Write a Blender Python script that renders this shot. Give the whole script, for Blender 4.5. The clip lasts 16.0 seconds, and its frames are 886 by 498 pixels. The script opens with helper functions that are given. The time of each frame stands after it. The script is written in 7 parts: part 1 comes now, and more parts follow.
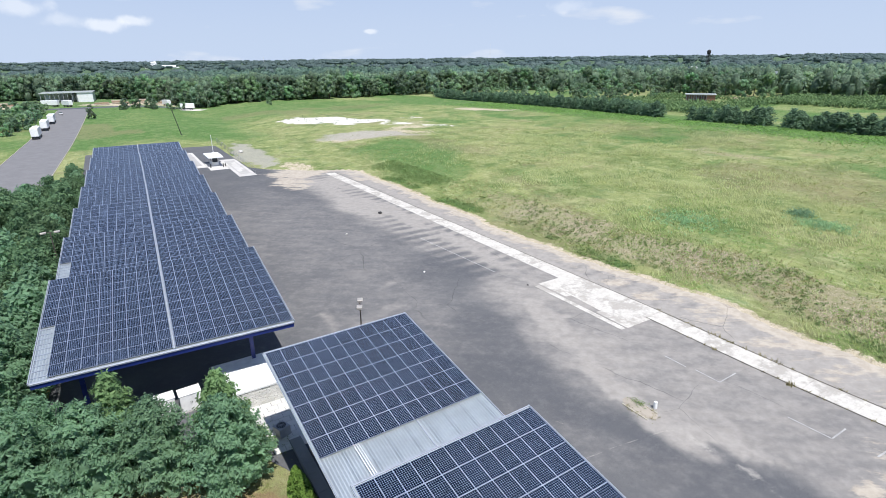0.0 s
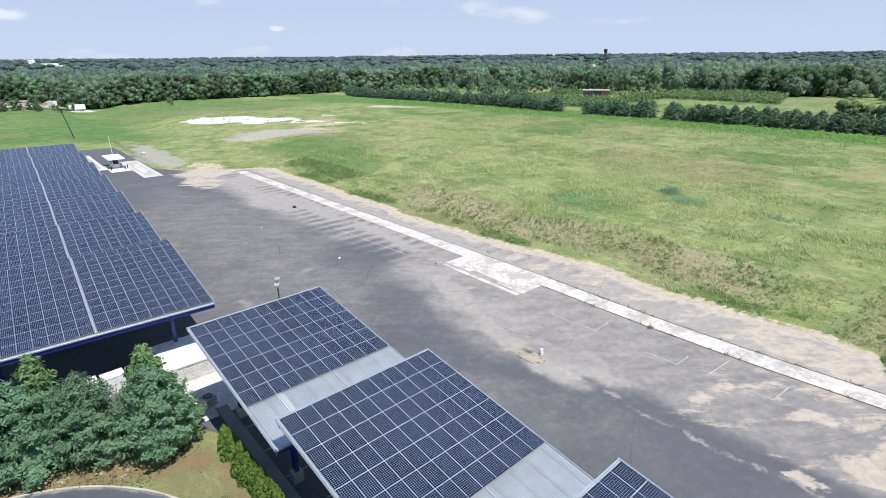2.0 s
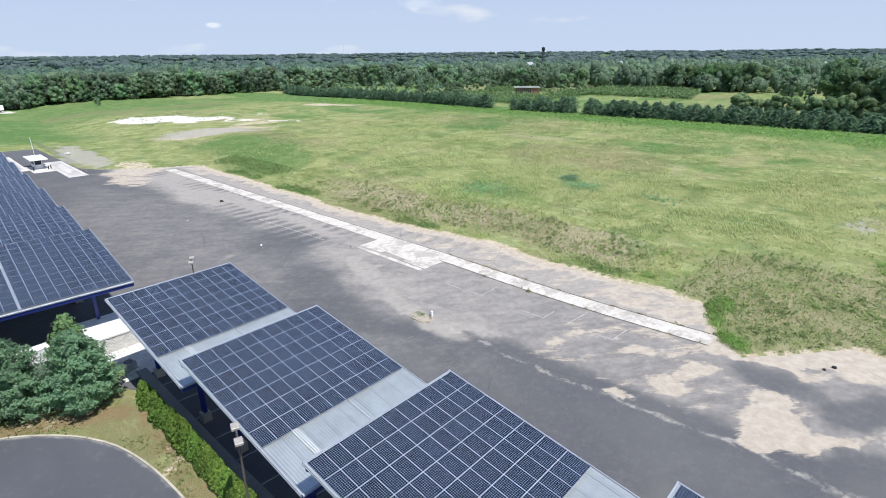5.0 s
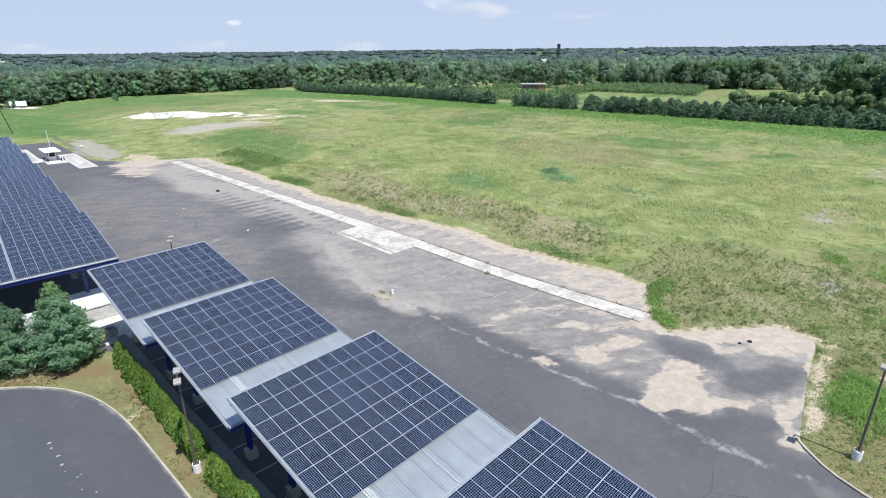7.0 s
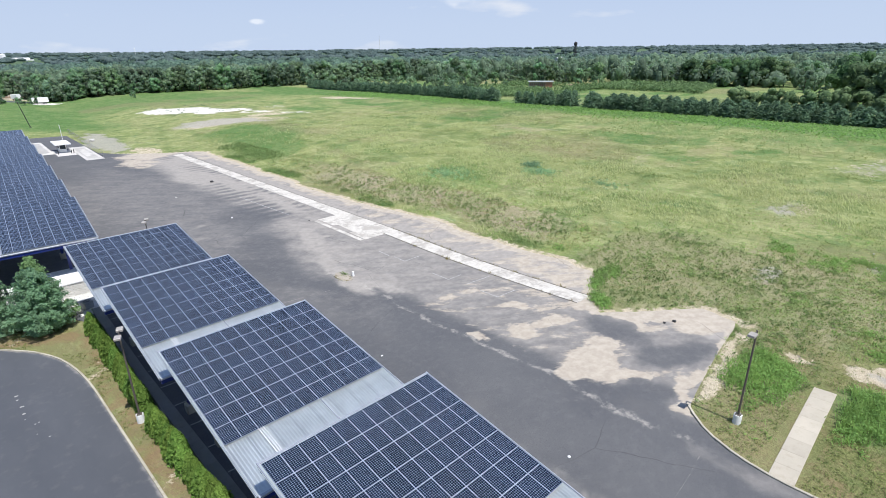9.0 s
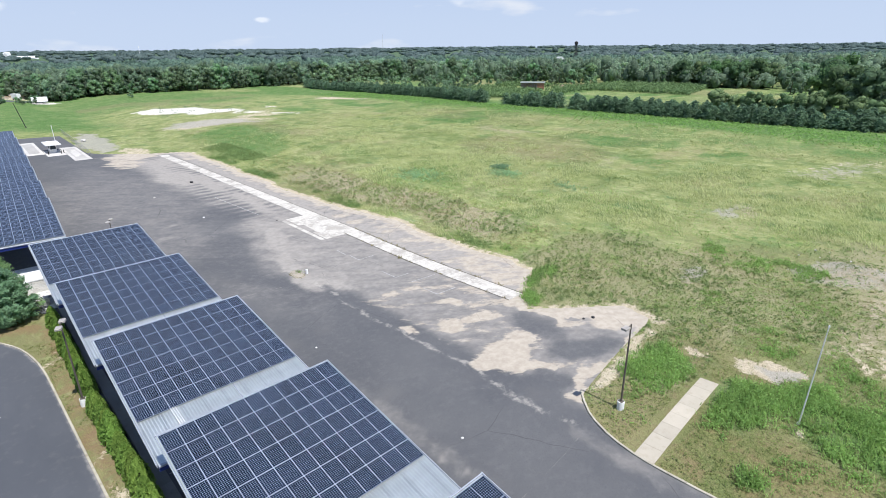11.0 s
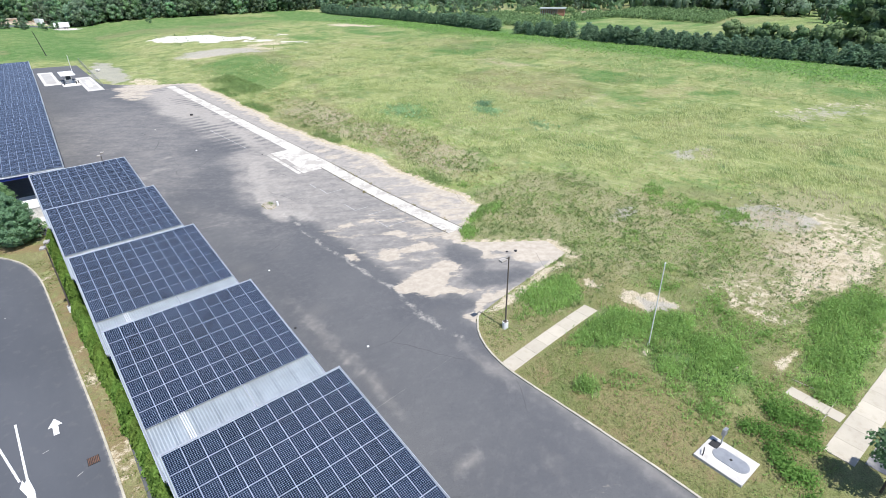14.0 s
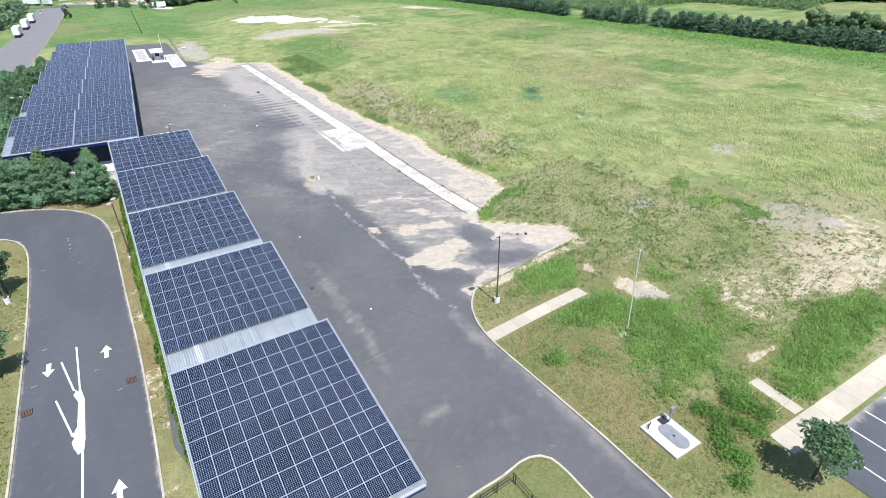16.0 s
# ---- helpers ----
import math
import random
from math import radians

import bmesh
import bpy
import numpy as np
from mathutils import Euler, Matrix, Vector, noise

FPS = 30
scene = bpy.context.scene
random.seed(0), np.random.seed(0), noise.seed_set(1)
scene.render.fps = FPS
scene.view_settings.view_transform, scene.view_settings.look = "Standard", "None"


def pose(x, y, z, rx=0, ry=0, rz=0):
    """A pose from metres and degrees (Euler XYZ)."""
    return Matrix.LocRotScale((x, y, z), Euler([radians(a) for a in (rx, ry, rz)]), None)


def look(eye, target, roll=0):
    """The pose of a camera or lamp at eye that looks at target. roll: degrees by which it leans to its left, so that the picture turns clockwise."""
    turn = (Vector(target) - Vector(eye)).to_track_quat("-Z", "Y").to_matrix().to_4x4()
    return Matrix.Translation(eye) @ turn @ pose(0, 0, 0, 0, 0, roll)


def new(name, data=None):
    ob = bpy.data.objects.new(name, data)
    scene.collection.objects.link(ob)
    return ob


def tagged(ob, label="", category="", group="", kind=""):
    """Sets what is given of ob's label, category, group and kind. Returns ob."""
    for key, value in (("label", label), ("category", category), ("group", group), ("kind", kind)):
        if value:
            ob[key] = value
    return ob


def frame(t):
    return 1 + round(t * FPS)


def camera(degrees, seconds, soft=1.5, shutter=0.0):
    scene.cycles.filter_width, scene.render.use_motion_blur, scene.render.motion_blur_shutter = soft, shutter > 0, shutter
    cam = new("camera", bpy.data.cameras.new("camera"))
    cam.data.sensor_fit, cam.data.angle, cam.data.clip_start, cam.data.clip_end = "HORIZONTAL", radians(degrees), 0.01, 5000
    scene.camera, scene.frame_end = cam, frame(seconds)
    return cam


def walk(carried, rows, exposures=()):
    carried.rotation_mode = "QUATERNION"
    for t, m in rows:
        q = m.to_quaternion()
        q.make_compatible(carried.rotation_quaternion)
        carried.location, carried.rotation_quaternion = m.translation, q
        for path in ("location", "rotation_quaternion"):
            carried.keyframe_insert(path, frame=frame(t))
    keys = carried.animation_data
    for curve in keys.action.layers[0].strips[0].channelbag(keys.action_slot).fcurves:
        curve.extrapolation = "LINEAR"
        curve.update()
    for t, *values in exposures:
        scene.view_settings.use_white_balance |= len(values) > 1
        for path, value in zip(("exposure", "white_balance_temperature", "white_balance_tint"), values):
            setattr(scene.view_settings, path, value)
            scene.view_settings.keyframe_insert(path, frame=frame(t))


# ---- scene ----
cam = camera(80.0, 16.0, soft=0.85)
METRES, EYE, TILT, LEAN, TURN = 64.21, 28.0, 0.0, -1.15, -30.9
ROWS = [
    (0.0, 0.0, 0.0, 0.0, -0.62, -19.85, 1.72),
    (0.5, 0.0094, -0.0241, -0.0, -2.28, -19.93, 1.72),
    (1.0, 0.0148, -0.0484, 0.0005, -5.52, -20.09, 1.69),
    (1.5, 0.0153, -0.0733, 0.0001, -6.49, -20.15, 1.63),
    (2.0, 0.0159, -0.0979, -0.0006, -9.62, -20.29, 1.63),
    (2.5, 0.0171, -0.1223, 0.0002, -12.48, -20.41, 1.61),
    (3.0, 0.0236, -0.1468, 0.0022, -13.6, -20.51, 1.61),
    (3.5, 0.0339, -0.1712, 0.0036, -14.14, -20.57, 1.6),
    (4.0, 0.0489, -0.1957, 0.0053, -15.3, -20.65, 1.59),
    (6.5, 0.145, -0.3238, 0.0039, -14.37, -20.9, 1.67),
    (7.0, 0.1693, -0.3491, 0.0017, -13.36, -20.9, 1.69),
    (7.5, 0.1948, -0.3729, -0.0013, -12.61, -20.94, 1.73),
    (8.0, 0.2215, -0.3958, -0.005, -12.12, -20.96, 1.71),
    (8.5, 0.2486, -0.4172, -0.0063, -11.72, -20.98, 1.73),
    (9.0, 0.2749, -0.4375, -0.0075, -11.33, -20.99, 1.73),
    (11.5, 0.4096, -0.5363, 0.0217, -10.73, -21.29, 1.73),
    (12.0, 0.4366, -0.5573, 0.0306, -10.68, -22.75, 1.73),
    (12.5, 0.4636, -0.5779, 0.0388, -10.59, -24.24, 1.71),
    (13.0, 0.4893, -0.5982, 0.0454, -10.42, -25.72, 1.71),
    (13.5, 0.5143, -0.6181, 0.0529, -10.05, -27.18, 1.71),
    (14.0, 0.5366, -0.6367, 0.0588, -7.5, -28.48, 1.79),
    (14.5, 0.5621, -0.6563, 0.0638, -4.12, -29.81, 1.9),
    (15.0, 0.5873, -0.6752, 0.068, -2.7, -29.97, 1.93),
    (15.5, 0.6116, -0.6934, 0.0724, -1.15, -29.98, 1.97),
    (16.0, 0.6356, -0.7101, 0.0781, 0.56, -29.94, 1.99),
]
walk(cam, [(t, pose(0, 0, EYE, TILT, LEAN, TURN) @ pose(METRES * x, METRES * y, METRES * z, 90 + pitch, roll, yaw)) for t, x, y, z, yaw, pitch, roll in ROWS],
     ((0.0, 0.28), (9.0, 0.25), (13.5, 0.42), (16.0, 0.51)))
# ---- world, sun, exposure ----
SUN_ELEVATION = 65.0
sun_data = bpy.data.lights.new("sun", "SUN")
sun_data.energy, sun_data.angle, sun_data.color = 4.75, radians(0.5), (1.0, 0.98, 0.97)
sun = new("sun", sun_data)
sun.matrix_world = look((0, -60 * math.cos(radians(SUN_ELEVATION)), 60 * math.sin(radians(SUN_ELEVATION))), (0, 0, 0))

world = bpy.data.worlds.new("sky")
scene.world = world
world.use_nodes = True
wn, wl = world.node_tree.nodes, world.node_tree.links
wn.clear()
w_out = wn.new("ShaderNodeOutputWorld")
w_bg = wn.new("ShaderNodeBackground")
w_sky = wn.new("ShaderNodeTexSky")
w_sky.sky_type, w_sky.sun_disc = "NISHITA", False
w_sky.sun_elevation, w_sky.sun_rotation = radians(SUN_ELEVATION), radians(180)
w_sky.air_density, w_sky.dust_density, w_sky.ozone_density = 1.0, 0.25, 2.5
w_bg.inputs["Strength"].default_value = 0.10
# thin streaks and small puffs of cloud over the blue
w_geo = wn.new("ShaderNodeTexCoord")
w_map = wn.new("ShaderNodeMapping")
w_map.inputs["Scale"].default_value = (2.2, 2.2, 9.0)
w_noise = wn.new("ShaderNodeTexNoise")
w_noise.inputs["Scale"].default_value, w_noise.inputs["Detail"].default_value = 2.6, 6.0
w_ramp = wn.new("ShaderNodeValToRGB")
w_ramp.color_ramp.elements[0].position, w_ramp.color_ramp.elements[1].position = 0.60, 0.85
w_mix = wn.new("ShaderNodeMix")
w_mix.data_type = "RGBA"
w_mix.inputs[7].default_value = (7.8, 7.85, 8.0, 1)
wl.new(w_geo.outputs["Generated"], w_map.inputs["Vector"])
wl.new(w_map.outputs["Vector"], w_noise.inputs["Vector"])
wl.new(w_noise.outputs["Fac"], w_ramp.inputs["Fac"])
wl.new(w_ramp.outputs["Color"], w_mix.inputs[0])
w_tint = wn.new("ShaderNodeMix")
w_tint.data_type, w_tint.blend_type = "RGBA", "MULTIPLY"
w_tint.inputs[0].default_value = 1.0
w_tint.inputs[7].default_value = (0.93, 0.97, 1.12, 1)
wl.new(w_sky.outputs["Color"], w_tint.inputs[6])
# summer haze: a pale blue veil that thins out with height
w_sep = wn.new("ShaderNodeSeparateXYZ")
wl.new(w_geo.outputs["Generated"], w_sep.inputs["Vector"])
w_veil = wn.new("ShaderNodeValToRGB")
w_veil.color_ramp.interpolation = "EASE"
w_veil.color_ramp.elements[0].position, w_veil.color_ramp.elements[0].color = 0.0, (0.60, 0.72, 0.93, 1)
w_veil.color_ramp.elements[1].position, w_veil.color_ramp.elements[1].color = 0.28, (0.40, 0.55, 0.87, 1)
wl.new(w_sep.outputs["Z"], w_veil.inputs["Fac"])
w_gain = wn.new("ShaderNodeMix")
w_gain.data_type, w_gain.blend_type = "RGBA", "MULTIPLY"
w_gain.inputs[0].default_value = 1.0
w_gain.inputs[7].default_value = (7.84, 7.84, 7.84, 1)
wl.new(w_veil.outputs["Color"], w_gain.inputs[6])
w_fade = wn.new("ShaderNodeMapRange")
w_fade.interpolation_type = "SMOOTHSTEP"
w_fade.inputs["From Min"].default_value, w_fade.inputs["From Max"].default_value = 0.15, 0.6
w_fade.inputs["To Min"].default_value, w_fade.inputs["To Max"].default_value = 1.0, 0.0
wl.new(w_sep.outputs["Z"], w_fade.inputs["Value"])
w_haze = wn.new("ShaderNodeMix")
w_haze.data_type = "RGBA"
wl.new(w_fade.outputs[0], w_haze.inputs[0])
wl.new(w_tint.outputs[2], w_haze.inputs[6])
wl.new(w_gain.outputs[2], w_haze.inputs[7])
wl.new(w_haze.outputs[2], w_mix.inputs[6])
# small fair-weather puffs low in the north
PUFFS = (((-0.080, 0.994, 0.074), 0.030, 0.4), ((-0.032, 0.998, 0.058), 0.026, 0.28), ((0.020, 0.998, 0.052), 0.024, 0.5), ((0.055, 0.997, 0.060), 0.020, 0.5), ((0.409, 0.912, 0.046), 0.010, 0.5), ((0.690, 0.717, 0.080), 0.030, 0.25))
w_fluff = wn.new("ShaderNodeTexNoise")
w_fluff.inputs["Scale"].default_value, w_fluff.inputs["Detail"].default_value = 30.0, 5.0
wl.new(w_geo.outputs["Generated"], w_fluff.inputs["Vector"])
w_last = w_mix.outputs[2]
for way, size, bright in PUFFS:
    w_off = wn.new("ShaderNodeVectorMath")
    w_off.operation = "SUBTRACT"
    w_off.inputs[1].default_value = way
    wl.new(w_geo.outputs["Generated"], w_off.inputs[0])
    w_flat = wn.new("ShaderNodeVectorMath")
    w_flat.operation = "MULTIPLY"
    w_flat.inputs[1].default_value = (1.0, 1.0, 3.0)
    wl.new(w_off.outputs[0], w_flat.inputs[0])
    w_len = wn.new("ShaderNodeVectorMath")
    w_len.operation = "LENGTH"
    wl.new(w_flat.outputs[0], w_len.inputs[0])
    w_rag = wn.new("ShaderNodeMath")
    w_rag.operation = "MULTIPLY_ADD"
    w_rag.inputs[1].default_value = -size * 3.0
    wl.new(w_fluff.outputs["Fac"], w_rag.inputs[0])
    wl.new(w_len.outputs["Value"], w_rag.inputs[2])
    w_soft = wn.new("ShaderNodeMapRange")
    w_soft.interpolation_type = "SMOOTHSTEP"
    w_soft.inputs["From Min"].default_value, w_soft.inputs["From Max"].default_value = -size * 1.2, -size * 0.1
    w_soft.inputs["To Min"].default_value, w_soft.inputs["To Max"].default_value = bright, 0.0
    wl.new(w_rag.outputs[0], w_soft.inputs["Value"])
    w_puff = wn.new("ShaderNodeMix")
    w_puff.data_type = "RGBA"
    w_puff.inputs[7].default_value = (8.8, 9.0, 9.3, 1)
    wl.new(w_soft.outputs[0], w_puff.inputs[0])
    wl.new(w_last, w_puff.inputs[6])
    w_last = w_puff.outputs[2]
wl.new(w_last, w_bg.inputs["Color"])
wl.new(w_bg.outputs["Background"], w_out.inputs["Surface"])


# ---- small helpers ----
def sm(a, b, x):
    t = np.clip((np.asarray(x, float) - a) / (b - a), 0, 1)
    return t * t * (3 - 2 * t)


def ground_z(x, y):
    """The lie of the land: a low lot that climbs to the south, and a field that stands higher to the east."""
    south, east, field = sm(25, -42, y), sm(15, 48, x), sm(46, 88, x)
    lot = -0.4 + south * (0.6 + 1.9 * east)
    high = 2.7 + 0.006 * np.clip(np.asarray(x, float) - 100, 0, 400)
    return lot * (1 - field) + high * field - 4 * sm(100, 400, y) * sm(10, 60, x)


def gz(x, y):
    return float(ground_z(x, y))


def far_rise(x, y):
    """Low hills towards the horizon."""
    return 18.5 * sm(800, 4000, np.hypot(x, y))


def value_noise(x, y, scale, seed):
    """Smooth noise from 0 to 1 over arrays of places."""
    x, y = np.asarray(x, float) / scale + seed * 17.3, np.asarray(y, float) / scale - seed * 9.1
    xi, yi = np.floor(x).astype(np.int64), np.floor(y).astype(np.int64)
    fx, fy = x - xi, y - yi
    fx, fy = fx * fx * (3 - 2 * fx), fy * fy * (3 - 2 * fy)

    def h(i, j):
        n = (i * 374761393 + j * 668265263 + seed * 1442695) & 0x7FFFFFFF
        n = ((n ^ (n >> 13)) * 1274126177) & 0x7FFFFFFF
        return ((n ^ (n >> 16)) & 0xFFFF) / 65535.0

    return (h(xi, yi) * (1 - fx) + h(xi + 1, yi) * fx) * (1 - fy) + (h(xi, yi + 1) * (1 - fx) + h(xi + 1, yi + 1) * fx) * fy


def fractal(x, y, scale, seed, octaves=4):
    total, amp, norm = 0, 1.0, 0
    for k in range(octaves):
        total = total + amp * value_noise(x, y, scale / 2 ** k, seed + 31 * k)
        norm += amp
        amp *= 0.5
    return total / norm


def ellipse(x, y, cx, cy, rx, ry, turn=0.0, soft=0.5):
    """1 inside an ellipse, fading to 0 outside it."""
    c, s = math.cos(radians(turn)), math.sin(radians(turn))
    small_r = min(rx, ry)
    x = x + (fractal(x, y, small_r * 1.1, 41, 3) - 0.5) * rx * 1.1
    y = y + (fractal(x, y, small_r * 1.1, 57, 3) - 0.5) * ry * 1.1
    u, v = ((x - cx) * c + (y - cy) * s) / rx, (-(x - cx) * s + (y - cy) * c) / ry
    return 1 - sm(1 - soft, 1 + soft, np.sqrt(u * u + v * v))


def np_mesh(name, verts, faces, material, attributes=None, smooth=False):
    """A mesh from arrays of places and of equal-sided faces."""
    verts, faces = np.asarray(verts, np.float32), np.asarray(faces, np.int32)
    me = bpy.data.meshes.new(name)
    n, k = faces.shape
    me.vertices.add(len(verts))
    me.vertices.foreach_set("co", verts.ravel())
    me.loops.add(n * k)
    me.loops.foreach_set("vertex_index", faces.ravel())
    me.polygons.add(n)
    me.polygons.foreach_set("loop_start", np.arange(n, dtype=np.int32) * k)
    me.polygons.foreach_set("loop_total", np.full(n, k, np.int32))
    if np.any(smooth):
        me.polygons.foreach_set("use_smooth", np.broadcast_to(np.asarray(smooth, bool), n).copy())
    for key, values in (attributes or {}).items():
        layer = me.attributes.new(key, "FLOAT", "POINT")
        layer.data.foreach_set("value", np.asarray(values, np.float32).ravel())
    me.materials.append(material)
    me.update(calc_edges=True)
    return me


def grid_faces(rows, cols):
    i = np.arange(rows * cols).reshape(rows, cols)
    return np.stack([i[:-1, :-1], i[:-1, 1:], i[1:, 1:], i[1:, :-1]], -1).reshape(-1, 4)


def bm_mesh(name, bm, material, smooth=False):
    me = bpy.data.meshes.new(name)
    bmesh.ops.recalc_face_normals(bm, faces=bm.faces)
    bm.to_mesh(me)
    bm.free()
    me.materials.append(material)
    if smooth:
        for p in me.polygons:
            p.use_smooth = True
    return me


def part(name, bm, material, parent, label="", smooth=False):
    """Links a bmesh (or a finished mesh) as one mesh object under a thing or part."""
    me = bm if isinstance(bm, bpy.types.Mesh) else bm_mesh(name, bm, material, smooth)
    ob = new(name, me)
    ob.parent = parent
    return tagged(ob, label)


def thing(name, m, label, category, group="", kind=""):
    ob = new(name)
    ob.empty_display_size = 0.3
    ob.matrix_world = m
    return tagged(ob, label, category, group, kind)


def box(bm, x0, y0, z0, x1, y1, z1, bevel=0.0, m=None):
    r = bmesh.ops.create_cube(bm, size=1.0)
    mm = Matrix.Translation(((x0 + x1) / 2, (y0 + y1) / 2, (z0 + z1) / 2)) @ Matrix.Diagonal((x1 - x0, y1 - y0, z1 - z0, 1))
    bmesh.ops.transform(bm, matrix=mm, verts=r["verts"])
    if bevel > 0:
        edges = list({e for v in r["verts"] for e in v.link_edges})
        done = bmesh.ops.bevel(bm, geom=edges, offset=bevel, segments=1, affect="EDGES", profile=0.5)
        vs = list({v for f in done["faces"] for v in f.verts} | {v for v in r["verts"] if v.is_valid})
    else:
        vs = r["verts"]
    if m is not None:
        bmesh.ops.transform(bm, matrix=m, verts=[v for v in vs if v.is_valid])
    return bm


def tube(bm, p0, p1, r0, r1=None, sides=10):
    """A capped tapered rod from p0 to p1."""
    p0, p1 = Vector(p0), Vector(p1)
    d = p1 - p0
    r = bmesh.ops.create_cone(bm, cap_ends=True, segments=sides, radius1=r0, radius2=r0 if r1 is None else r1, depth=d.length)
    bmesh.ops.transform(bm, matrix=Matrix.Translation((p0 + p1) / 2) @ d.to_track_quat("Z", "Y").to_matrix().to_4x4(), verts=r["verts"])
    return bm


def one_box(*a, **k):
    return box(bmesh.new(), *a, **k)


# ---- materials ----
class Nodes:
    """Short hand for building a node material."""

    def __init__(self, name, rough=0.8, metal=0.0, spec=0.5):
        self.mat = bpy.data.materials.new(name)
        self.mat.use_nodes = True
        self.t = self.mat.node_tree
        self.b = self.t.nodes["Principled BSDF"]
        self.b.inputs["Roughness"].default_value = rough
        self.b.inputs["Metallic"].default_value = metal
        self.b.inputs["Specular IOR Level"].default_value = spec

    def n(self, kind, **inputs):
        node = self.t.nodes.new(kind)
        for k, v in inputs.items():
            self.put(node.inputs[k], v)
        return node

    def put(self, socket, v):
        if isinstance(v, bpy.types.NodeSocket):
            self.t.links.new(v, socket)
        elif isinstance(v, tuple) and len(v) == 3 and socket.type == "RGBA":
            socket.default_value = (*v, 1)
        else:
            socket.default_value = v

    def coord(self, which="Object"):
        if which == "World":
            return self.n("ShaderNodeNewGeometry").outputs["Position"]
        return self.n("ShaderNodeTexCoord").outputs[which]

    def noise(self, vec, scale, detail=4.0, rough=0.55, stretch=None):
        if stretch:
            mp = self.n("ShaderNodeMapping")
            self.put(mp.inputs["Vector"], vec)
            mp.inputs["Scale"].default_value = stretch
            vec = mp.outputs["Vector"]
        node = self.n("ShaderNodeTexNoise", Vector=vec, Scale=scale, Detail=detail, Roughness=rough)
        return node.outputs["Fac"]

    def math(self, op, a, b=0.0, c=0.0, clamp=False):
        node = self.t.nodes.new("ShaderNodeMath")
        node.operation, node.use_clamp = op, clamp
        for s, v in zip(node.inputs, (a, b, c)):
            self.put(s, v)
        return node.outputs[0]

    def ramp(self, fac, lo, hi):
        node = self.t.nodes.new("ShaderNodeMapRange")
        node.interpolation_type = "SMOOTHSTEP"
        for k, v in (("Value", fac), ("From Min", lo), ("From Max", hi)):
            self.put(node.inputs[k], v)
        return node.outputs[0]

    def mix(self, fac, a, b, blend="MIX"):
        node = self.t.nodes.new("ShaderNodeMix")
        node.data_type, node.blend_type = "RGBA", blend
        self.put(node.inputs[0], fac), self.put(node.inputs[6], a), self.put(node.inputs[7], b)
        return node.outputs[2]

    def attr(self, name):
        node = self.t.nodes.new("ShaderNodeAttribute")
        node.attribute_name = name
        return node.outputs["Fac"]

    def bump(self, height, strength=0.4, distance=0.02):
        node = self.n("ShaderNodeBump", Height=height, Strength=strength, Distance=distance)
        self.t.links.new(node.outputs["Normal"], self.b.inputs["Normal"])

    def colour(self, c):
        self.put(self.b.inputs["Base Color"], c)
        return self.mat


def plain(name, base, rough=0.6, metal=0.0, vary=0.15, scale=3.0, grain=40.0, bump=0.1, spec=0.5):
    """A surface of one colour with two scales of wear."""
    k = Nodes(name, rough, metal, spec)
    v = k.coord()
    big, small = k.noise(v, scale, 4), k.noise(v, grain, 3)
    dark, light = tuple(c * (1 - vary) for c in base), tuple(min(1, c * (1 + vary)) for c in base)
    c = k.mix(k.ramp(big, 0.3, 0.7), dark, light)
    c = k.mix(k.math("MULTIPLY", k.ramp(small, 0.45, 0.75), vary), c, tuple(x * 0.55 for x in base))
    k.bump(small, bump, 0.01)
    return k.colour(c)


def foliage(name, dark, light, through_light=0.25, patch=0.0, spread=0.3):
    k = Nodes(name, 0.75, 0.0, 0.12)
    geo = k.n("ShaderNodeNewGeometry")
    info = k.n("ShaderNodeObjectInfo")
    v = geo.outputs["Position"]
    c = k.mix(geo.outputs["Random Per Island"], dark, light)
    c = k.mix(k.math("MULTIPLY", k.ramp(k.noise(v, 0.35, 3), 0.35, 0.7), 0.5), c, tuple(x * 1.35 for x in light))
    tone = k.math("ADD", k.math("MULTIPLY", info.outputs["Random"], spread), 1 - spread / 2)
    if patch:
        # stands of lighter and darker trees
        stand = k.math("ADD", k.noise(v, 0.075, 3), k.math("MULTIPLY", k.math("SUBTRACT", k.noise(v, 0.014, 2), 0.5), 0.8))
        clump = k.noise(v, 0.9, 4, 0.7)
        tone = k.math("MULTIPLY", tone, k.math("ADD", 0.75, k.math("MULTIPLY", k.ramp(clump, 0.35, 0.68), 0.55)))
        k.bump(clump, 0.55, 0.7)
        tone = k.math("MULTIPLY", tone, k.math("ADD", 1 - patch, k.math("MULTIPLY", k.ramp(stand, 0.3, 0.7), 2 * patch)))
    hue = k.n("ShaderNodeHueSaturation", Color=c, Value=tone)
    shift = 0.05 if patch else 0.02
    k.put(hue.inputs["Hue"], k.math("ADD", 0.505 - shift / 2, k.math("MULTIPLY", k.math("FRACT", k.math("MULTIPLY", info.outputs["Random"], 7.3)), shift)))
    if patch:
        k.put(hue.inputs["Saturation"], k.math("ADD", 0.80, k.math("MULTIPLY", k.math("FRACT", k.math("MULTIPLY", info.outputs["Random"], 13.7)), 0.4)))
    c = hue.outputs["Color"]
    k.colour(c)
    tr = k.n("ShaderNodeBsdfTranslucent", Color=c)
    mx = k.n("ShaderNodeMixShader", Fac=through_light)
    k.t.links.new(k.b.outputs[0], mx.inputs[1])
    k.t.links.new(tr.outputs[0], mx.inputs[2])
    k.t.links.new(mx.outputs[0], k.t.nodes["Material Output"].inputs["Surface"])
    return k.mat


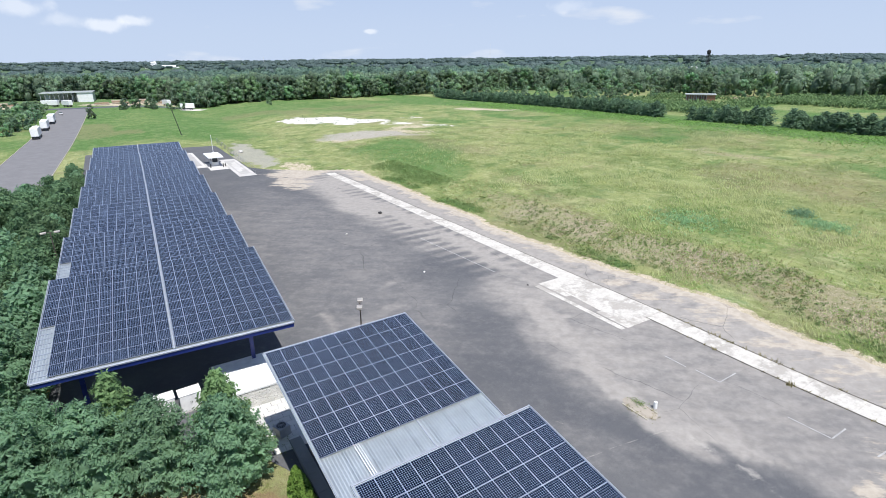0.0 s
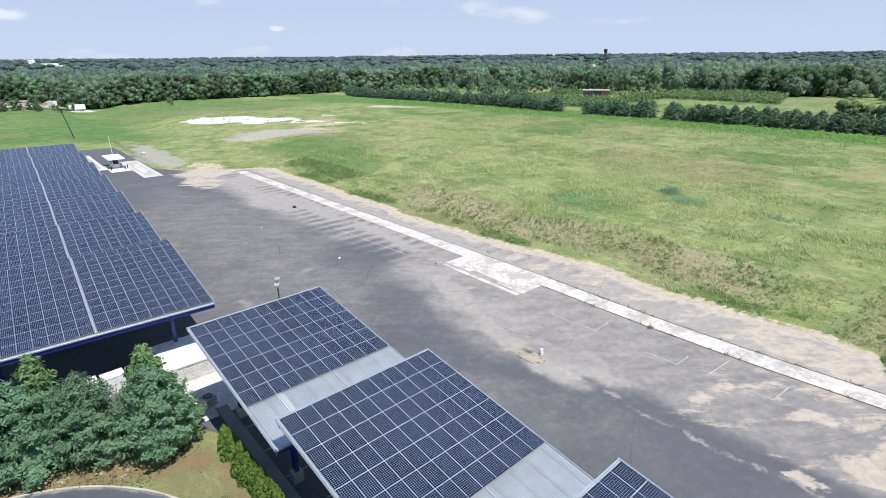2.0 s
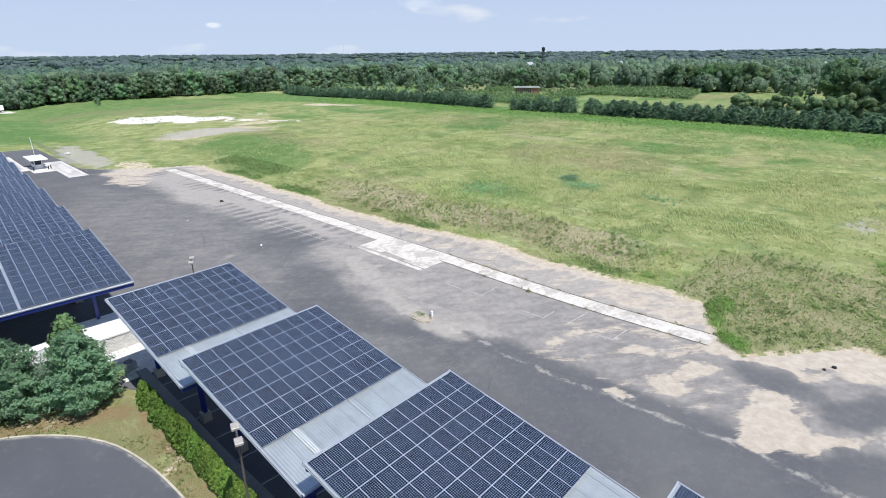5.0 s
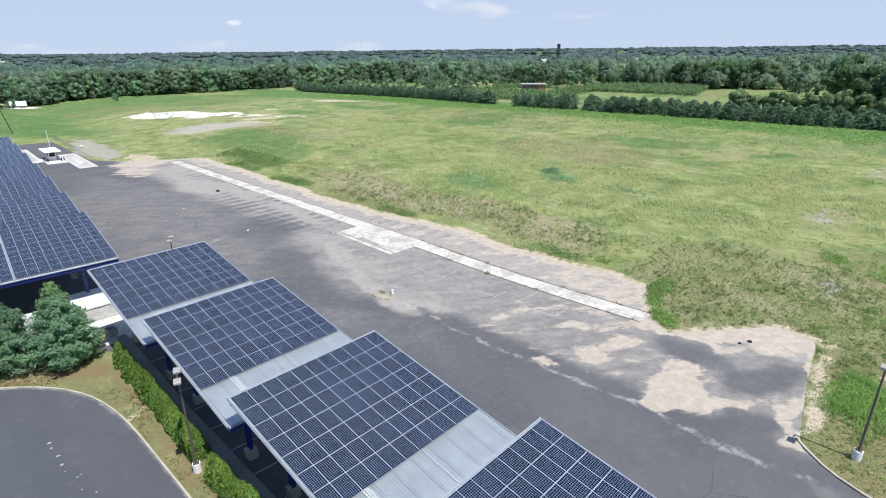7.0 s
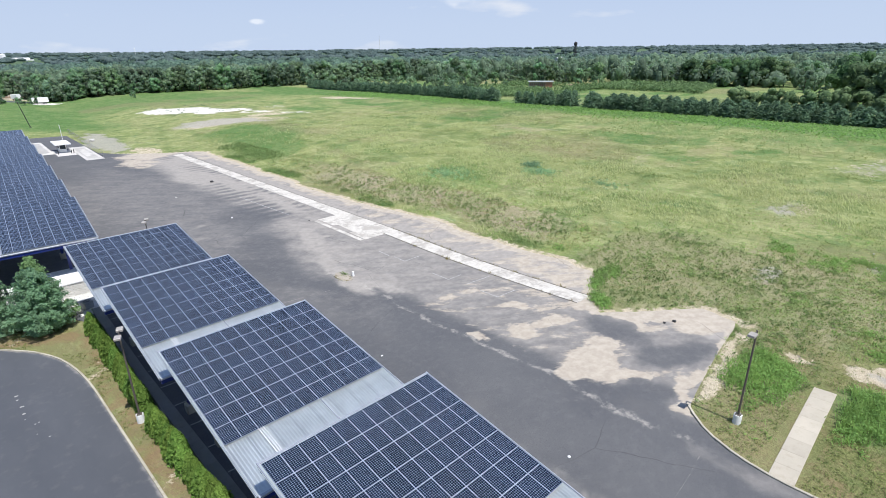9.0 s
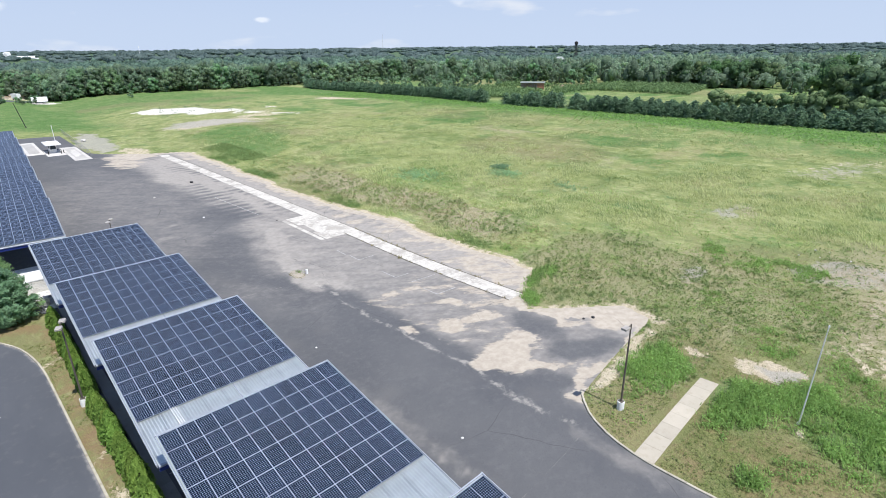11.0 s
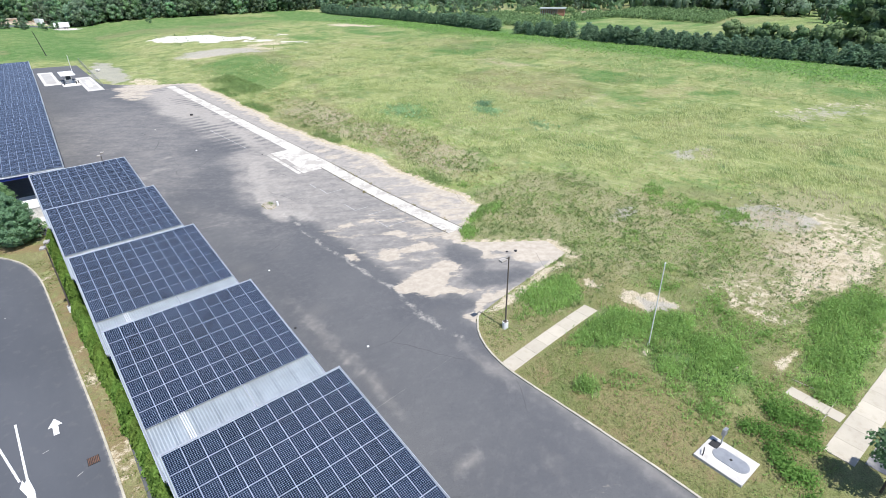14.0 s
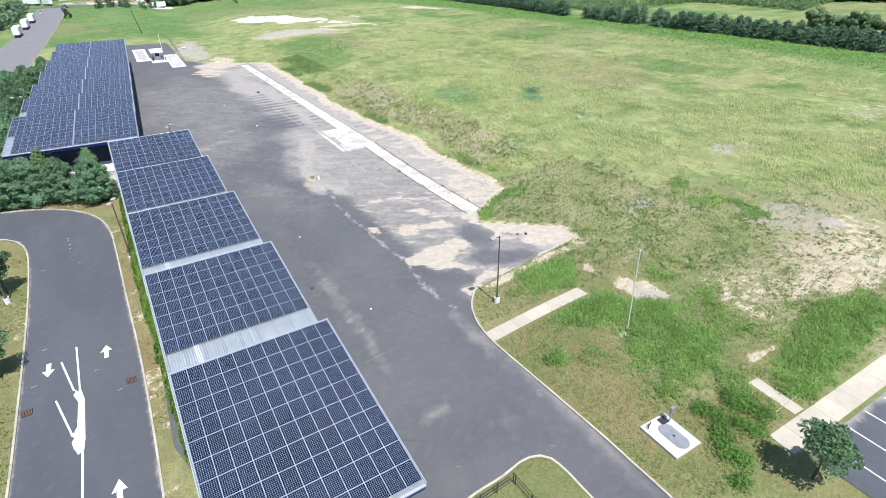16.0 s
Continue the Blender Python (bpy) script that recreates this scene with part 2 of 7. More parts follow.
def make_ground():
    """Field and verge: grass of several ages, bare earth, pale sand and stones."""
    k = Nodes("ground_grass_and_earth", 0.95, 0.0, 0.15)
    p = k.coord("World")
    n1, n2 = k.noise(p, 0.035, 5), k.noise(p, 0.16, 5, 0.6)
    n3, n4 = k.noise(p, 0.9, 5, 0.65), k.noise(p, 5.0, 4, 0.7)
    # blades lie in drifts across the slope
    drift = k.noise(p, 0.32, 5, 0.65, (1.0, 0.45, 1.0))
    c = k.mix(k.ramp(n2, 0.32, 0.68), (0.112, 0.168, 0.050), (0.280, 0.312, 0.118))
    c = k.mix(k.math("MULTIPLY", k.ramp(n1, 0.42, 0.62), 0.6), c, (0.300, 0.300, 0.135))
    n6, n7 = k.noise(p, 0.075, 5, 0.65), k.noise(p, 0.24, 5, 0.7, (1.0, 0.6, 1.0))
    c = k.mix(k.math("MULTIPLY", k.ramp(n6, 0.53, 0.66), 0.6), c, (0.285, 0.250, 0.140))
    c = k.mix(k.math("MULTIPLY", k.ramp(n7, 0.56, 0.68), 0.6), c, (0.115, 0.205, 0.085))
    n8, n9 = k.noise(p, 0.11, 6, 0.7), k.noise(p, 0.055, 5, 0.6, (1.0, 1.0, 1.0))
    c = k.mix(k.math("MULTIPLY", k.ramp(n8, 0.56, 0.66), 0.42), c, (0.135, 0.200, 0.070))
    c = k.mix(k.math("MULTIPLY", k.ramp(n9, 0.56, 0.68), 0.5), c, (0.330, 0.315, 0.150))
    c = k.mix(k.math("MULTIPLY", k.ramp(drift, 0.48, 0.68), 0.6), c, (0.375, 0.395, 0.185))
    c = k.mix(k.math("MULTIPLY", k.ramp(n3, 0.5, 0.7), 0.5), c, (0.100, 0.165, 0.050))
    c = k.mix(k.math("MULTIPLY", k.ramp(n4, 0.48, 0.72), 0.5), c, (0.065, 0.105, 0.034))
    lush = k.attr("lush")
    green = k.mix(k.ramp(n3, 0.35, 0.7), (0.070, 0.148, 0.040), (0.128, 0.222, 0.066))
    green = k.mix(k.math("MULTIPLY", k.ramp(n4, 0.46, 0.7), 0.5), green, (0.055, 0.105, 0.03))
    green = k.mix(k.math("MULTIPLY", k.ramp(n7, 0.45, 0.62), 0.45), green, (0.205, 0.255, 0.105))
    c = k.mix(k.ramp(k.math("ADD", lush, k.math("MULTIPLY", k.math("SUBTRACT", n3, 0.5), 0.9)), 0.3, 0.65), c, green)
    dry = k.attr("dry")
    straw = k.mix(k.ramp(n4, 0.35, 0.7), (0.25, 0.220, 0.125), (0.160, 0.165, 0.070))
    c = k.mix(k.math("MULTIPLY", k.ramp(k.math("ADD", dry, k.math("MULTIPLY", k.math("SUBTRACT", n3, 0.5), 1.1)), 0.3, 0.75), 0.7), c, straw)
    wisp = k.noise(p, 1.5, 4, 0.65, (1.0, 0.3, 1.0))
    c = k.mix(k.math("MULTIPLY", k.math("MULTIPLY", k.ramp(wisp, 0.5, 0.68), k.ramp(n2, 0.3, 0.6)), k.math("SUBTRACT", 0.55, k.math("MULTIPLY", k.ramp(lush, 0.25, 0.7), 0.5))), c, (0.40, 0.41, 0.225))
    thin = k.math("ADD", k.attr("thin"), k.math("MULTIPLY", k.math("SUBTRACT", n3, 0.5), 1.2))
    soil = k.mix(k.ramp(n4, 0.35, 0.65), (0.375, 0.340, 0.215), (0.250, 0.242, 0.125))
    soil = k.mix(k.math("MULTIPLY", k.ramp(n2, 0.45, 0.65), 0.6), soil, (0.175, 0.215, 0.085))
    c = k.mix(k.math("MULTIPLY", k.ramp(thin, 0.25, 0.7), 0.85), c, soil)
    lawn = k.attr("lawn")
    turf = k.mix(k.ramp(n2, 0.35, 0.65), (0.142, 0.158, 0.058), (0.225, 0.192, 0.095))
    turf = k.mix(k.math("MULTIPLY", k.ramp(n4, 0.42, 0.66), 0.7), turf, (0.190, 0.200, 0.082))
    turf = k.mix(k.math("MULTIPLY", k.ramp(n3, 0.47, 0.66), 0.65), turf, (0.222, 0.170, 0.092))
    turf = k.mix(k.math("MULTIPLY", k.ramp(n8, 0.52, 0.62), 0.5), turf, (0.120, 0.170, 0.055))
    c = k.mix(k.math("MULTIPLY", lawn, k.math("SUBTRACT", 1.0, k.ramp(lush, 0.3, 0.6))), c, turf)
    litter = k.math("ADD", k.attr("litter"), k.math("MULTIPLY", k.math("SUBTRACT", n3, 0.5), 1.0))
    c = k.mix(k.math("MULTIPLY", k.ramp(litter, 0.3, 0.75), 0.85), c, k.mix(k.ramp(n4, 0.35, 0.65), (0.255, 0.170, 0.105), (0.200, 0.155, 0.075)))
    bare = k.attr("bare")
    earth = k.mix(k.ramp(n3, 0.35, 0.7), (0.435, 0.37, 0.258), (0.555, 0.485, 0.36))
    earth = k.mix(k.math("MULTIPLY", k.ramp(n4, 0.5, 0.72), 0.5), earth, (0.20, 0.17, 0.12))
    edge = k.math("ADD", bare, k.math("MULTIPLY", k.math("SUBTRACT", n3, 0.5), 1.0))
    edge = k.math("ADD", edge, k.math("MULTIPLY", k.math("SUBTRACT", n4, 0.5), 0.5))
    c = k.mix(k.ramp(edge, 0.42, 0.6), c, earth)
    grit = k.math("ADD", k.attr("grey"), k.math("ADD", k.math("MULTIPLY", k.math("SUBTRACT", n3, 0.5), 1.2), k.math("MULTIPLY", k.math("SUBTRACT", n2, 0.5), 1.0)))
    c = k.mix(k.math("MULTIPLY", k.ramp(grit, 0.38, 0.72), 0.8), c, k.mix(k.ramp(n4, 0.35, 0.7), (0.405, 0.385, 0.335), (0.275, 0.260, 0.220)))
    stone = k.attr("stone")
    pebbles = k.n("ShaderNodeTexVoronoi", Vector=p, Scale=5.0)
    rock = k.mix(k.ramp(pebbles.outputs["Distance"], 0.2, 0.6), (0.455, 0.395, 0.285), (0.275, 0.240, 0.155))
    rim = k.math("ADD", stone, k.math("MULTIPLY", k.math("SUBTRACT", n4, 0.5), 1.4))
    c = k.mix(k.ramp(k.math("ADD", rim, k.math("MULTIPLY", k.math("SUBTRACT", n3, 0.5), 0.8)), 0.42, 0.7), c, rock)
    white = k.attr("chalk")
    wr = k.math("ADD", white, k.math("MULTIPLY", k.math("SUBTRACT", k.noise(p, 0.22, 6, 0.72), 0.5), 1.5))
    c = k.mix(k.ramp(wr, 0.45, 0.56), c, k.mix(k.ramp(n3, 0.3, 0.7), (0.56, 0.53, 0.46), (0.70, 0.67, 0.60)))
    c = k.mix(k.attr("floor"), c, k.mix(k.ramp(k.noise(p, 0.03, 4), 0.35, 0.65), (0.070, 0.115, 0.064), (0.100, 0.150, 0.080)))
    n5 = k.noise(p, 13.0, 3, 0.75)
    speck = k.n("ShaderNodeHueSaturation", Color=c, Value=k.math("ADD", -0.33, k.math("ADD", k.math("MULTIPLY", n5, 1.6), k.math("MULTIPLY", n4, 1.1))))
    c = speck.outputs["Color"]
    h = k.math("ADD", k.math("MULTIPLY", n3, 0.6), k.math("MULTIPLY", n4, 0.5))
    k.bump(h, 0.9, 0.35)
    return k.colour(c)


def make_lot():
    """Worn asphalt under drifts of pale dust and washed-in sand."""
    k = Nodes("worn_asphalt", 0.9, 0.0, 0.3)
    p = k.coord("World")
    fine, mid, big = k.noise(p, 14.0, 3, 0.7), k.noise(p, 1.3, 5, 0.6), k.noise(p, 0.09, 5, 0.6)
    c = k.mix(k.ramp(big, 0.35, 0.68), (0.093, 0.096, 0.102), (0.115, 0.117, 0.120))
    c = k.mix(k.math("MULTIPLY", k.ramp(mid, 0.45, 0.75), 0.35), c, (0.156, 0.156, 0.156))
    c = k.mix(k.math("MULTIPLY", k.ramp(fine, 0.5, 0.75), 0.5), c, (0.04, 0.04, 0.042))
    grit = k.noise(p, 5.0, 4, 0.75)
    c = k.mix(k.math("MULTIPLY", k.ramp(grit, 0.55, 0.72), 0.2), c, (0.23, 0.22, 0.205))
    scuff = k.noise(p, 0.8, 7, 0.75, (0.5, 1.4, 1.0))
    c = k.mix(k.math("MULTIPLY", k.ramp(scuff, 0.6, 0.78), 0.1), c, (0.24, 0.23, 0.215))
    spots = k.n("ShaderNodeTexVoronoi", Vector=p, Scale=0.12)
    blot = k.math("ADD", spots.outputs["Distance"], k.math("MULTIPLY", mid, 0.35))
    c = k.mix(k.math("MULTIPLY", k.ramp(blot, 0.42, 0.2), 0.18), c, (0.20, 0.188, 0.172))
    dust = k.attr("dust")
    # the wind and the wash run across the lot on a slant
    flow = []
    for d in ((0.74 * 0.4, -0.67 * 0.4, 0.0), (0.67, 0.74, 0.0)):
        node = k.n("ShaderNodeVectorMath")
        node.operation = "DOT_PRODUCT"
        k.put(node.inputs[0], p)
        node.inputs[1].default_value = d
        flow.append(node.outputs["Value"])
    slant = k.n("ShaderNodeCombineXYZ", X=flow[0], Y=flow[1]).outputs[0]
    streak = k.noise(slant, 0.55, 5, 0.6)
    film = k.math("ADD", dust, k.math("MULTIPLY", k.math("SUBTRACT", streak, 0.5), k.math("ADD", 0.12, k.math("MULTIPLY", dust, 1.1))))
    film = k.math("ADD", film, k.math("MULTIPLY", k.math("SUBTRACT", mid, 0.5), 0.2))
    c = k.mix(k.math("MULTIPLY", k.ramp(film, 0.05, 1.0), 0.9), c, k.mix(k.ramp(mid, 0.25, 0.75), (0.300, 0.277, 0.246), (0.365, 0.340, 0.305)))
    sand = k.attr("sand")
    wash = k.math("ADD", sand, k.math("MULTIPLY", k.math("SUBTRACT", k.noise(slant, 0.42, 8, 0.72), 0.5), 2.3))
    c = k.mix(k.math("MULTIPLY", k.ramp(wash, 0.34, 0.62), 0.92), c, k.mix(k.ramp(mid, 0.3, 0.7), (0.385, 0.335, 0.268), (0.48, 0.425, 0.345)))
    # a crumbling joint that holds pale dust
    away = k.math("ABSOLUTE", k.math("ADD", k.attr("seam"), k.math("MULTIPLY", k.math("SUBTRACT", k.noise(p, 0.3, 6, 0.7), 0.5), 2.6)))
    joint = k.math("MULTIPLY", k.ramp(away, 0.42, 0.04), k.ramp(k.noise(p, 0.4, 6, 0.75), 0.42, 0.6))
    c = k.mix(k.math("MULTIPLY", joint, 0.6), c, (0.42, 0.395, 0.35))
    crack = k.n("ShaderNodeTexVoronoi", Vector=k.mix(1.0, p, k.n("ShaderNodeTexNoise", Vector=p, Scale=0.35, Detail=5.0).outputs["Color"], "ADD"), Scale=0.07)
    crack.feature = "DISTANCE_TO_EDGE"
    c = k.mix(k.math("MULTIPLY", k.math("MULTIPLY", k.ramp(crack.outputs["Distance"], 0.004, 0.0), k.ramp(big, 0.45, 0.6)), 0.5), c, (0.035, 0.035, 0.035))
    k.bump(k.math("ADD", fine, k.math("MULTIPLY", mid, 0.5)), 0.25, 0.02)
    return k.colour(c)


def make_road():
    k = Nodes("smooth_road_asphalt", 0.85, 0.0, 0.35)
    p = k.coord("World")
    fine, mid, big = k.noise(p, 16.0, 3, 0.7), k.noise(p, 1.1, 5, 0.6), k.noise(p, 0.14, 5, 0.6, (1.0, 0.35, 1.0))
    c = k.mix(k.ramp(big, 0.3, 0.7), (0.070, 0.076, 0.087), (0.092, 0.098, 0.110))
    c = k.mix(k.math("MULTIPLY", k.ramp(mid, 0.52, 0.78), 0.3), c, (0.15, 0.15, 0.15))
    c = k.mix(k.math("MULTIPLY", k.ramp(fine, 0.55, 0.8), 0.3), c, (0.04, 0.04, 0.045))
    dust = k.math("ADD", k.attr("dust"), k.math("MULTIPLY", k.math("SUBTRACT", mid, 0.5), 0.9))
    c = k.mix(k.math("MULTIPLY", k.ramp(dust, 0.35, 0.9), 0.85), c, (0.33, 0.31, 0.28))
    k.bump(fine, 0.2, 0.01)
    return k.colour(c)


def make_concrete(name, base, stain=0.5):
    k = Nodes(name, 0.88, 0.0, 0.3)
    p = k.coord("World")
    info = k.n("ShaderNodeObjectInfo")
    mid, big, fine = k.noise(p, 1.7, 6, 0.65), k.noise(p, 0.3, 5, 0.6), k.noise(p, 25, 2, 0.6)
    c = k.mix(k.ramp(big, 0.3, 0.7), tuple(x * 0.86 for x in base), base)
    c = k.mix(k.math("MULTIPLY", k.ramp(mid, 0.5, 0.72), stain), c, tuple(x * f for x, f in zip(base, (0.62, 0.58, 0.52))))
    c = k.mix(k.math("MULTIPLY", k.ramp(fine, 0.5, 0.8), 0.25), c, tuple(x * 0.6 for x in base))
    hue = k.n("ShaderNodeHueSaturation", Color=c, Value=k.math("ADD", 0.88, k.math("MULTIPLY", info.outputs["Random"], 0.2)))
    k.bump(mid, 0.2, 0.02)
    return k.colour(hue.outputs["Color"])


MODULE_W, MODULE_L, PITCH_W, PITCH_L = 1.049, 1.528, 1.058, 1.552


def make_cells():
    """Solar glass over eight by twelve dark blue cells with clipped corners."""
    k = Nodes("solar_cells_under_glass", 0.14, 0.0, 0.19)
    info = k.n("ShaderNodeObjectInfo")
    sep = k.n("ShaderNodeSeparateXYZ", Vector=k.coord())
    fold = []
    for axis, cells, size in (("X", 8, MODULE_W - 0.05), ("Y", 12, MODULE_L - 0.05)):
        u = k.math("FRACT", k.math("ADD", k.math("MULTIPLY", sep.outputs[axis], cells / size), cells / 2))
        fold.append(k.math("ABSOLUTE", k.math("SUBTRACT", u, 0.5)))
    corner = k.ramp(k.math("ADD", fold[0], fold[1]), 0.79, 0.85)
    seam = k.math("MAXIMUM", k.math("MULTIPLY", k.ramp(fold[0], 0.415, 0.445), 0.56), k.math("MULTIPLY", k.ramp(fold[1], 0.415, 0.445), 0.52))
    v = k.coord("World")
    c = k.mix(info.outputs["Random"], (0.002, 0.005, 0.013), (0.004, 0.010, 0.023))
    c = k.mix(k.math("MULTIPLY", k.ramp(k.noise(v, 0.25, 3), 0.4, 0.65), 0.35), c, (0.012, 0.020, 0.044))
    c = k.mix(k.math("MAXIMUM", seam, corner), c, (0.25, 0.31, 0.425))
    k.put(k.b.inputs["Roughness"], k.math("ADD", 0.12, k.math("MULTIPLY", k.noise(v, 2.0, 4), 0.12)))
    return k.colour(c)


M_GROUND, M_LOT, M_ROAD, M_CELL = make_ground(), make_lot(), make_road(), make_cells()
M_CONC = make_concrete("pale_concrete", (0.58, 0.56, 0.52), 0.6)
M_STREET = make_concrete("old_light_asphalt", (0.23, 0.225, 0.225), 0.3)
def make_strip():
    """White concrete half buried under grey dust."""
    k = Nodes("dusty_white_concrete", 0.9, 0.0, 0.3)
    p = k.coord("World")
    info = k.n("ShaderNodeObjectInfo")
    mid, big, fine = k.noise(p, 1.5, 6, 0.7), k.noise(p, 0.28, 6, 0.65), k.noise(p, 9, 4, 0.7)
    c = k.mix(k.ramp(mid, 0.35, 0.7), (0.58, 0.555, 0.50), (0.48, 0.45, 0.395))
    dirt = k.math("ADD", big, k.math("ADD", k.math("MULTIPLY", k.math("SUBTRACT", info.outputs["Random"], 0.5), 0.06), k.math("MULTIPLY", k.math("SUBTRACT", mid, 0.5), 0.4)))
    c = k.mix(k.math("MULTIPLY", k.ramp(dirt, 0.46, 0.60), 0.85), c, (0.36, 0.335, 0.295))
    c = k.mix(k.math("MULTIPLY", k.ramp(fine, 0.52, 0.75), 0.4), c, (0.26, 0.24, 0.22))
    k.bump(mid, 0.25, 0.02)
    return k.colour(c)


M_STRIP = make_strip()
M_CONC2 = make_concrete("sidewalk_concrete", (0.48, 0.435, 0.35), 0.35)
# sidewalk concrete darkened: shade below the canopies is put into its grey
M_SHADEWALK = make_concrete("shade_grey_concrete", (0.24, 0.24, 0.235), 0.4)
M_PALEGRAVEL = make_concrete("pale_gravel", (0.44, 0.425, 0.395), 0.6)
M_SANDBED = make_concrete("washed_in_sand", (0.36, 0.32, 0.26), 0.5)
M_KERB = make_concrete("weathered_kerb_concrete", (0.47, 0.435, 0.35), 0.8)
M_ALU = plain("brushed_aluminium", (0.42, 0.45, 0.50), 0.45, 0.3, 0.06, 1.0, 30, 0.03)
M_DECK = plain("galvanised_roof_deck", (0.66, 0.715, 0.72), 0.45, 0.1, 0.08, 0.6, 9, 0.03)
M_CONDUIT = plain("pale_conduit", (0.70, 0.71, 0.72), 0.5, 0.1, 0.08, 2.0, 30, 0.03)
M_FRAME = plain("dull_module_frame", (0.29, 0.32, 0.385), 0.5, 0.3, 0.06, 1.0, 30, 0.03)
M_JOINT = plain("dark_joint_dirt", (0.085, 0.075, 0.058), 0.95, 0.0, 0.4, 0.7, 6, 0.2)
M_BLUE = plain("blue_painted_steel", (0.018, 0.035, 0.19), 0.4, 0.0, 0.15, 0.8, 20, 0.04)
M_WHITE = plain("white_paint", (0.78, 0.78, 0.76), 0.55, 0.0, 0.07, 1.5, 25, 0.05)
M_ROADPAINT = plain("worn_road_paint", (0.66, 0.66, 0.645), 0.7, 0.0, 0.25, 2.0, 9, 0.1)
M_FADED = plain("faded_lot_paint", (0.36, 0.355, 0.34), 0.8, 0.0, 0.25, 1.5, 6, 0.1)
M_BRONZE = plain("bronze_painted_pole", (0.125, 0.108, 0.09), 0.45, 0.2, 0.12, 1.5, 30, 0.03)
M_HEAD = plain("grey_lamp_housing", (0.40, 0.37, 0.33), 0.5, 0.2, 0.12, 3, 30, 0.03)
M_GREYMETAL = plain("grey_metal", (0.35, 0.36, 0.37), 0.45, 0.5, 0.1, 2, 30, 0.03)
M_DARK = plain("dark_rubber_and_iron", (0.025, 0.024, 0.024), 0.7, 0.0, 0.2, 3, 30, 0.05)
M_RUST = plain("rusty_iron_grating", (0.17, 0.09, 0.06), 0.8, 0.3, 0.25, 4, 30, 0.2)
M_STONE = make_concrete("white_paving_stone", (0.66, 0.645, 0.60), 0.3)
M_GLASS = plain("dark_window_glass", (0.03, 0.04, 0.05), 0.08, 0.0, 0.1, 1, 10, 0.0)
M_BARK = plain("brown_bark", (0.075, 0.058, 0.042), 0.95, 0.0, 0.25, 4, 18, 0.6)
M_TAN = plain("tan_siding", (0.42, 0.36, 0.28), 0.7, 0.0, 0.1, 1, 20, 0.05)
M_ROOFGREY = plain("pale_metal_roof", (0.38, 0.41, 0.39), 0.5, 0.2, 0.1, 0.5, 6, 0.05)
M_TIMBER = plain("weathered_sawn_timber", (0.33, 0.235, 0.16), 0.8, 0.0, 0.2, 1, 12, 0.1)
M_BRICK = plain("reddish_wall", (0.30, 0.15, 0.10), 0.8, 0.0, 0.2, 1, 12, 0.1)
M_PINE = foliage("white_pine_needles", (0.135, 0.240, 0.138), (0.265, 0.415, 0.245), 0.55, 0.0, 0.16)
M_PINEY = foliage("young_pine_needles", (0.100, 0.180, 0.075), (0.215, 0.325, 0.140), 0.45)
M_ARBOR = foliage("arborvitae_sprays", (0.080, 0.150, 0.026), (0.215, 0.325, 0.072), 0.38)
M_LEAF = foliage("broad_leaves", (0.085, 0.155, 0.082), (0.175, 0.275, 0.138), 0.42)
# woodland leaves: dark tone raised to stand in for haze in the air
M_WOOD = foliage("woodland_leaves", (0.185, 0.278, 0.178), (0.280, 0.390, 0.232), 0.62, 0.22, 0.7)
M_OAK = foliage("dark_oak_leaves", (0.098, 0.168, 0.085), (0.172, 0.258, 0.124), 0.5, 0.2, 0.3)
M_LANE = foliage("pale_lane_leaves", (0.110, 0.178, 0.080), (0.190, 0.268, 0.125), 0.4)
M_NURSERY = foliage("nursery_shrub_leaves", (0.105, 0.175, 0.075), (0.185, 0.275, 0.120), 0.4)
# middle woods: aerial haze painted into a bluer, paler leaf colour
M_MIDWOOD_HAZE = foliage("distant_leaves_haze_tinted", (0.132, 0.200, 0.160), (0.195, 0.275, 0.212), 0.5, 0.24)
M_SPRUCE = foliage("dark_conifer_needles", (0.082, 0.148, 0.092), (0.168, 0.262, 0.154), 0.45)
M_TEAL = foliage("blue_green_weed_leaves", (0.195, 0.330, 0.165), (0.335, 0.500, 0.270), 0.5)
M_WEED = foliage("tall_weed_leaves", (0.205, 0.340, 0.092), (0.335, 0.490, 0.155), 0.52)
M_CLUMP = foliage("dull_green_weed_leaves", (0.150, 0.220, 0.076), (0.255, 0.335, 0.130), 0.45)
M_DENSE = foliage("dense_dark_weed_leaves", (0.095, 0.215, 0.045), (0.185, 0.350, 0.085), 0.4)
M_TALLGRASS = foliage("pale_tall_grass", (0.285, 0.345, 0.140), (0.430, 0.465, 0.235), 0.5)
# farthest woods: the blue of distance haze is put into the leaf colour
M_FARWOOD_HAZE = foliage("far_leaves_haze_tinted", (0.098, 0.158, 0.145), (0.142, 0.212, 0.186), 0.45, 0.08)
M_GRASS = foliage("field_grass_blades", (0.125, 0.185, 0.05), (0.27, 0.300, 0.11), 0.4)
M_DRYGRASS = foliage("dry_grass_blades", (0.17, 0.150, 0.065), (0.33, 0.285, 0.145), 0.3)


# ---- ground, lot, roads ----
LOT_EDGE = [(-90, 36), (-44, 35.5), (-31, 34.9), (-27.5, 34.8), (-24.3, 35.5), (-20.8, 37.5), (-20.2, 39), (-18.8, 47.5), (-18, 54.5),
            (-14, 55.3), (-10.4, 51.2), (-6.4, 47.8), (-2.6, 51.2), (0.5, 57.2), (5.5, 58.1), (20, 57.5), (34, 57.6), (54, 55), (85, 54.3),
            (131, 54.4), (137, 51), (142, 44), (150, 34), (156, 30.5), (206, 30)]


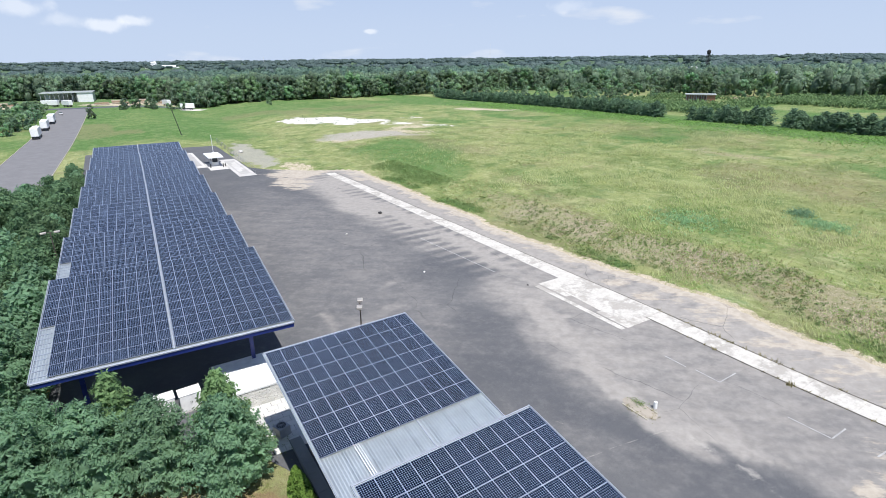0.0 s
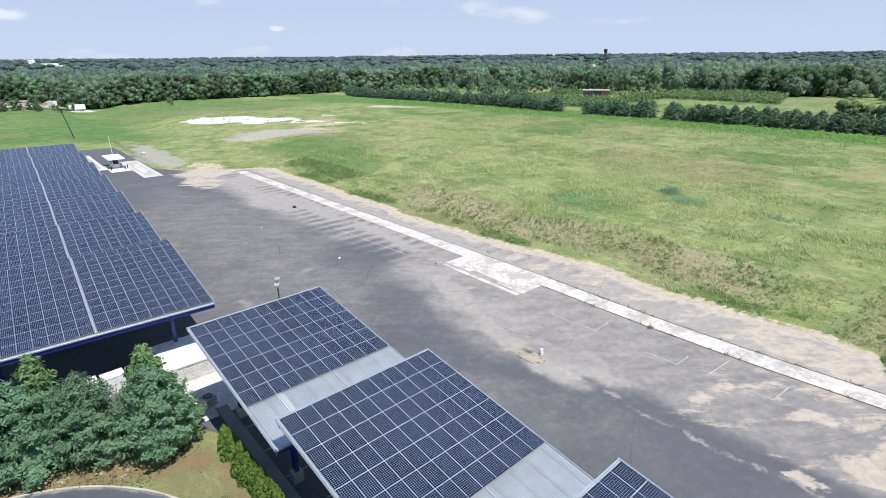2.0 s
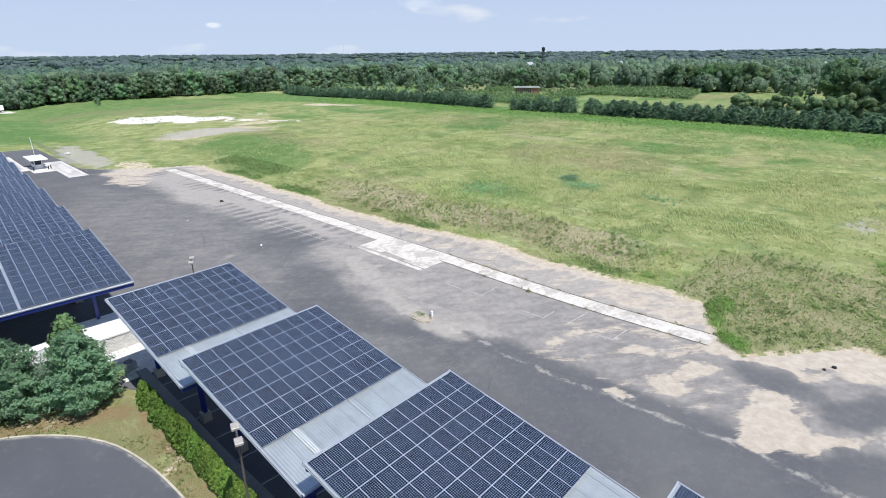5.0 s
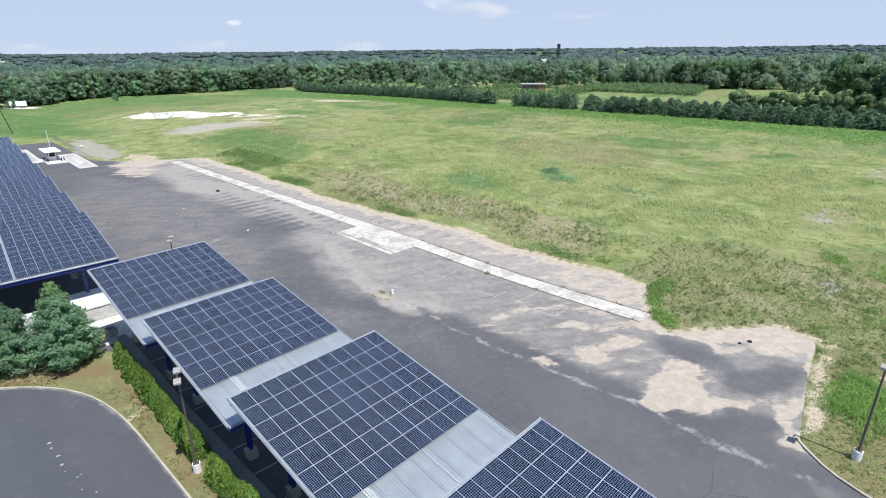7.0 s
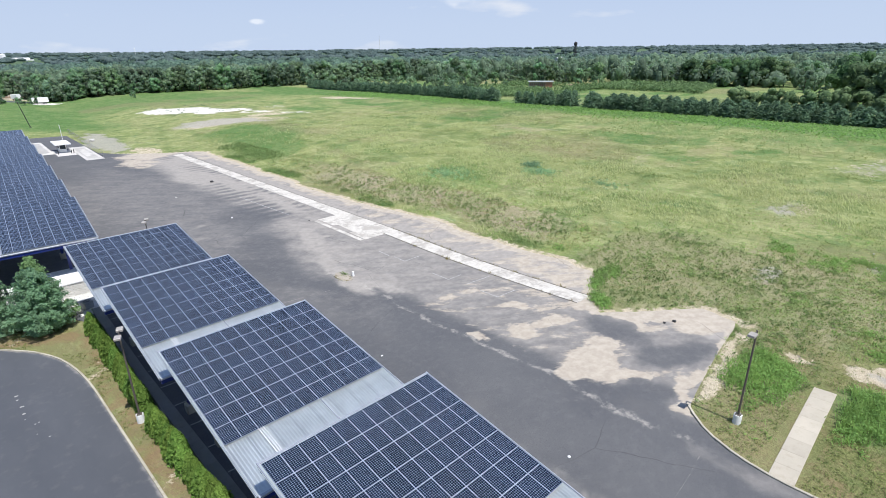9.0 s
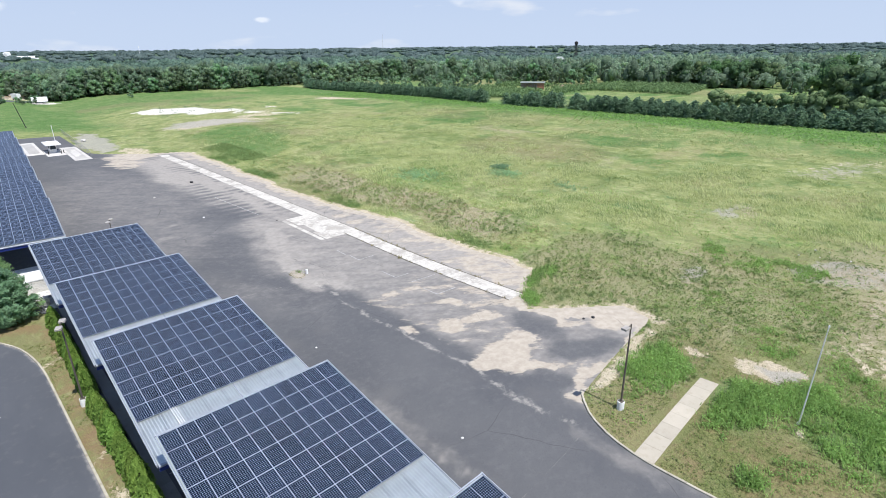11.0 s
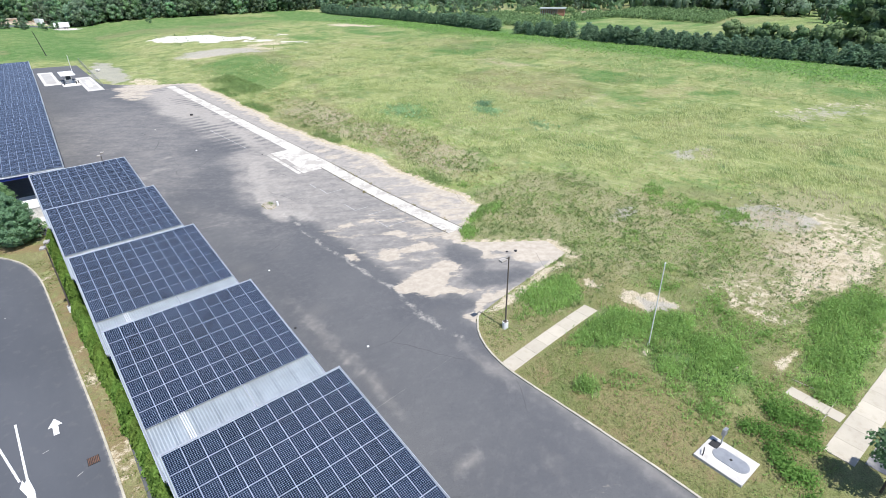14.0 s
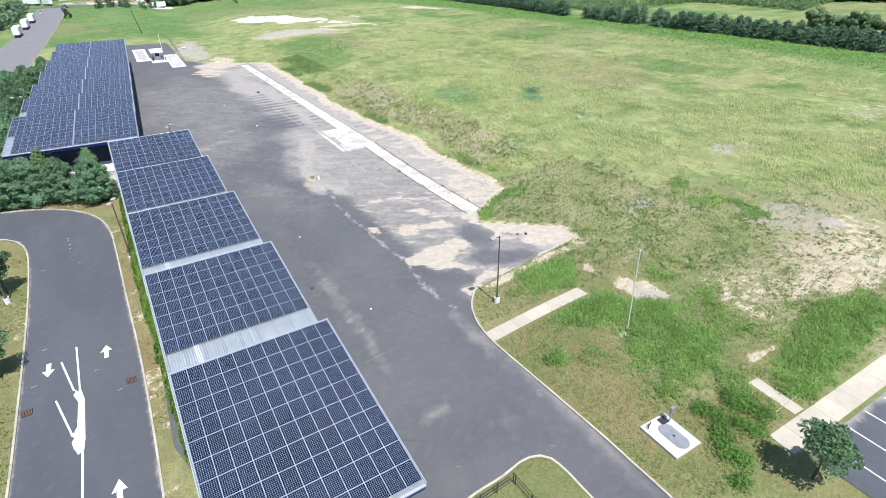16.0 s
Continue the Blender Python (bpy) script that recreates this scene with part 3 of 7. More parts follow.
def lot_right(y):
    y = np.asarray(y, float)
    edge = np.interp(y, [p[0] for p in LOT_EDGE], [p[1] for p in LOT_EDGE])
    ragged = (fractal(y, y * 0, 4.0, 5, 4) - 0.5) * 2.4 + (fractal(y, y * 0, 22.0, 8, 2) - 0.5) * 2.0
    return edge + ragged * sm(-20.7, -19.6, y) * (1 - sm(145, 152, y))


def lot_left(y):
    return np.interp(y, [-90, -31, -25, 31, 34, 38, 41, 206], [8.9, 8.9, 7.1, 7.1, 5.5, 3.5, -9.5, -9.5])


def spacing(dense0, dense1, step, far, growth):
    """Places that lie close in the middle and ever wider apart outside."""
    inner = list(np.arange(dense0, dense1 + 0.1, step))
    up, gap = [dense1], step
    while up[-1] < far:
        gap *= growth
        up.append(up[-1] + gap)
    down, gap = [dense0], step
    while down[-1] > -far:
        gap *= growth
        down.append(down[-1] - gap)
    return np.array(down[:0:-1] + inner + up[1:])


def lush_at(x, y):
    """Where tall green weeds grow."""
    e = ellipse
    v = np.maximum.reduce([e(x, y, 46.6, -22.7, 4.2, 2.2, -8), e(x, y, 46.6, -30.8, 4.0, 2.8, -25), e(x, y, 50.0, -33.8, 2.6, 2.2, 0) * 0.8, e(x, y, 46.8, -38.6, 3.4, 4.2, 15) * 0.85,
                           e(x, y, 49.5, -39.5, 2.4, 3.4, 0) * 0.8, e(x, y, 62, -44.9, 11, 2.3, 11), e(x, y, 53.0, -46.6, 2.8, 1.2, 0), e(x, y, 57, -33, 6, 4, 30) * 0.5, e(x, y, 38.1, -33.8, 0.9, 0.8),
                           e(x, y, 68, -30, 5, 3) * 0.35,
                           e(x, y, 68, 13.5, 4, 5, 20) * 0.6, e(x, y, 50.2, -4.6, 2.6, 2.2, 40) * 0.7, e(x, y, 56, -1.5, 4, 1.6, 10) * 0.5, e(x, y, 53, -36, 14, 11) * 0.47, e(x, y, 72, 140, 18, 42, -15) * 0.62, e(x, y, 60, -20, 9, 5) * 0.3])
    band = np.exp(-((x - (lot_right(y) + 2.6)) / 1.8) ** 2) * sm(-4, 6, y) * (1 - sm(120, 150, y)) * sm(0.36, 0.68, fractal(x, y, 8, 3, 3)) * 0.9
    strip = np.exp(-((x - 200) / 17) ** 2) * (0.75 + 0.4 * fractal(x, y, 24, 91, 3)) + np.exp(-((y - 330) / 45) ** 2) * 0.55 * sm(-10, 60, x)
    patch = sm(0.56 - 0.08 * sm(100, 150, x), 0.70, fractal(x, y, 22, 11, 4)) * (0.45 + 0.3 * sm(100, 150, x)) * sm(60, 80, x) * (1 - e(x, y, 146, -16, 26, 20, -30))
    mottle = sm(0.5, 0.66, fractal(x, y, 9, 113, 4)) * 0.55 * sm(95, 125, x) * (1 - sm(172, 184, x))
    far_green = 0.62 * sm(128, 168, x) * (1 - sm(205, 215, x)) * (0.3 + 0.75 * fractal(x, y, 15, 117, 4))
    patch = np.maximum(patch, np.maximum(mottle, far_green) * (1 - e(x, y, 146, -16, 26, 20, -30)))
    west = (1 - sm(30, 90, x)) * sm(195, 235, y) * (0.25 + 0.8 * fractal(x, y, 24, 45, 4))
    west = np.maximum(west, sm(250, 320, y) * (1 - sm(120, 220, x)) * (0.3 + 0.65 * fractal(x, y, 40, 49, 4)))
    woods_floor = np.maximum(sm(430, 620, np.hypot(x, y)), 0.44 * sm(212, 226, x) * sm(230, 190, y))
    worn = np.maximum.reduce([e(x, y, 52.6, -30.2, 1.9, 3.4, 25), e(x, y, 51.2, -24.3, 2.0, 1.3, -50), e(x, y, 52.9, -43.1, 2.8, 0.9, -5) * 0.8, e(x, y, 70, -40.6, 7.5, 2.2, -18), e(x, y, 58.9, -38.0, 2.4, 4.6, 5) * 0.6])
    return np.clip(np.maximum.reduce([v, band, strip, patch, west, woods_floor]), 0, 1) * (1 - 0.9 * worn)


def bare_at(x, y):
    e = ellipse
    edge = np.exp(-((x - lot_right(y) - 0.2) / 1.1) ** 2) * sm(-21, -17, y) * (1 - sm(150, 156, y)) * 0.85
    v = np.maximum.reduce([e(x, y, 51.2, -24.2, 1.5, 1.0, -50), e(x, y, 52.6, -30.0, 1.5, 3.0, 25), e(x, y, 52.9, -43.1, 2.6, 0.8, -5) * 0.68, e(x, y, 70, -40.6, 7.5, 1.9, -18) * 0.82, e(x, y, 75, -37, 9, 3.5, -15) * 0.6,
                           e(x, y, 58.9, -38.0, 2.4, 4.6, 5) * 0.5, e(x, y, 49.4, -41.7, 0.5, 1.8, 10) * 0.75, e(x, y, 45.3, -34.7, 0.9, 0.5) * 0.6, e(x, y, 84, -36, 7, 5) * 0.5, e(x, y, 65, -36.5, 8, 4.5, -25) * 0.47, e(x, y, 76, -39.5, 9, 3.5, -12) * 0.62,
                           e(x, y, 79, 186, 24, 11, -35) * 0.6, e(x, y, 42, 150, 5, 9) * 0.6, e(x, y, 112, 208, 13, 9, 30) * 0.5,
                           e(x, y, 100, 195, 12, 8) * 0.6, e(x, y, 178, 245, 8, 22, 10) * 0.75, e(x, y, 343, 207, 11, 8, -40) * 0.7, e(x, y, 20, 458, 36, 24) * 0.85, e(x, y, -55, 465, 18, 22) * 0.8, e(x, y, 105, 60, 14, 4, 30) * 0.35,
                           e(x, y, 141, -8.5, 6, 3, -20) * 0.48, e(x, y, 156, -15, 12, 3.5, -25) * 0.46, e(x, y, 46.5, -20.0, 9.5, 1.0, 7) * 0.8,
                           ((x > -6) & (x < 8.5) & (y < 37)) * 0.5 * sm(0.44, 0.68, fractal(x, y, 3.5, 97, 3))])
    return np.clip(np.maximum(edge, v), 0, 1)


def grey_at(x, y):
    """Old grey gravel and crumbled paving in the grass."""
    e = ellipse
    return np.clip(np.maximum.reduce([e(x, y, 36.5, 180, 5.5, 30, -4), e(x, y, 78, 186, 21, 10, -35) * 0.95, e(x, y, 81.3, -29.6, 5.2, 4.2, -40) * 1.2, e(x, y, 98, -9, 5.5, 2.6) * 0.6, e(x, y, 68.5, -16.2, 2.6, 1.6) * 0.7,
                                      e(x, y, 146, -14, 18, 7, -25) * 0.5, e(x, y, 52.7, -31.2, 1.2, 2.6, 25) * 0.8]), 0, 1)


def thin_at(x, y):
    """Thin stony soil where weeds stand in single clumps."""
    off = x - lot_right(y)
    near = sm(84, 66, x + 6 * (fractal(x, y, 14, 81, 3) - 0.5)) * sm(10, -2, y) * sm(-30, -22, y) * sm(0.2, 1.5, off)
    near = np.maximum(near, 0.6 * sm(1.5, 4.5, off) * (1 - sm(12, 17, off)) * sm(4, 14, y) * (1 - sm(70, 110, y)))
    return np.maximum(near, 0.95 * sm(57, 63, x) * sm(104, 90, x) * sm(-22, -30, y))


def dry_at(x, y):
    e = ellipse
    v = np.maximum.reduce([e(x, y, 39.5, -38.5, 5, 5) * 0.7, e(x, y, 44, -34.2, 4, 1.2, 10) * 0.7, e(x, y, 41.5, -42, 4, 2) * 0.6, e(x, y, 67, 30, 6, 16) * 0.75, e(x, y, 75, -25, 12, 16) * 0.6, e(x, y, 60, -8, 8, 6) * 0.55, e(x, y, 180, 240, 16, 45) * 0.5,
                           ((x > -6) & (x < 8.5) & (y < 39)) * (0.3 + 0.75 * fractal(x, y, 3.0, 93, 3)), e(x, y, -12, -5, 9, 30) * 0.6, e(x, y, 66, 65, 6, 26) * 0.55, e(x, y, 310, 84, 48, 22, -25) * 0.2])
    return np.clip(np.maximum(v, sm(0.5, 0.7, fractal(x, y, 33, 21, 3)) * 0.6), 0, 1) * (1 - sm(430, 620, np.hypot(x, y))) * (1 - 0.9 * np.exp(-((x - 200) / 18) ** 2))


def lawn_at(x, y):
    """Mown olive turf beside the kerbs."""
    return np.clip(np.maximum.reduce([ellipse(x, y, 42, -36, 15, 15, 0, 0.35), 0.8 * sm(-4, -5, x) * sm(-24, -18, x) * sm(32, 24, y), 0.25 * ((x > -6) & (x < 9) & (y < 39)), 0.75 * sm(60, 50, x) * sm(35, 36, x) * sm(-16, -24, y)]), 0, 1)


def litter_at(x, y):
    """Brown needles and dead grass below the pines and beside the hedge."""
    line = np.interp(x, [-10, -1, 2, 4.5, 5.2], [37, 33.2, 31.5, 30.2, 28])
    belt = np.exp(-((y - line) / 1.5) ** 2) * sm(-14, -9, x) * sm(6.6, 5.4, x)
    hedge = sm(3.2, 5.0, x) * sm(8.0, 6.5, x) * sm(31, 29, y) * sm(-27, -22, y) * (0.25 + 0.6 * fractal(x, y, 2.5, 99, 3))
    return np.clip(np.maximum(belt, hedge), 0, 1)


def stone_at(x, y):
    e = ellipse
    off = x - lot_right(y)
    rough = sm(3.0, 5.5, off) * (1 - sm(13, 18, off + 6 * (fractal(x, y, 11, 35, 3) - 0.5))) * sm(8, 18, y) * (1 - sm(70, 100, y)) * (0.3 + 0.5 * fractal(x, y, 7, 37, 3))
    return np.maximum.reduce([rough, e(x, y, 80.5, -30, 7, 4.5, -20) * 0.6, e(x, y, 66, -17, 3, 2) * 0.5, e(x, y, 72, -35, 10, 4) * 0.5,
                              e(x, y, 120, 28, 9, 3, 25) * 0.5, e(x, y, 140, -14, 13, 6, -20) * 0.45, e(x, y, 99, -10.5, 5, 2.4, 0) * 0.5, e(x, y, 141, 80, 6, 17, 10) * 0.55])


tx, ty = spacing(-34, 96, 1.2, 4800, 1.09), spacing(-60, 150, 1.2, 4800, 1.08)
TX, TY = np.meshgrid(tx, ty)
TZ = ground_z(TX, TY) + far_rise(TX, TY) + (fractal(TX, TY, 9, 2, 3) - 0.5) * 0.35 * sm(60, 75, TX)
flatten = ((TX > lot_left(TY)) & (TX < lot_right(TY)) & (TY > -80) & (TY < 205)) * 0.03
stone = stone_at(TX, TY)
chalk = np.maximum.reduce([ellipse(TX, TY, 89, 250, 15, 33, 25, 0.3), ellipse(TX, TY, 107, 212, 8, 13, 25) * 0.6, ellipse(TX, TY, 116, 192, 7, 8, 20) * 0.5, ellipse(TX, TY, 122, 230, 10, 10) * 0.4, ellipse(TX, TY, 48, 410, 8, 8) * 0.9])
ground = new("ground", np_mesh("ground", np.stack([TX, TY, TZ - flatten], -1).reshape(-1, 3), grid_faces(len(ty), len(tx)), M_GROUND,
             {"lush": lush_at(TX, TY), "bare": bare_at(TX, TY), "dry": dry_at(TX, TY), "stone": stone, "chalk": chalk, "lawn": lawn_at(TX, TY), "grey": grey_at(TX, TY), "thin": thin_at(TX, TY), "litter": litter_at(TX, TY), "floor": sm(430, 620, np.hypot(TX, TY))}, True))
tagged(ground, "open overgrown field of green and straw grass with bare earth", "field", kind="structure")

# the lot
ly = np.concatenate([np.arange(-90, -24, 1.0), np.arange(-24, 60, 0.45), np.arange(60, 160, 0.8), np.arange(160, 207, 1.5)])
ls = np.arange(-9.5, 60.6, 0.6)
LY = np.repeat(ly[:, None], len(ls), 1)
LX = np.clip(ls[None, :], lot_left(ly)[:, None], lot_right(ly)[:, None])
lot_faces = grid_faces(len(ly), len(ls))
lot_faces = lot_faces[np.ptp(LX.ravel()[lot_faces], axis=1) > 0.002]
onset = np.interp(LY, [-20, 14, 27, 36, 50, 63, 73, 87, 104, 142], [36, 35.5, 35, 37, 39, 40, 38, 36, 33, 33])
dust = 0.58 * sm(-0.6, 2.2 + 3 * sm(14, 34, LY), LX - onset) + 0.46 * sm(49, 51, LX)
seam = LX - np.interp(LY, [-24, -16, -10, 0, 8, 22], [34.8, 34.0, 34.7, 34.3, 34.0, 34.4]) + 40 * sm(20, 26, LY) + 40 * sm(-23, -26, LY)
for cx, cy, rx, ry, turn, k in ((38, 33, 5, 10, -15, 0.68), (41, 46, 6, 8, 0, 0.66), (38.6, 41, 1.9, 8, -20, 0.98), (35.3, 29.5, 1.7, 5, -12, 1.0), (36.0, 18, 1.1, 5.5, 12, 0.9), (45, 45, 2.5, 7, 0, 0.85),
                               (25.1, -12, 0.9, 8, 0, 0.34), (25.0, -17.2, 0.35, 0.8, 0, 0.62), (25.1, -19.3, 0.4, 0.6, 30, 0.55), (25.2, -22, 0.35, 0.6, 0, 0.62), (25.2, -22, 0.6, 5, -6, 0.36), (26.1, -33, 1.3, 0.8, 0, 0.48), (30.5, -37, 1.0, 1.6, 0, 0.3), (27.3, 59, 4, 1.0, 30, 0.42), (17, 53, 1.0, 3, 0, 0.5), (37, 20, 3, 6, 10, 0.7), (44, 27, 4, 5, 0, 0.55), (24, 52, 5, 1.2, 40, 0.4), (26, 63, 7, 1.0, 35, 0.35),
                               (20.5, 50, 2, 1.5, 0, 0.5),  (34.9, -38, 0.7, 12, 0, 0.4), (34.0, -27, 0.8, 5, 0, 0.42), (34.2, 22.5, 1.6, 5.5, -8, 0.95), (41, 104, 6, 32, 0, 0.8), (24, 78, 12, 45, 0, 0.28), (28, 20, 3, 12, 20, 0.22)):
    dust = np.maximum(dust, k * ellipse(LX, LY, cx, cy, rx, ry, turn, 0.6))
bays = (0.5 + 0.5 * np.sin(LY * 2 * math.pi / 2.75 + 1.2 * fractal(LX, LY, 9, 71, 2))) * sm(0.35, 0.6, fractal(LX, LY * 0.3, 4, 73, 3))
finger = sm(36, 41, LX + 3.0 * (fractal(LX * 0.2, LY, 2.2, 75, 2) - 0.5)) * (1 - sm(47.0, 47.8, LX)) * sm(50, 60, LY) * (1 - sm(128, 136, LY))
dust = dust * (1 - 0.6 * bays * finger) + 0.3 * finger * sm(0.5, 0.15, bays)
dust = dust * (1 - 0.5 * bays * sm(50.8, 51.5, LX) * sm(8, 30, LY))
sand = 0.31 * sm(35.0, 36.5, LX) * (1 - sm(49, 51, LX)) * sm(-20, -16, LY) * (1 - sm(8, 16, LY))
for cx, cy, rx, ry, turn, k in ((39.6, 9.1, 1.8, 0.8, -12, 0.85), (42.6, 8.3, 1.6, 0.8, 0, 0.7), (43.6, 2.4, 1.0, 2.4, 5, 0.75), (39.2, -3.2, 1.7, 2.0, -20, 0.95), (35.1, -0.3, 0.6, 1.5, 8, 0.9), (42.8, -3.9, 2.4, 1.1, -25, 0.9),
                               (38.6, -11.6, 2.9, 2.5, 15, 1.25), (42.6, -10.4, 2.4, 1.4, -40, 1.0), (39.2, -15.2, 1.2, 1.6, 20, 1.1), (45.6, -1.6, 3.0, 1.5, -10, 0.7), (41.0, -19.0, 3.6, 0.9, -18, 1.1), (38.2, -20.0, 1.5, 1.6, 20, 0.9),
                               (52.8, -14.5, 4.2, 3.8, 0, 1.3), (50.6, -10.8, 4.0, 1.8, -30, 1.2), (48.4, -8.8, 2.0, 0.9, -20, 0.9), (50.0, -19.4, 3.4, 1.4, 20, 1.2), (45.5, -20.4, 3.0, 0.9, 5, 1.1),
                               (40, 138, 9, 8, 0, 0.95), (35.5, 127, 5, 8, 10, 0.8), (53.5, 4, 3, 6, 0, 0.8), (49, -3.6, 3, 1.6, 10, 0.8), (52, 126, 4, 8, 0, 0.65)):
    sand = np.maximum(sand, 0.8 * k * ellipse(LX, LY, cx, cy, rx, ry, turn, 0.45))
sand = np.maximum(sand, 0.36 * sm(50.9, 51.6, LX) * sm(-4, 4, LY))
sand = np.maximum(sand, 0.9 * sm(2.6, 0.4, lot_right(LY) - LX) * sm(-20, -17, LY) * (1 - sm(140, 155, LY)))
dark = ellipse(LX, LY, 45.4, -9.6, 1.9, 3.2, -12, 0.35) * 0.9 + ellipse(LX, LY, 44.8, -15.9, 3.7, 2.1, -18, 0.3) + ellipse(LX, LY, 37.7, -17.0, 1.9, 2.2, 10, 0.35)
dust = dust + 0.09 * sm(-5, 35, LY)
sand, dust = np.clip(sand - 0.9 * dark, 0, 1), np.clip(dust - 0.42 * dark, 0, 1)
lot = new("asphalt_lot", np_mesh("asphalt_lot", np.stack([LX, LY, ground_z(LX, LY) + 0.03], -1).reshape(-1, 3), lot_faces, M_LOT, {"dust": dust, "sand": sand, "seam": seam}, True))
tagged(lot, "cracked grey asphalt lot under drifts of pale dust and sand", "asphalt lot", kind="structure")


def resample(points, n):
    p = np.array(points, float)
    d = np.concatenate([[0], np.cumsum(np.hypot(*np.diff(p, axis=0).T))])
    s = np.linspace(0, d[-1], n)
    return np.stack([np.interp(s, d, p[:, 0]), np.interp(s, d, p[:, 1])], 1)


def smooth_line(points, n, rounds=2):
    p = np.array(points, float)
    for _ in range(rounds):
        q = np.empty((2 * len(p) - 2, 2))
        q[0::2], q[1::2] = 0.75 * p[:-1] + 0.25 * p[1:], 0.25 * p[:-1] + 0.75 * p[1:]
        p = np.concatenate([p[:1], q, p[-1:]])
    return resample(p, n)


def ribbon(name, a, b, cols, material, lift, label, category, kind="structure"):
    """A paved sheet between two edge lines with as many points each."""
    s = np.linspace(0, 1, cols)[None, :, None]
    xy = a[:, None, :] * (1 - s) + b[:, None, :] * s
    z = ground_z(xy[..., 0], xy[..., 1]) + lift
    rim = np.minimum(s[..., 0], 1 - s[..., 0]) * np.hypot(*(b - a).T)[:, None]
    d = 0.75 * np.exp(-rim / 0.5)
    me = np_mesh(name, np.concatenate([xy, z[..., None]], -1).reshape(-1, 3), grid_faces(len(a), cols), material, {"dust": d}, True)
    return tagged(new(name, me), label, category, kind=kind)


DRIVE_RIGHT = smooth_line([(6.3, -95), (6.0, -29), (5.75, -14), (5.05, -1), (4.3, 14.4), (3.9, 21), (2.4, 27), (-1, 31.6), (-5, 34.4), (-10.5, 36.2), (-22, 38)], 90)
DRIVE_LEFT = smooth_line([(-3.4, -95), (-3.7, -24), (-3.9, -16), (-4.2, -6), (-4.5, 2.3), (-5.2, 14), (-5.8, 20), (-7.2, 24), (-9.8, 26.2), (-14, 27), (-22, 27.5)], 90)
ribbon("drive", DRIVE_LEFT, DRIVE_RIGHT, 24, M_ROAD, 0.03, "smooth dark asphalt driveway bending between kerbs", "driveway")
ROAD_RIGHT = resample([(-22, -95), (-22, 0), (-17.2, 149), (-14.2, 235), (-12.9, 295), (-12, 356), (-11.5, 432)], 130)
ROAD_LEFT = resample([(-38, -95), (-38, 0), (-32.2, 149), (-30.5, 201), (-28.9, 256), (-28.4, 312), (-28.2, 432)], 130)
ribbon("road", ROAD_LEFT, ROAD_RIGHT, 12, M_STREET, 0.035, "wide grey asphalt street with bare kerbs", "street")
ribbon("road_crossing", resample([(-90, 428), (48, 420)], 60), resample([(-90, 441), (48, 433)], 60), 6, M_ROAD, 0.05, "grey asphalt yard road before the woods", "road")
ribbon("parking_lot", resample([(46.2, -51.0), (95, -51.0)], 60), resample([(46.6, -90), (95, -90)], 60), 30, M_ROAD, 0.04, "dark asphalt car park with white bay lines", "car park")

# bays painted on the car park
for i in range(12):
    x = 48.4 + 2.75 * i
    paint = np_mesh("bay_line", [(x - 0.06 + dx, y, gz(x, y) + 0.048) for y in (-51.2, -52.6, -54, -55.6) for dx in (0, 0.12)], grid_faces(4, 2), M_ROADPAINT)
    tagged(new("bay_line", paint), "white painted parking bay line on asphalt", "road marking", "car park bay lines", "structure")


def kerb(points, spacing_m, label):
    """A kerb of separate stones along a line."""
    p = np.array(points, float)
    length = np.hypot(*np.diff(p, axis=0).T).sum()
    q = resample(p, max(3, int(length / spacing_m) + 1))
    base = thing("kerb", pose(q[0][0], q[0][1], gz(*q[0])), label, "kerb", "kerbs of the lot and drive", "structure")
    o = base.matrix_world.translation
    rng = random.Random(len(points) * 7 + int(p[0][0]))
    for a, b in zip(q[:-1], q[1:]):
        d = b - a
        n = np.array((-d[1], d[0])) / max(1e-6, np.hypot(*d)) * 0.09
        a2, b2 = a + d * 0.008, b - d * 0.008
        bm = bmesh.new()
        rise = 0.15 + rng.uniform(-0.015, 0.015)
        ring = []
        for e in (a2, b2):
            z = gz(*e) - o.z
            ring.append([bm.verts.new((e[0] + k * n[0] - o.x, e[1] + k * n[1] - o.y, z + h)) for k, h in ((-1, -0.1), (-1, rise - 0.03), (-0.7, rise), (0.8, rise), (1, rise - 0.02), (1, -0.1))])
        for i in range(6):
            bm.faces.new((ring[0][i], ring[0][(i + 1) % 6], ring[1][(i + 1) % 6], ring[1][i]))
        bm.faces.new(ring[0]), bm.faces.new(ring[1][::-1])
        part("kerb_stone", bm, M_KERB, base)
    return base


kerb(DRIVE_RIGHT[20:84], 1.6, "weathered pale concrete kerb beside the driveway")
kerb(DRIVE_LEFT[20:84], 2.2, "weathered pale concrete kerb round the grass island")
kerb(smooth_line([(38.4, -20.2), (36.4, -22.2), (35.2, -25), (34.75, -28), (34.9, -32), (35.2, -38), (35.5, -44), (35.7, -60), (35.9, -88)], 60), 1.3, "curved pale concrete kerb between lot and grass")
kerb(ROAD_RIGHT[30:125], 6.0, "long concrete kerb along the street")
kerb(ROAD_LEFT[45:125], 6.0, "long concrete kerb along the street")
ISLAND = smooth_line([(22.3, -60), (22.3, -44), (22.5, -41.2), (24.5, -40.7), (27.2, -40.8), (29.3, -40.35), (30.9, -41.0), (31.2, -42.6), (31.2, -45), (31.5, -60)], 60, 3)
kerb(ISLAND, 0.8, "pale concrete kerb round a small planted island")
spine = np.stack([np.full(60, 26.8), np.minimum(ISLAND[:, 1], -43.5)], 1)
ring = [ISLAND * (1 - s) + spine * s for s in (0.0, 0.05, 0.3, 0.6, 1.0)]
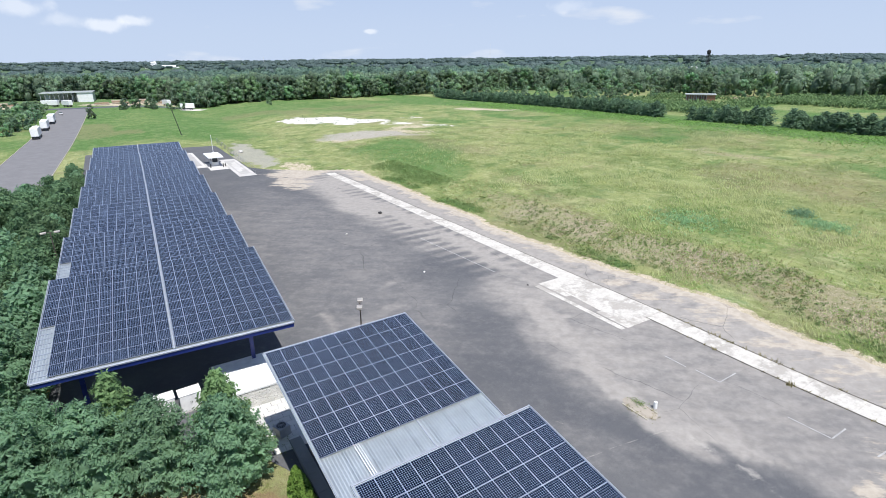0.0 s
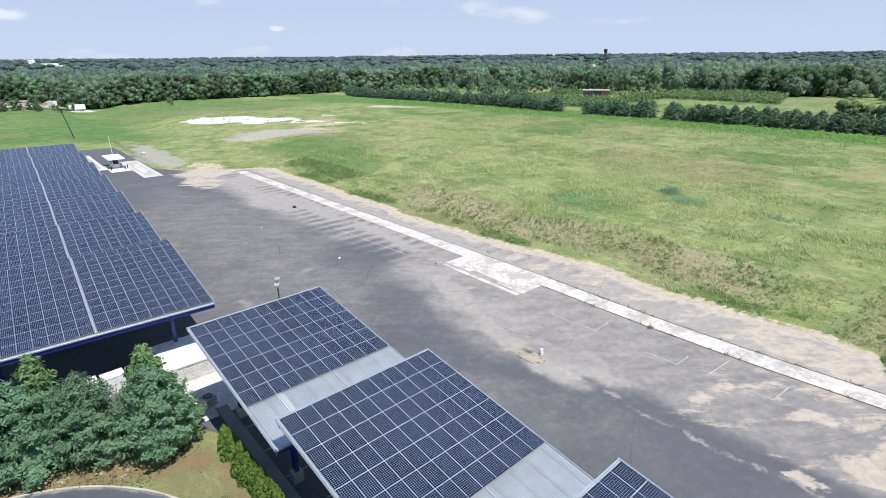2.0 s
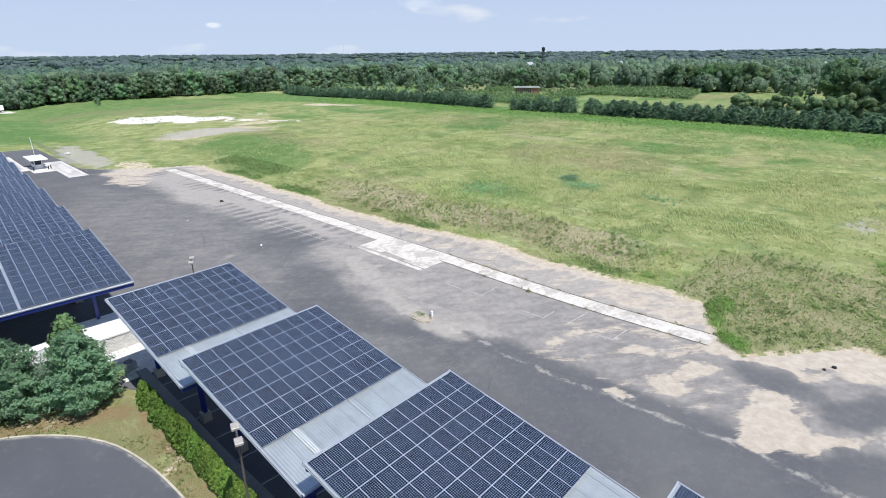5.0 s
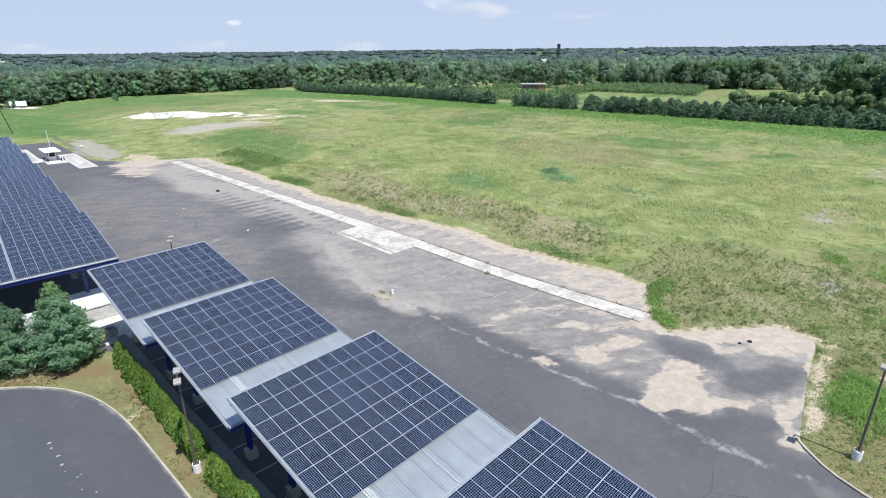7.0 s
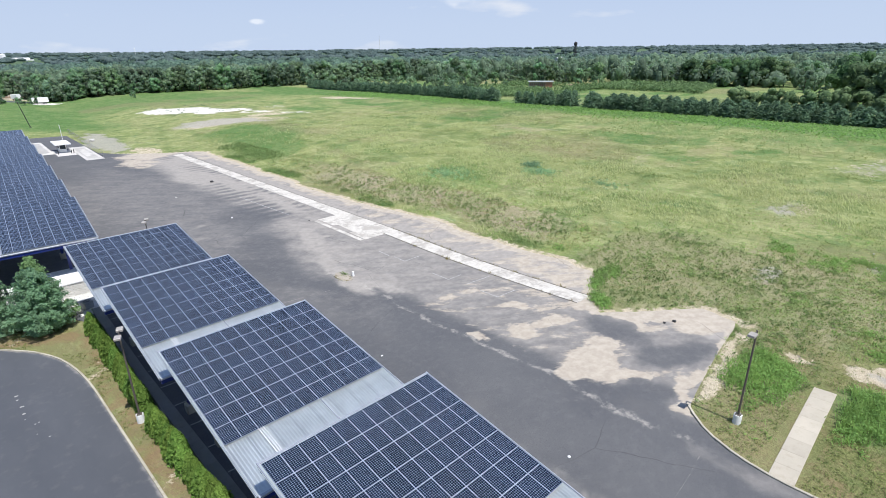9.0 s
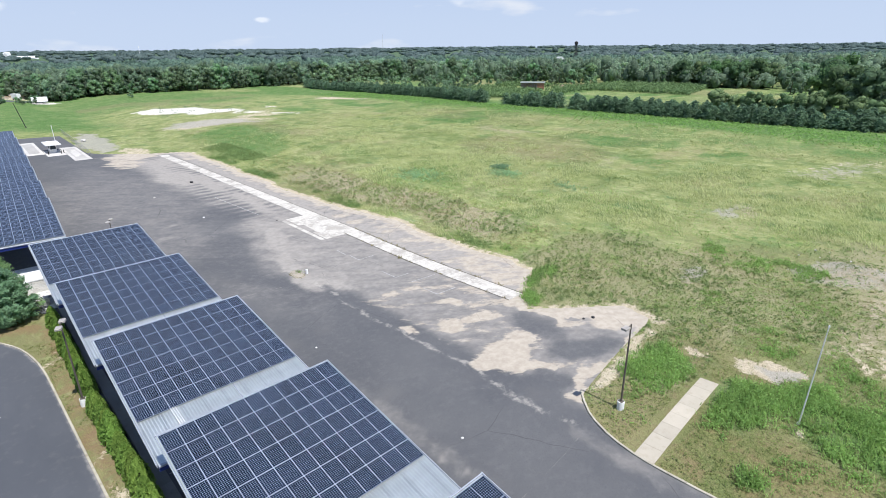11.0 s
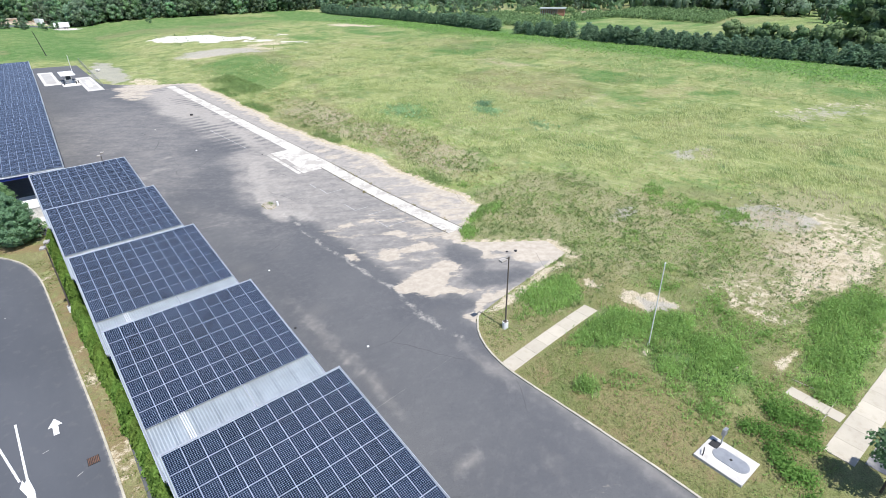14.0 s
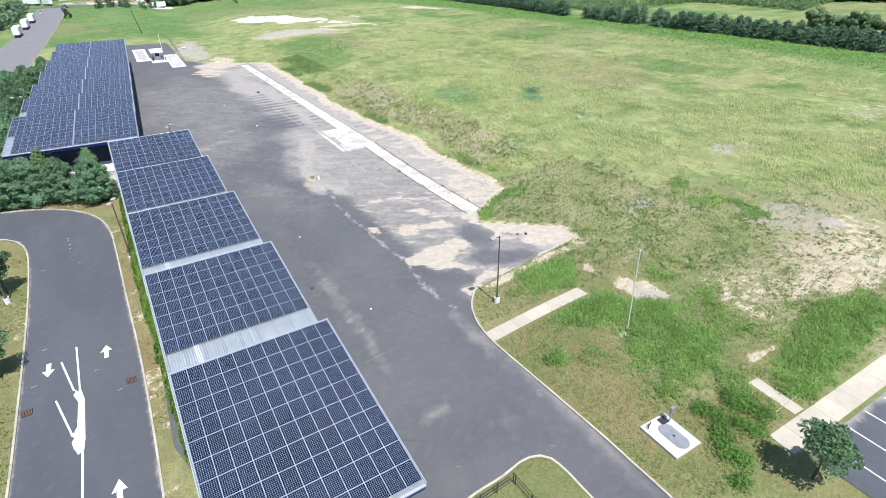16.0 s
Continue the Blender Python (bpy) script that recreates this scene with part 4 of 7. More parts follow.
iv = np.concatenate([np.concatenate([r, (ground_z(r[:, 0], r[:, 1]) + h)[:, None]], 1) for r, h in zip(ring, (0.05, 0.14, 0.17, 0.18, 0.18))])
island = new("island_grass", np_mesh("island_grass", iv, grid_faces(5, 60), M_GROUND, {"lush": np.full(300, 0.2), "dry": np.full(300, 0.45), "bare": np.zeros(300), "stone": np.zeros(300), "chalk": np.zeros(300), "lawn": np.full(300, 0.6), "grey": np.zeros(300), "thin": np.zeros(300), "floor": np.zeros(300)}, True))
tagged(island, "small kerbed grass island, half dry", "grass island", kind="structure")


def slab_row(name, rects, material, thick, label, category, group=""):
    """Separate concrete slabs: each a quad of four corners given in order, with bevelled rims."""
    c = np.mean([p for r in rects for p in r], axis=0)
    base = thing(name, pose(c[0], c[1], gz(*c)), label, category, group, "structure")
    o = base.matrix_world.translation
    for r in rects:
        m = np.mean(r, axis=0)
        bm = bmesh.new()
        rows = []
        for inset, h in ((0.0, -0.12), (0.0, thick - 0.012), (0.02, thick)):
            row = []
            for p in r:
                d = m - np.array(p)
                q = np.array(p) + d / max(1e-6, np.hypot(*d)) * (inset + 0.006)
                row.append(bm.verts.new((q[0] - o.x, q[1] - o.y, gz(*p) + h - o.z)))
            rows.append(row)
        for a, b in zip(rows[:-1], rows[1:]):
            for i in range(4):
                bm.faces.new((a[i], a[(i + 1) % 4], b[(i + 1) % 4], b[i]))
        bm.faces.new(rows[-1])
        part("slab", bm, material, base)
    return base


def run(a, b, width, step):
    """Quads along the line a-b."""
    a, b = np.array(a, float), np.array(b, float)
    n = max(1, round(np.hypot(*(b - a)) / step))
    d = (b - a) / n
    w = np.array((-d[1], d[0])) / np.hypot(*d) * width / 2
    return [[a + d * i - w, a + d * (i + 1) - w, a + d * (i + 1) + w, a + d * i + w] for i in range(n)]


slab_row("concrete_strip", run((49.5, -3.2), (49.6, 34.5), 2.4, 4.2) + run((49.6, 34.5), (47.0, 135), 2.5, 4.2), M_STRIP, 0.05, "long white concrete strip let into the asphalt", "concrete strip")
for dx, stop in ((1.27, 134.5), (-1.27, 33.7)):
    ends = [(49.5 + dx, -3.2), (49.6 + dx, 34.5)] + ([(47.0 + dx, 134.5)] if stop > 40 else [])
    mid_line = resample(ends, 80)
    ribbon("joint", mid_line - (0.055, 0), mid_line + (0.055, 0), 2, M_JOINT, 0.052, "dark open joint along a concrete strip", "joint")
slab_row("loading_slab", [[(44.5, 33.9), (48.3, 33.9), (48.3, 38.6), (44.5, 38.6)], [(45.2, 38.6), (48.3, 38.6), (48.25, 43.6), (45.4, 43.6)], [(44.6, 43.6), (48.25, 43.6), (48.2, 48.6), (44.4, 48.6)]], M_STRIP, 0.055, "broken white concrete slab beside the strip", "concrete slab")
slab_row("concrete_gutter", run((43.95, 34.0), (43.75, 48.2), 0.7, 3.5), M_STRIP, 0.06, "narrow white concrete gutter along the slab", "concrete gutter")
slab_row("sidewalk", run((34.9, -27.9), (47.3, -27.25), 1.55, 1.55), M_CONC2, 0.05, "buff concrete footpath running into tall weeds", "sidewalk")
slab_row("sidewalk", run((45.4, -49.7), (92, -49.7), 1.9, 1.9), M_CONC2, 0.06, "wide buff concrete sidewalk beside the car park", "sidewalk")
slab_row("sidewalk", run((49.6, -48.6), (49.75, -44.7), 1.15, 1.3), M_CONC2, 0.05, "short buff concrete path in the grass", "sidewalk")
slab_row("sidewalk", run((7.65, 35.4), (7.85, 16), 0.9, 3.0) + run((7.87, 15.98), (8.95, -18), 0.9, 3.0) + run((8.97, -18.02), (9.4, -26.5), 0.9, 3.0), M_SHADEWALK, 0.34, "low concrete ledge beside the hedge under the canopies, its grey darkened as shade", "concrete ledge")
slab_row("gate_pavement", run((27.8, 143.5), (27.8, 173), 4.5, 5.0) + run((18.3, 162), (18.3, 192), 4.5, 5.0) + run((20.6, 162.5), (25.5, 162.5), 12, 2.45), M_CONC, 0.08, "white concrete pavement round a gate booth", "concrete pavement")
slab_row("paving", [[(3.2 + 0.9 * i + 0.45 * (j % 2), 34.6 + 0.7 * j), (4.08 + 0.9 * i + 0.45 * (j % 2), 34.6 + 0.7 * j), (4.08 + 0.9 * i + 0.45 * (j % 2), 35.28 + 0.7 * j), (3.2 + 0.9 * i + 0.45 * (j % 2), 35.28 + 0.7 * j)]
                    for j in range(10) for i in range(7) if 0.9 * i > 2.2 - 0.3 * j], M_STONE, 0.07, "cream paving stones in courses before a dock", "paving")



for x0, x1, y0, y1 in ((26.4, 29.2, 146.5, 170), (16.9, 19.7, 165, 189)):
    slab_row("gravel_bed", [[(x0, y0), (x1, y0), (x1, y1), (x0, y1)]], M_PALEGRAVEL, 0.085, "pale grey gravel bed framed by white concrete", "gravel bed", "gate beds")

# ---- road and lot paint ----
def flat_paint(name, polygon, material, label, lift=0.045, group=""):
    c = np.mean(polygon, axis=0)
    bm = bmesh.new()
    vs = [bm.verts.new((p[0] - c[0], p[1] - c[1], gz(*p) + lift - gz(*c))) for p in polygon]
    bm.faces.new(vs)
    bmesh.ops.triangulate(bm, faces=bm.faces[:])
    ob = new(name, bm_mesh(name, bm, material))
    ob.location = (c[0], c[1], gz(*c))
    return tagged(ob, label, "road marking", group, "structure")


def arrow(x, y, length, up):
    s = 1 if up else -1
    bm = bmesh.new()
    for shape in ([(-0.2, -0.5), (0.2, -0.5), (0.2, 0.02), (-0.2, 0.02)], [(-0.52, 0.02), (0.52, 0.02), (0.0, 0.5)]):
        bm.faces.new([bm.verts.new((px * s, py * length * s, gz(x + px * s, y + py * length * s) + 0.045 - gz(x, y))) for px, py in shape])
    ob = new("arrow", bm_mesh("arrow", bm, M_ROADPAINT))
    ob.location = (x, y, gz(x, y))
    tagged(ob, "white painted lane arrow on the driveway", "road marking", "lane arrows", "structure")


SCUFFS = (((-4.0, 12.6), (-3.4, 12.9)), ((-2.8, -5.5), (-2.2, -5.4)), ((-3.2, -11.1), (-2.7, -11.0)), ((1.7, -11.6), (2.1, -11.5)), ((3.5, -15.7), (3.9, -15.5)))
arrow(-2.0, -9.2, 2.2, False)
arrow(2.75, -8.95, 2.2, True)
arrow(3.25, -27.2, 2.4, True)


def line(a, b, w, material, label):
    a, b = np.array(a, float), np.array(b, float)
    d = (b - a) / np.hypot(*(b - a))
    n = np.array((-d[1], d[0])) * w / 2
    flat_paint("painted_line", [a - n, b - n, b + n, a + n], material, label)


line((0.2, -6.6), (0.62, -14.0), 0.16, M_ROADPAINT, "white painted line on the driveway")
line((-1.0, -8.5), (0.15, -13.6), 0.16, M_ROADPAINT, "white painted line on the driveway")
line((-1.2, -14.2), (0.2, -19.6), 0.16, M_ROADPAINT, "white painted line on the driveway")
ribbon("painted_line", resample([(0.82, -21.7), (1.0, -60)], 40), resample([(0.99, -21.7), (1.17, -60)], 40), 2, M_ROADPAINT, 0.047, "white centre line of the driveway", "road marking")
flat_paint("painted_island", [(0.12, -14.3), (0.3, -13.5), (0.45, -14.0), (0.62, -13.3), (0.98, -15.2), (1.08, -20.4), (1.0, -21.6), (0.6, -21.9), (0.28, -21.0), (0.12, -20.2), (0.3, -19.9), (0.16, -19.4), (0.48, -18.6), (0.5, -15.4)], M_ROADPAINT,
           "solid white painted island on the driveway")
for a, b in (((43.3, 24.8), (43.3, 22.3)), ((43.3, 22.3), (46, 22.4)), ((43.2, 13), (43.2, 16.3)), ((43.2, 13), (45.4, 13)), ((43.7, 10.2), (47.6, 9.9)), ((43.5, 4.7), (43.5, 7.6)), ((43.5, 4.7), (46.5, 4.5)), ((43, 28.0), (43, 25.6)),
             ((40.5, 74), (42.0, 55))):
    line(a, b, 0.13, M_FADED, "faded white bay line on the worn lot")
rr = random.Random(12)
for x, y, r in ((-1.2, 21.1, 0.2), (-1.2, 20.3, 0.17), (-1.0, 18.9, 0.22), (-1.0, 17.6, 0.17), (-1.0, 16.6, 0.09), (-0.45, 15.3, 0.1), (-0.2, 15.4, 0.08), (-0.5, 13.7, 0.07), (0.2, 12.7, 0.1)):
    blot = [(x + r * rr.uniform(0.5, 1.1) * math.cos(q * math.pi / 4), y + 0.8 * r * rr.uniform(0.5, 1.1) * math.sin(q * math.pi / 4)) for q in range(8)]
    flat_paint("paint_spot", blot, M_FADED, "worn whitish paint spot on the driveway", 0.045, "paint spots")
for a, b in SCUFFS:
    line(a, b, 0.07, M_FADED, "pale scrape on the dark driveway")
for i in range(20):
    y = 31.6 - 3.6 * i
    x = float(np.interp(y, [-39, -18, 16, 36], [10.8, 9.6, 8.45, 8.25]))
    line((x, y), (x + 4.6, y - 0.15), 0.11, M_FADED, "faded white bay line in the canopy's shade")

# ---- solar canopies ----


def module_mesh():
    bm = bmesh.new()
    w, l, t, f = MODULE_W / 2, MODULE_L / 2, 0.045, 0.012
    outer0 = [bm.verts.new((x, y, -t)) for x, y in ((-w, -l), (w, -l), (w, l), (-w, l))]
    outer1 = [bm.verts.new((x, y, 0)) for x, y in ((-w, -l), (w, -l), (w, l), (-w, l))]
    inner = [bm.verts.new((x, y, 0)) for x, y in ((-w + f, -l + f), (w - f, -l + f), (w - f, l - f), (-w + f, l - f))]
    glass = [bm.verts.new((v.co.x, v.co.y, -0.006)) for v in inner]
    for a, b in ((outer0, outer1), (outer1, inner), (inner, glass)):
        for i in range(4):
            bm.faces.new((a[i], a[(i + 1) % 4], b[(i + 1) % 4], b[i])).material_index = 1
    bm.faces.new(glass).material_index = 0
    bm.faces.new(outer0[::-1]).material_index = 1
    me = bm_mesh("solar_panel", bm, M_CELL)
    me.materials.append(M_FRAME)
    return me


MODULE = module_mesh()


def deck_mesh(width, length):
    """Ribbed steel sheet: trapezoid ribs that run down the slope."""
    prof, x = [], 0.0
    while x < width - 0.20:
        rib = 0.05 if len(prof) % 28 == 0 else 0.020
        prof += [(x, 0.0), (x + 0.115, 0.0), (x + 0.132, rib), (x + 0.176, rib)]
        x += 0.20
    prof += [(x, 0.0), (width, 0.0)]
    top = np.array(prof)
    n = len(top)
    rows = []
    for y in (0.0, -length):
        rows.append(np.stack([top[:, 0], np.full(n, y), top[:, 1]], 1))
        rows.append(np.stack([top[:, 0], np.full(n, y), top[:, 1] - 0.012], 1))
    v = np.concatenate(rows)
    i = np.arange(n - 1)
    faces = np.concatenate([np.stack([i, i + 1, i + 1 + 2 * n, i + 2 * n], 1)[:, ::-1], np.stack([i + n, i + 1 + n, i + 1 + 3 * n, i + 3 * n], 1), np.stack([i, i + 1, i + 1 + n, i + n], 1),
                            np.stack([i + 2 * n, i + 1 + 2 * n, i + 1 + 3 * n, i + 3 * n], 1)])
    return np_mesh("roof_deck", v, faces, M_DECK)


def canopy(x_left, y_high, columns, rows, deck, z_high, tilt, turn, label, group, skip=(), split=None, columns_at=(), conduit=True, seed=0):
    """A tilted steel roof that carries rows of solar panels; the origin stands below its upper left corner."""
    rng = random.Random(seed)
    width = columns * PITCH_W + 0.34 + (0.22 if split else 0)
    floor = gz(x_left + width / 2, y_high - deck / 2)
    base = thing("solar_canopy", pose(x_left, y_high, floor, 0, 0, turn), label, "solar canopy", group)
    roof = pose(0, 0, z_high - floor, tilt)

    def on_roof(name, bm, mat, lab=""):
        ob = part(name, bm, mat, base, lab)
        ob.matrix_basis = roof
        return ob

    on_roof("roof_deck", deck_mesh(width, deck), M_DECK, "ribbed galvanised steel roof deck")
    for x0, x1 in ((0.03, 0.09), (width - 0.09, width - 0.03)):
        on_roof("side_flashing", one_box(x0, -deck - 0.03, -0.16, x1, 0.05, 0.10, 0.012), M_ALU, "pale metal side flashing")
    on_roof("ridge_flashing", one_box(0.095, -0.06, -0.16, width - 0.095, 0.02, 0.05 if split else 0.095, 0.012), M_ALU, "pale metal upper edge flashing")
    on_roof("gutter", one_box(0.125, -deck - 0.16, -0.12, width - 0.125, -deck + 0.02, 0.03, 0.012), M_ALU, "pale metal rain gutter")
    for y in (-0.16, -deck + 0.02):
        on_roof("fascia_beam", one_box(0.13, y - 0.10, -0.52, width - 0.13, y + 0.08, -0.17, 0.01), M_BLUE, "blue painted steel fascia beam")
    n_purlin = 4
    for i in range(1, n_purlin + 1):
        y = -deck * i / (n_purlin + 1)
        on_roof("purlin", one_box(0.13, y - 0.06, -0.25, width - 0.13, y + 0.06, -0.03), M_BLUE)
    for j in range(rows):
        for i in range(columns):
            if (i, j) in skip:
                continue
            x = 0.17 + PITCH_W * (i + 0.5) + (0.22 if split and i >= split else 0)
            ob = part("solar_panel", MODULE, None, base)
            ob.matrix_basis = roof @ pose(x, -0.17 - PITCH_L * (j + 0.5), 0.13 + rng.uniform(-0.004, 0.004), rng.uniform(-0.15, 0.15), rng.uniform(-0.15, 0.15))
    # rails between the panel rows
    for j in range(rows):
        y = -0.17 - PITCH_L * (j + 0.5)
        for dy in (-0.42, 0.42):
            on_roof("rail", one_box(0.17, y + dy - 0.02, 0.056, width - 0.17, y + dy + 0.02, 0.083), M_ALU)
    if split:
        x = 0.17 + PITCH_W * split
        on_roof("walkway_cap", one_box(x + 0.05, -deck + 0.05, 0.05, x + 0.17, -0.14, 0.16, 0.01), M_ALU, "pale metal cap between panel fields")
    if conduit:
        low = -0.17 - PITCH_L * rows
        for k in range(3):
            bm = bmesh.new()
            tube(bm, (2.28 + 0.15 * k, low + 0.1, 0.085), (2.33 + 0.15 * k, -deck + 0.35, 0.085), 0.036, sides=8)
            on_roof("conduit", bm, M_CONDUIT, "pale metal conduit")
        on_roof("junction_box", one_box(2.72, -deck + 0.25, 0.056, 3.02, -deck + 0.5, 0.17, 0.01), M_WHITE, "small white junction box")
        on_roof("seam_cap", one_box(width * 0.55, -deck + 0.05, 0.056, width * 0.55 + 0.07, low + 0.1, 0.09), M_ALU)
    # posts with piers, and the raking girders on top of them
    for cx in columns_at:
        for cy in (-deck * 0.16, -deck * 0.80):
            under = z_high - floor + cy * math.tan(radians(tilt)) - 0.55
            local_floor = gz(x_left + cx, y_high + cy) - floor
            part("pier", one_box(cx - 0.38, cy - 0.38, local_floor - 0.2, cx + 0.38, cy + 0.38, local_floor + 0.85, 0.03), M_CONC2, base, "concrete pier")
            bm = one_box(cx - 0.16, cy - 0.19, local_floor + 0.85, cx + 0.16, cy - 0.15, under)
            box(bm, cx - 0.16, cy + 0.15, local_floor + 0.85, cx + 0.16, cy + 0.19, under)
            box(bm, cx - 0.02, cy - 0.15, local_floor + 0.85, cx + 0.02, cy + 0.15, under)
            part("column", bm, M_BLUE, base, "blue painted steel column")
        on_roof("girder", one_box(cx - 0.13, -deck + 0.2, -0.66, cx + 0.13, -0.3, -0.26, 0.01), M_BLUE, "blue painted steel girder")
    return base


for i in range(4):
    canopy(6.20 + 0.58 * i, 35.83 - 15.43 * i, 11, 7, 15.3, 7.735, 8.56, 1.4, "tilted blue steel canopy with solar panels above a bare deck", "single solar canopies", columns_at=(2.4, 9.2), seed=i)
canopy(8.45, -25.9, 11, 10, 15.95, 7.735, 8.3, 1.4, "tilted blue steel canopy filled with dark solar panels", "single solar canopies", columns_at=(2.4, 9.2), conduit=False, seed=9)
for i, (x, y, deck) in enumerate(((-8.3, 61.3, 17.4), (-7.8, 76.7, 15.9), (-7.3, 92.4, 15.9), (-6.75, 108.8, 16.3), (-6.25, 125.6, 16.5), (-5.8, 142.4, 16.7), (-5.4, 159.4, 16.9))):
    rows = 11 if i == 0 else 10
    missing = {(0, j) for j in range(6, 11)} if i == 0 else {(0, j) for j in range(5, 10)} if i == 1 else set()
    canopy(x, y, 18, rows, deck, 7.735, 6.0, -2.0, "wide blue steel canopy covered with dark solar panels", "wide solar canopies", skip=missing, split=9, columns_at=(2.7, 16.1), conduit=False, seed=20 + i)


# ---- plants ----
def spikes(points, dirs, length, width, rng):
    """Thin triangles that start at points and run along dirs."""
    n = len(points)
    d = dirs / np.maximum(1e-6, np.linalg.norm(dirs, axis=1, keepdims=True))
    side = np.cross(d, rng.normal(size=(n, 3)))
    side /= np.maximum(1e-6, np.linalg.norm(side, axis=1, keepdims=True))
    ln = (length * rng.uniform(0.7, 1.25, n))[:, None]
    w = (width * rng.uniform(0.7, 1.3, n))[:, None]
    return np.stack([points - side * w, points + side * w, points + d * ln], 1).reshape(-1, 3)


def leaves(points, size, rng, facing=None, loose=0.55, slim=0.6):
    """Small kite-shaped leaves or sprays, each one quad; facing: the way that they roughly look."""
    n = len(points)
    a = rng.normal(size=(n, 3))
    face = rng.normal(size=(n, 3)) if facing is None else facing + rng.normal(0, loose, (n, 3))
    a = np.cross(a, face)
    a /= np.maximum(1e-6, np.linalg.norm(a, axis=1, keepdims=True))
    b = np.cross(face, a)
    b /= np.maximum(1e-6, np.linalg.norm(b, axis=1, keepdims=True))
    s = (size * rng.uniform(0.6, 1.4, n))[:, None]
    return np.stack([points - a * s, points - b * s * slim, points + a * s * 0.9, points + b * s * slim], 1).reshape(-1, 3)


def quad_ball():
    """The 24 faces of a coarse ball, for the dense heart of a leaf mass."""
    out = []
    for axis in range(3):
        for sign in (-1, 1):
            for u0 in (-1, 0):
                for v0 in (-1, 0):
                    face = []
                    for u, v in ((u0, v0), (u0 + 1, v0), (u0 + 1, v0 + 1), (u0, v0 + 1)):
                        p = np.zeros(3)
                        p[axis], p[(axis + 1) % 3], p[(axis + 2) % 3] = sign, u * sign, v
                        face.append(p / np.linalg.norm(p))
                    out.append(face)
    return np.array(out).reshape(-1, 3)


BALL = quad_ball()
BALL_V, BALL_F = np.unique(np.round(BALL, 5), axis=0, return_inverse=True)
BALL_F = np.asarray(BALL_F).reshape(-1, 4)


def leafy_mass(name, centres, radii, tall, v, material, rng, dent=0.16):
    """Round leaf masses, softly shaded, with the loose leaves v on and round them."""
    centres, radii = np.asarray(centres), np.asarray(radii)
    n, m = len(centres), len(BALL_V)
    tall = np.broadcast_to(np.asarray(tall, float), n)
    turn = rng.uniform(0, 2 * math.pi, n)
    b = np.repeat(BALL_V[None], n, 0) * (1 + rng.normal(0, dent, (n, m, 1)))
    x = b[..., 0] * np.cos(turn)[:, None] - b[..., 1] * np.sin(turn)[:, None]
    y = b[..., 0] * np.sin(turn)[:, None] + b[..., 1] * np.cos(turn)[:, None]
    b = np.stack([x, y, b[..., 2] * tall[:, None]], -1) * radii[:, None, None] + centres[:, None, :]
    faces = (BALL_F[None] + (np.arange(n) * m)[:, None, None]).reshape(-1, 4)
    leaf_faces = np.arange(len(v)).reshape(-1, 4) + n * m
    return np_mesh(name, np.concatenate([b.reshape(-1, 3), v]), np.concatenate([faces, leaf_faces]), material, None, np.arange(len(faces) + len(leaf_faces)) < len(faces))


def tri_mesh(name, v, material):
    return np_mesh(name, v, np.arange(len(v)).reshape(-1, 3), material)


def quad_mesh(name, v, material):
    return np_mesh(name, v, np.arange(len(v)).reshape(-1, 4), material)


def trunk_mesh(h, r, limbs, spread, seed, lean=0.0):
    rng = random.Random(seed)
    bm = bmesh.new()
    top = Vector((rng.uniform(-lean, lean), rng.uniform(-lean, lean), h))
    tube(bm, (0, 0, -0.3), top * 0.5, r, r * 0.75, 8)
    tube(bm, top * 0.49, top, r * 0.76, r * 0.25, 8)
    for i in range(limbs):
        t = 0.35 + 0.6 * i / max(1, limbs)
        a = i * 2.4 + rng.uniform(-0.4, 0.4)
        p = top * t
        q = p + Vector((math.cos(a) * spread, math.sin(a) * spread, spread * rng.uniform(0.35, 0.8))) * (1.1 - 0.5 * t)
        tube(bm, p, q, r * 0.4 * (1.15 - t), r * 0.08, 6)
    return bm_mesh("trunk", bm, M_BARK, True)


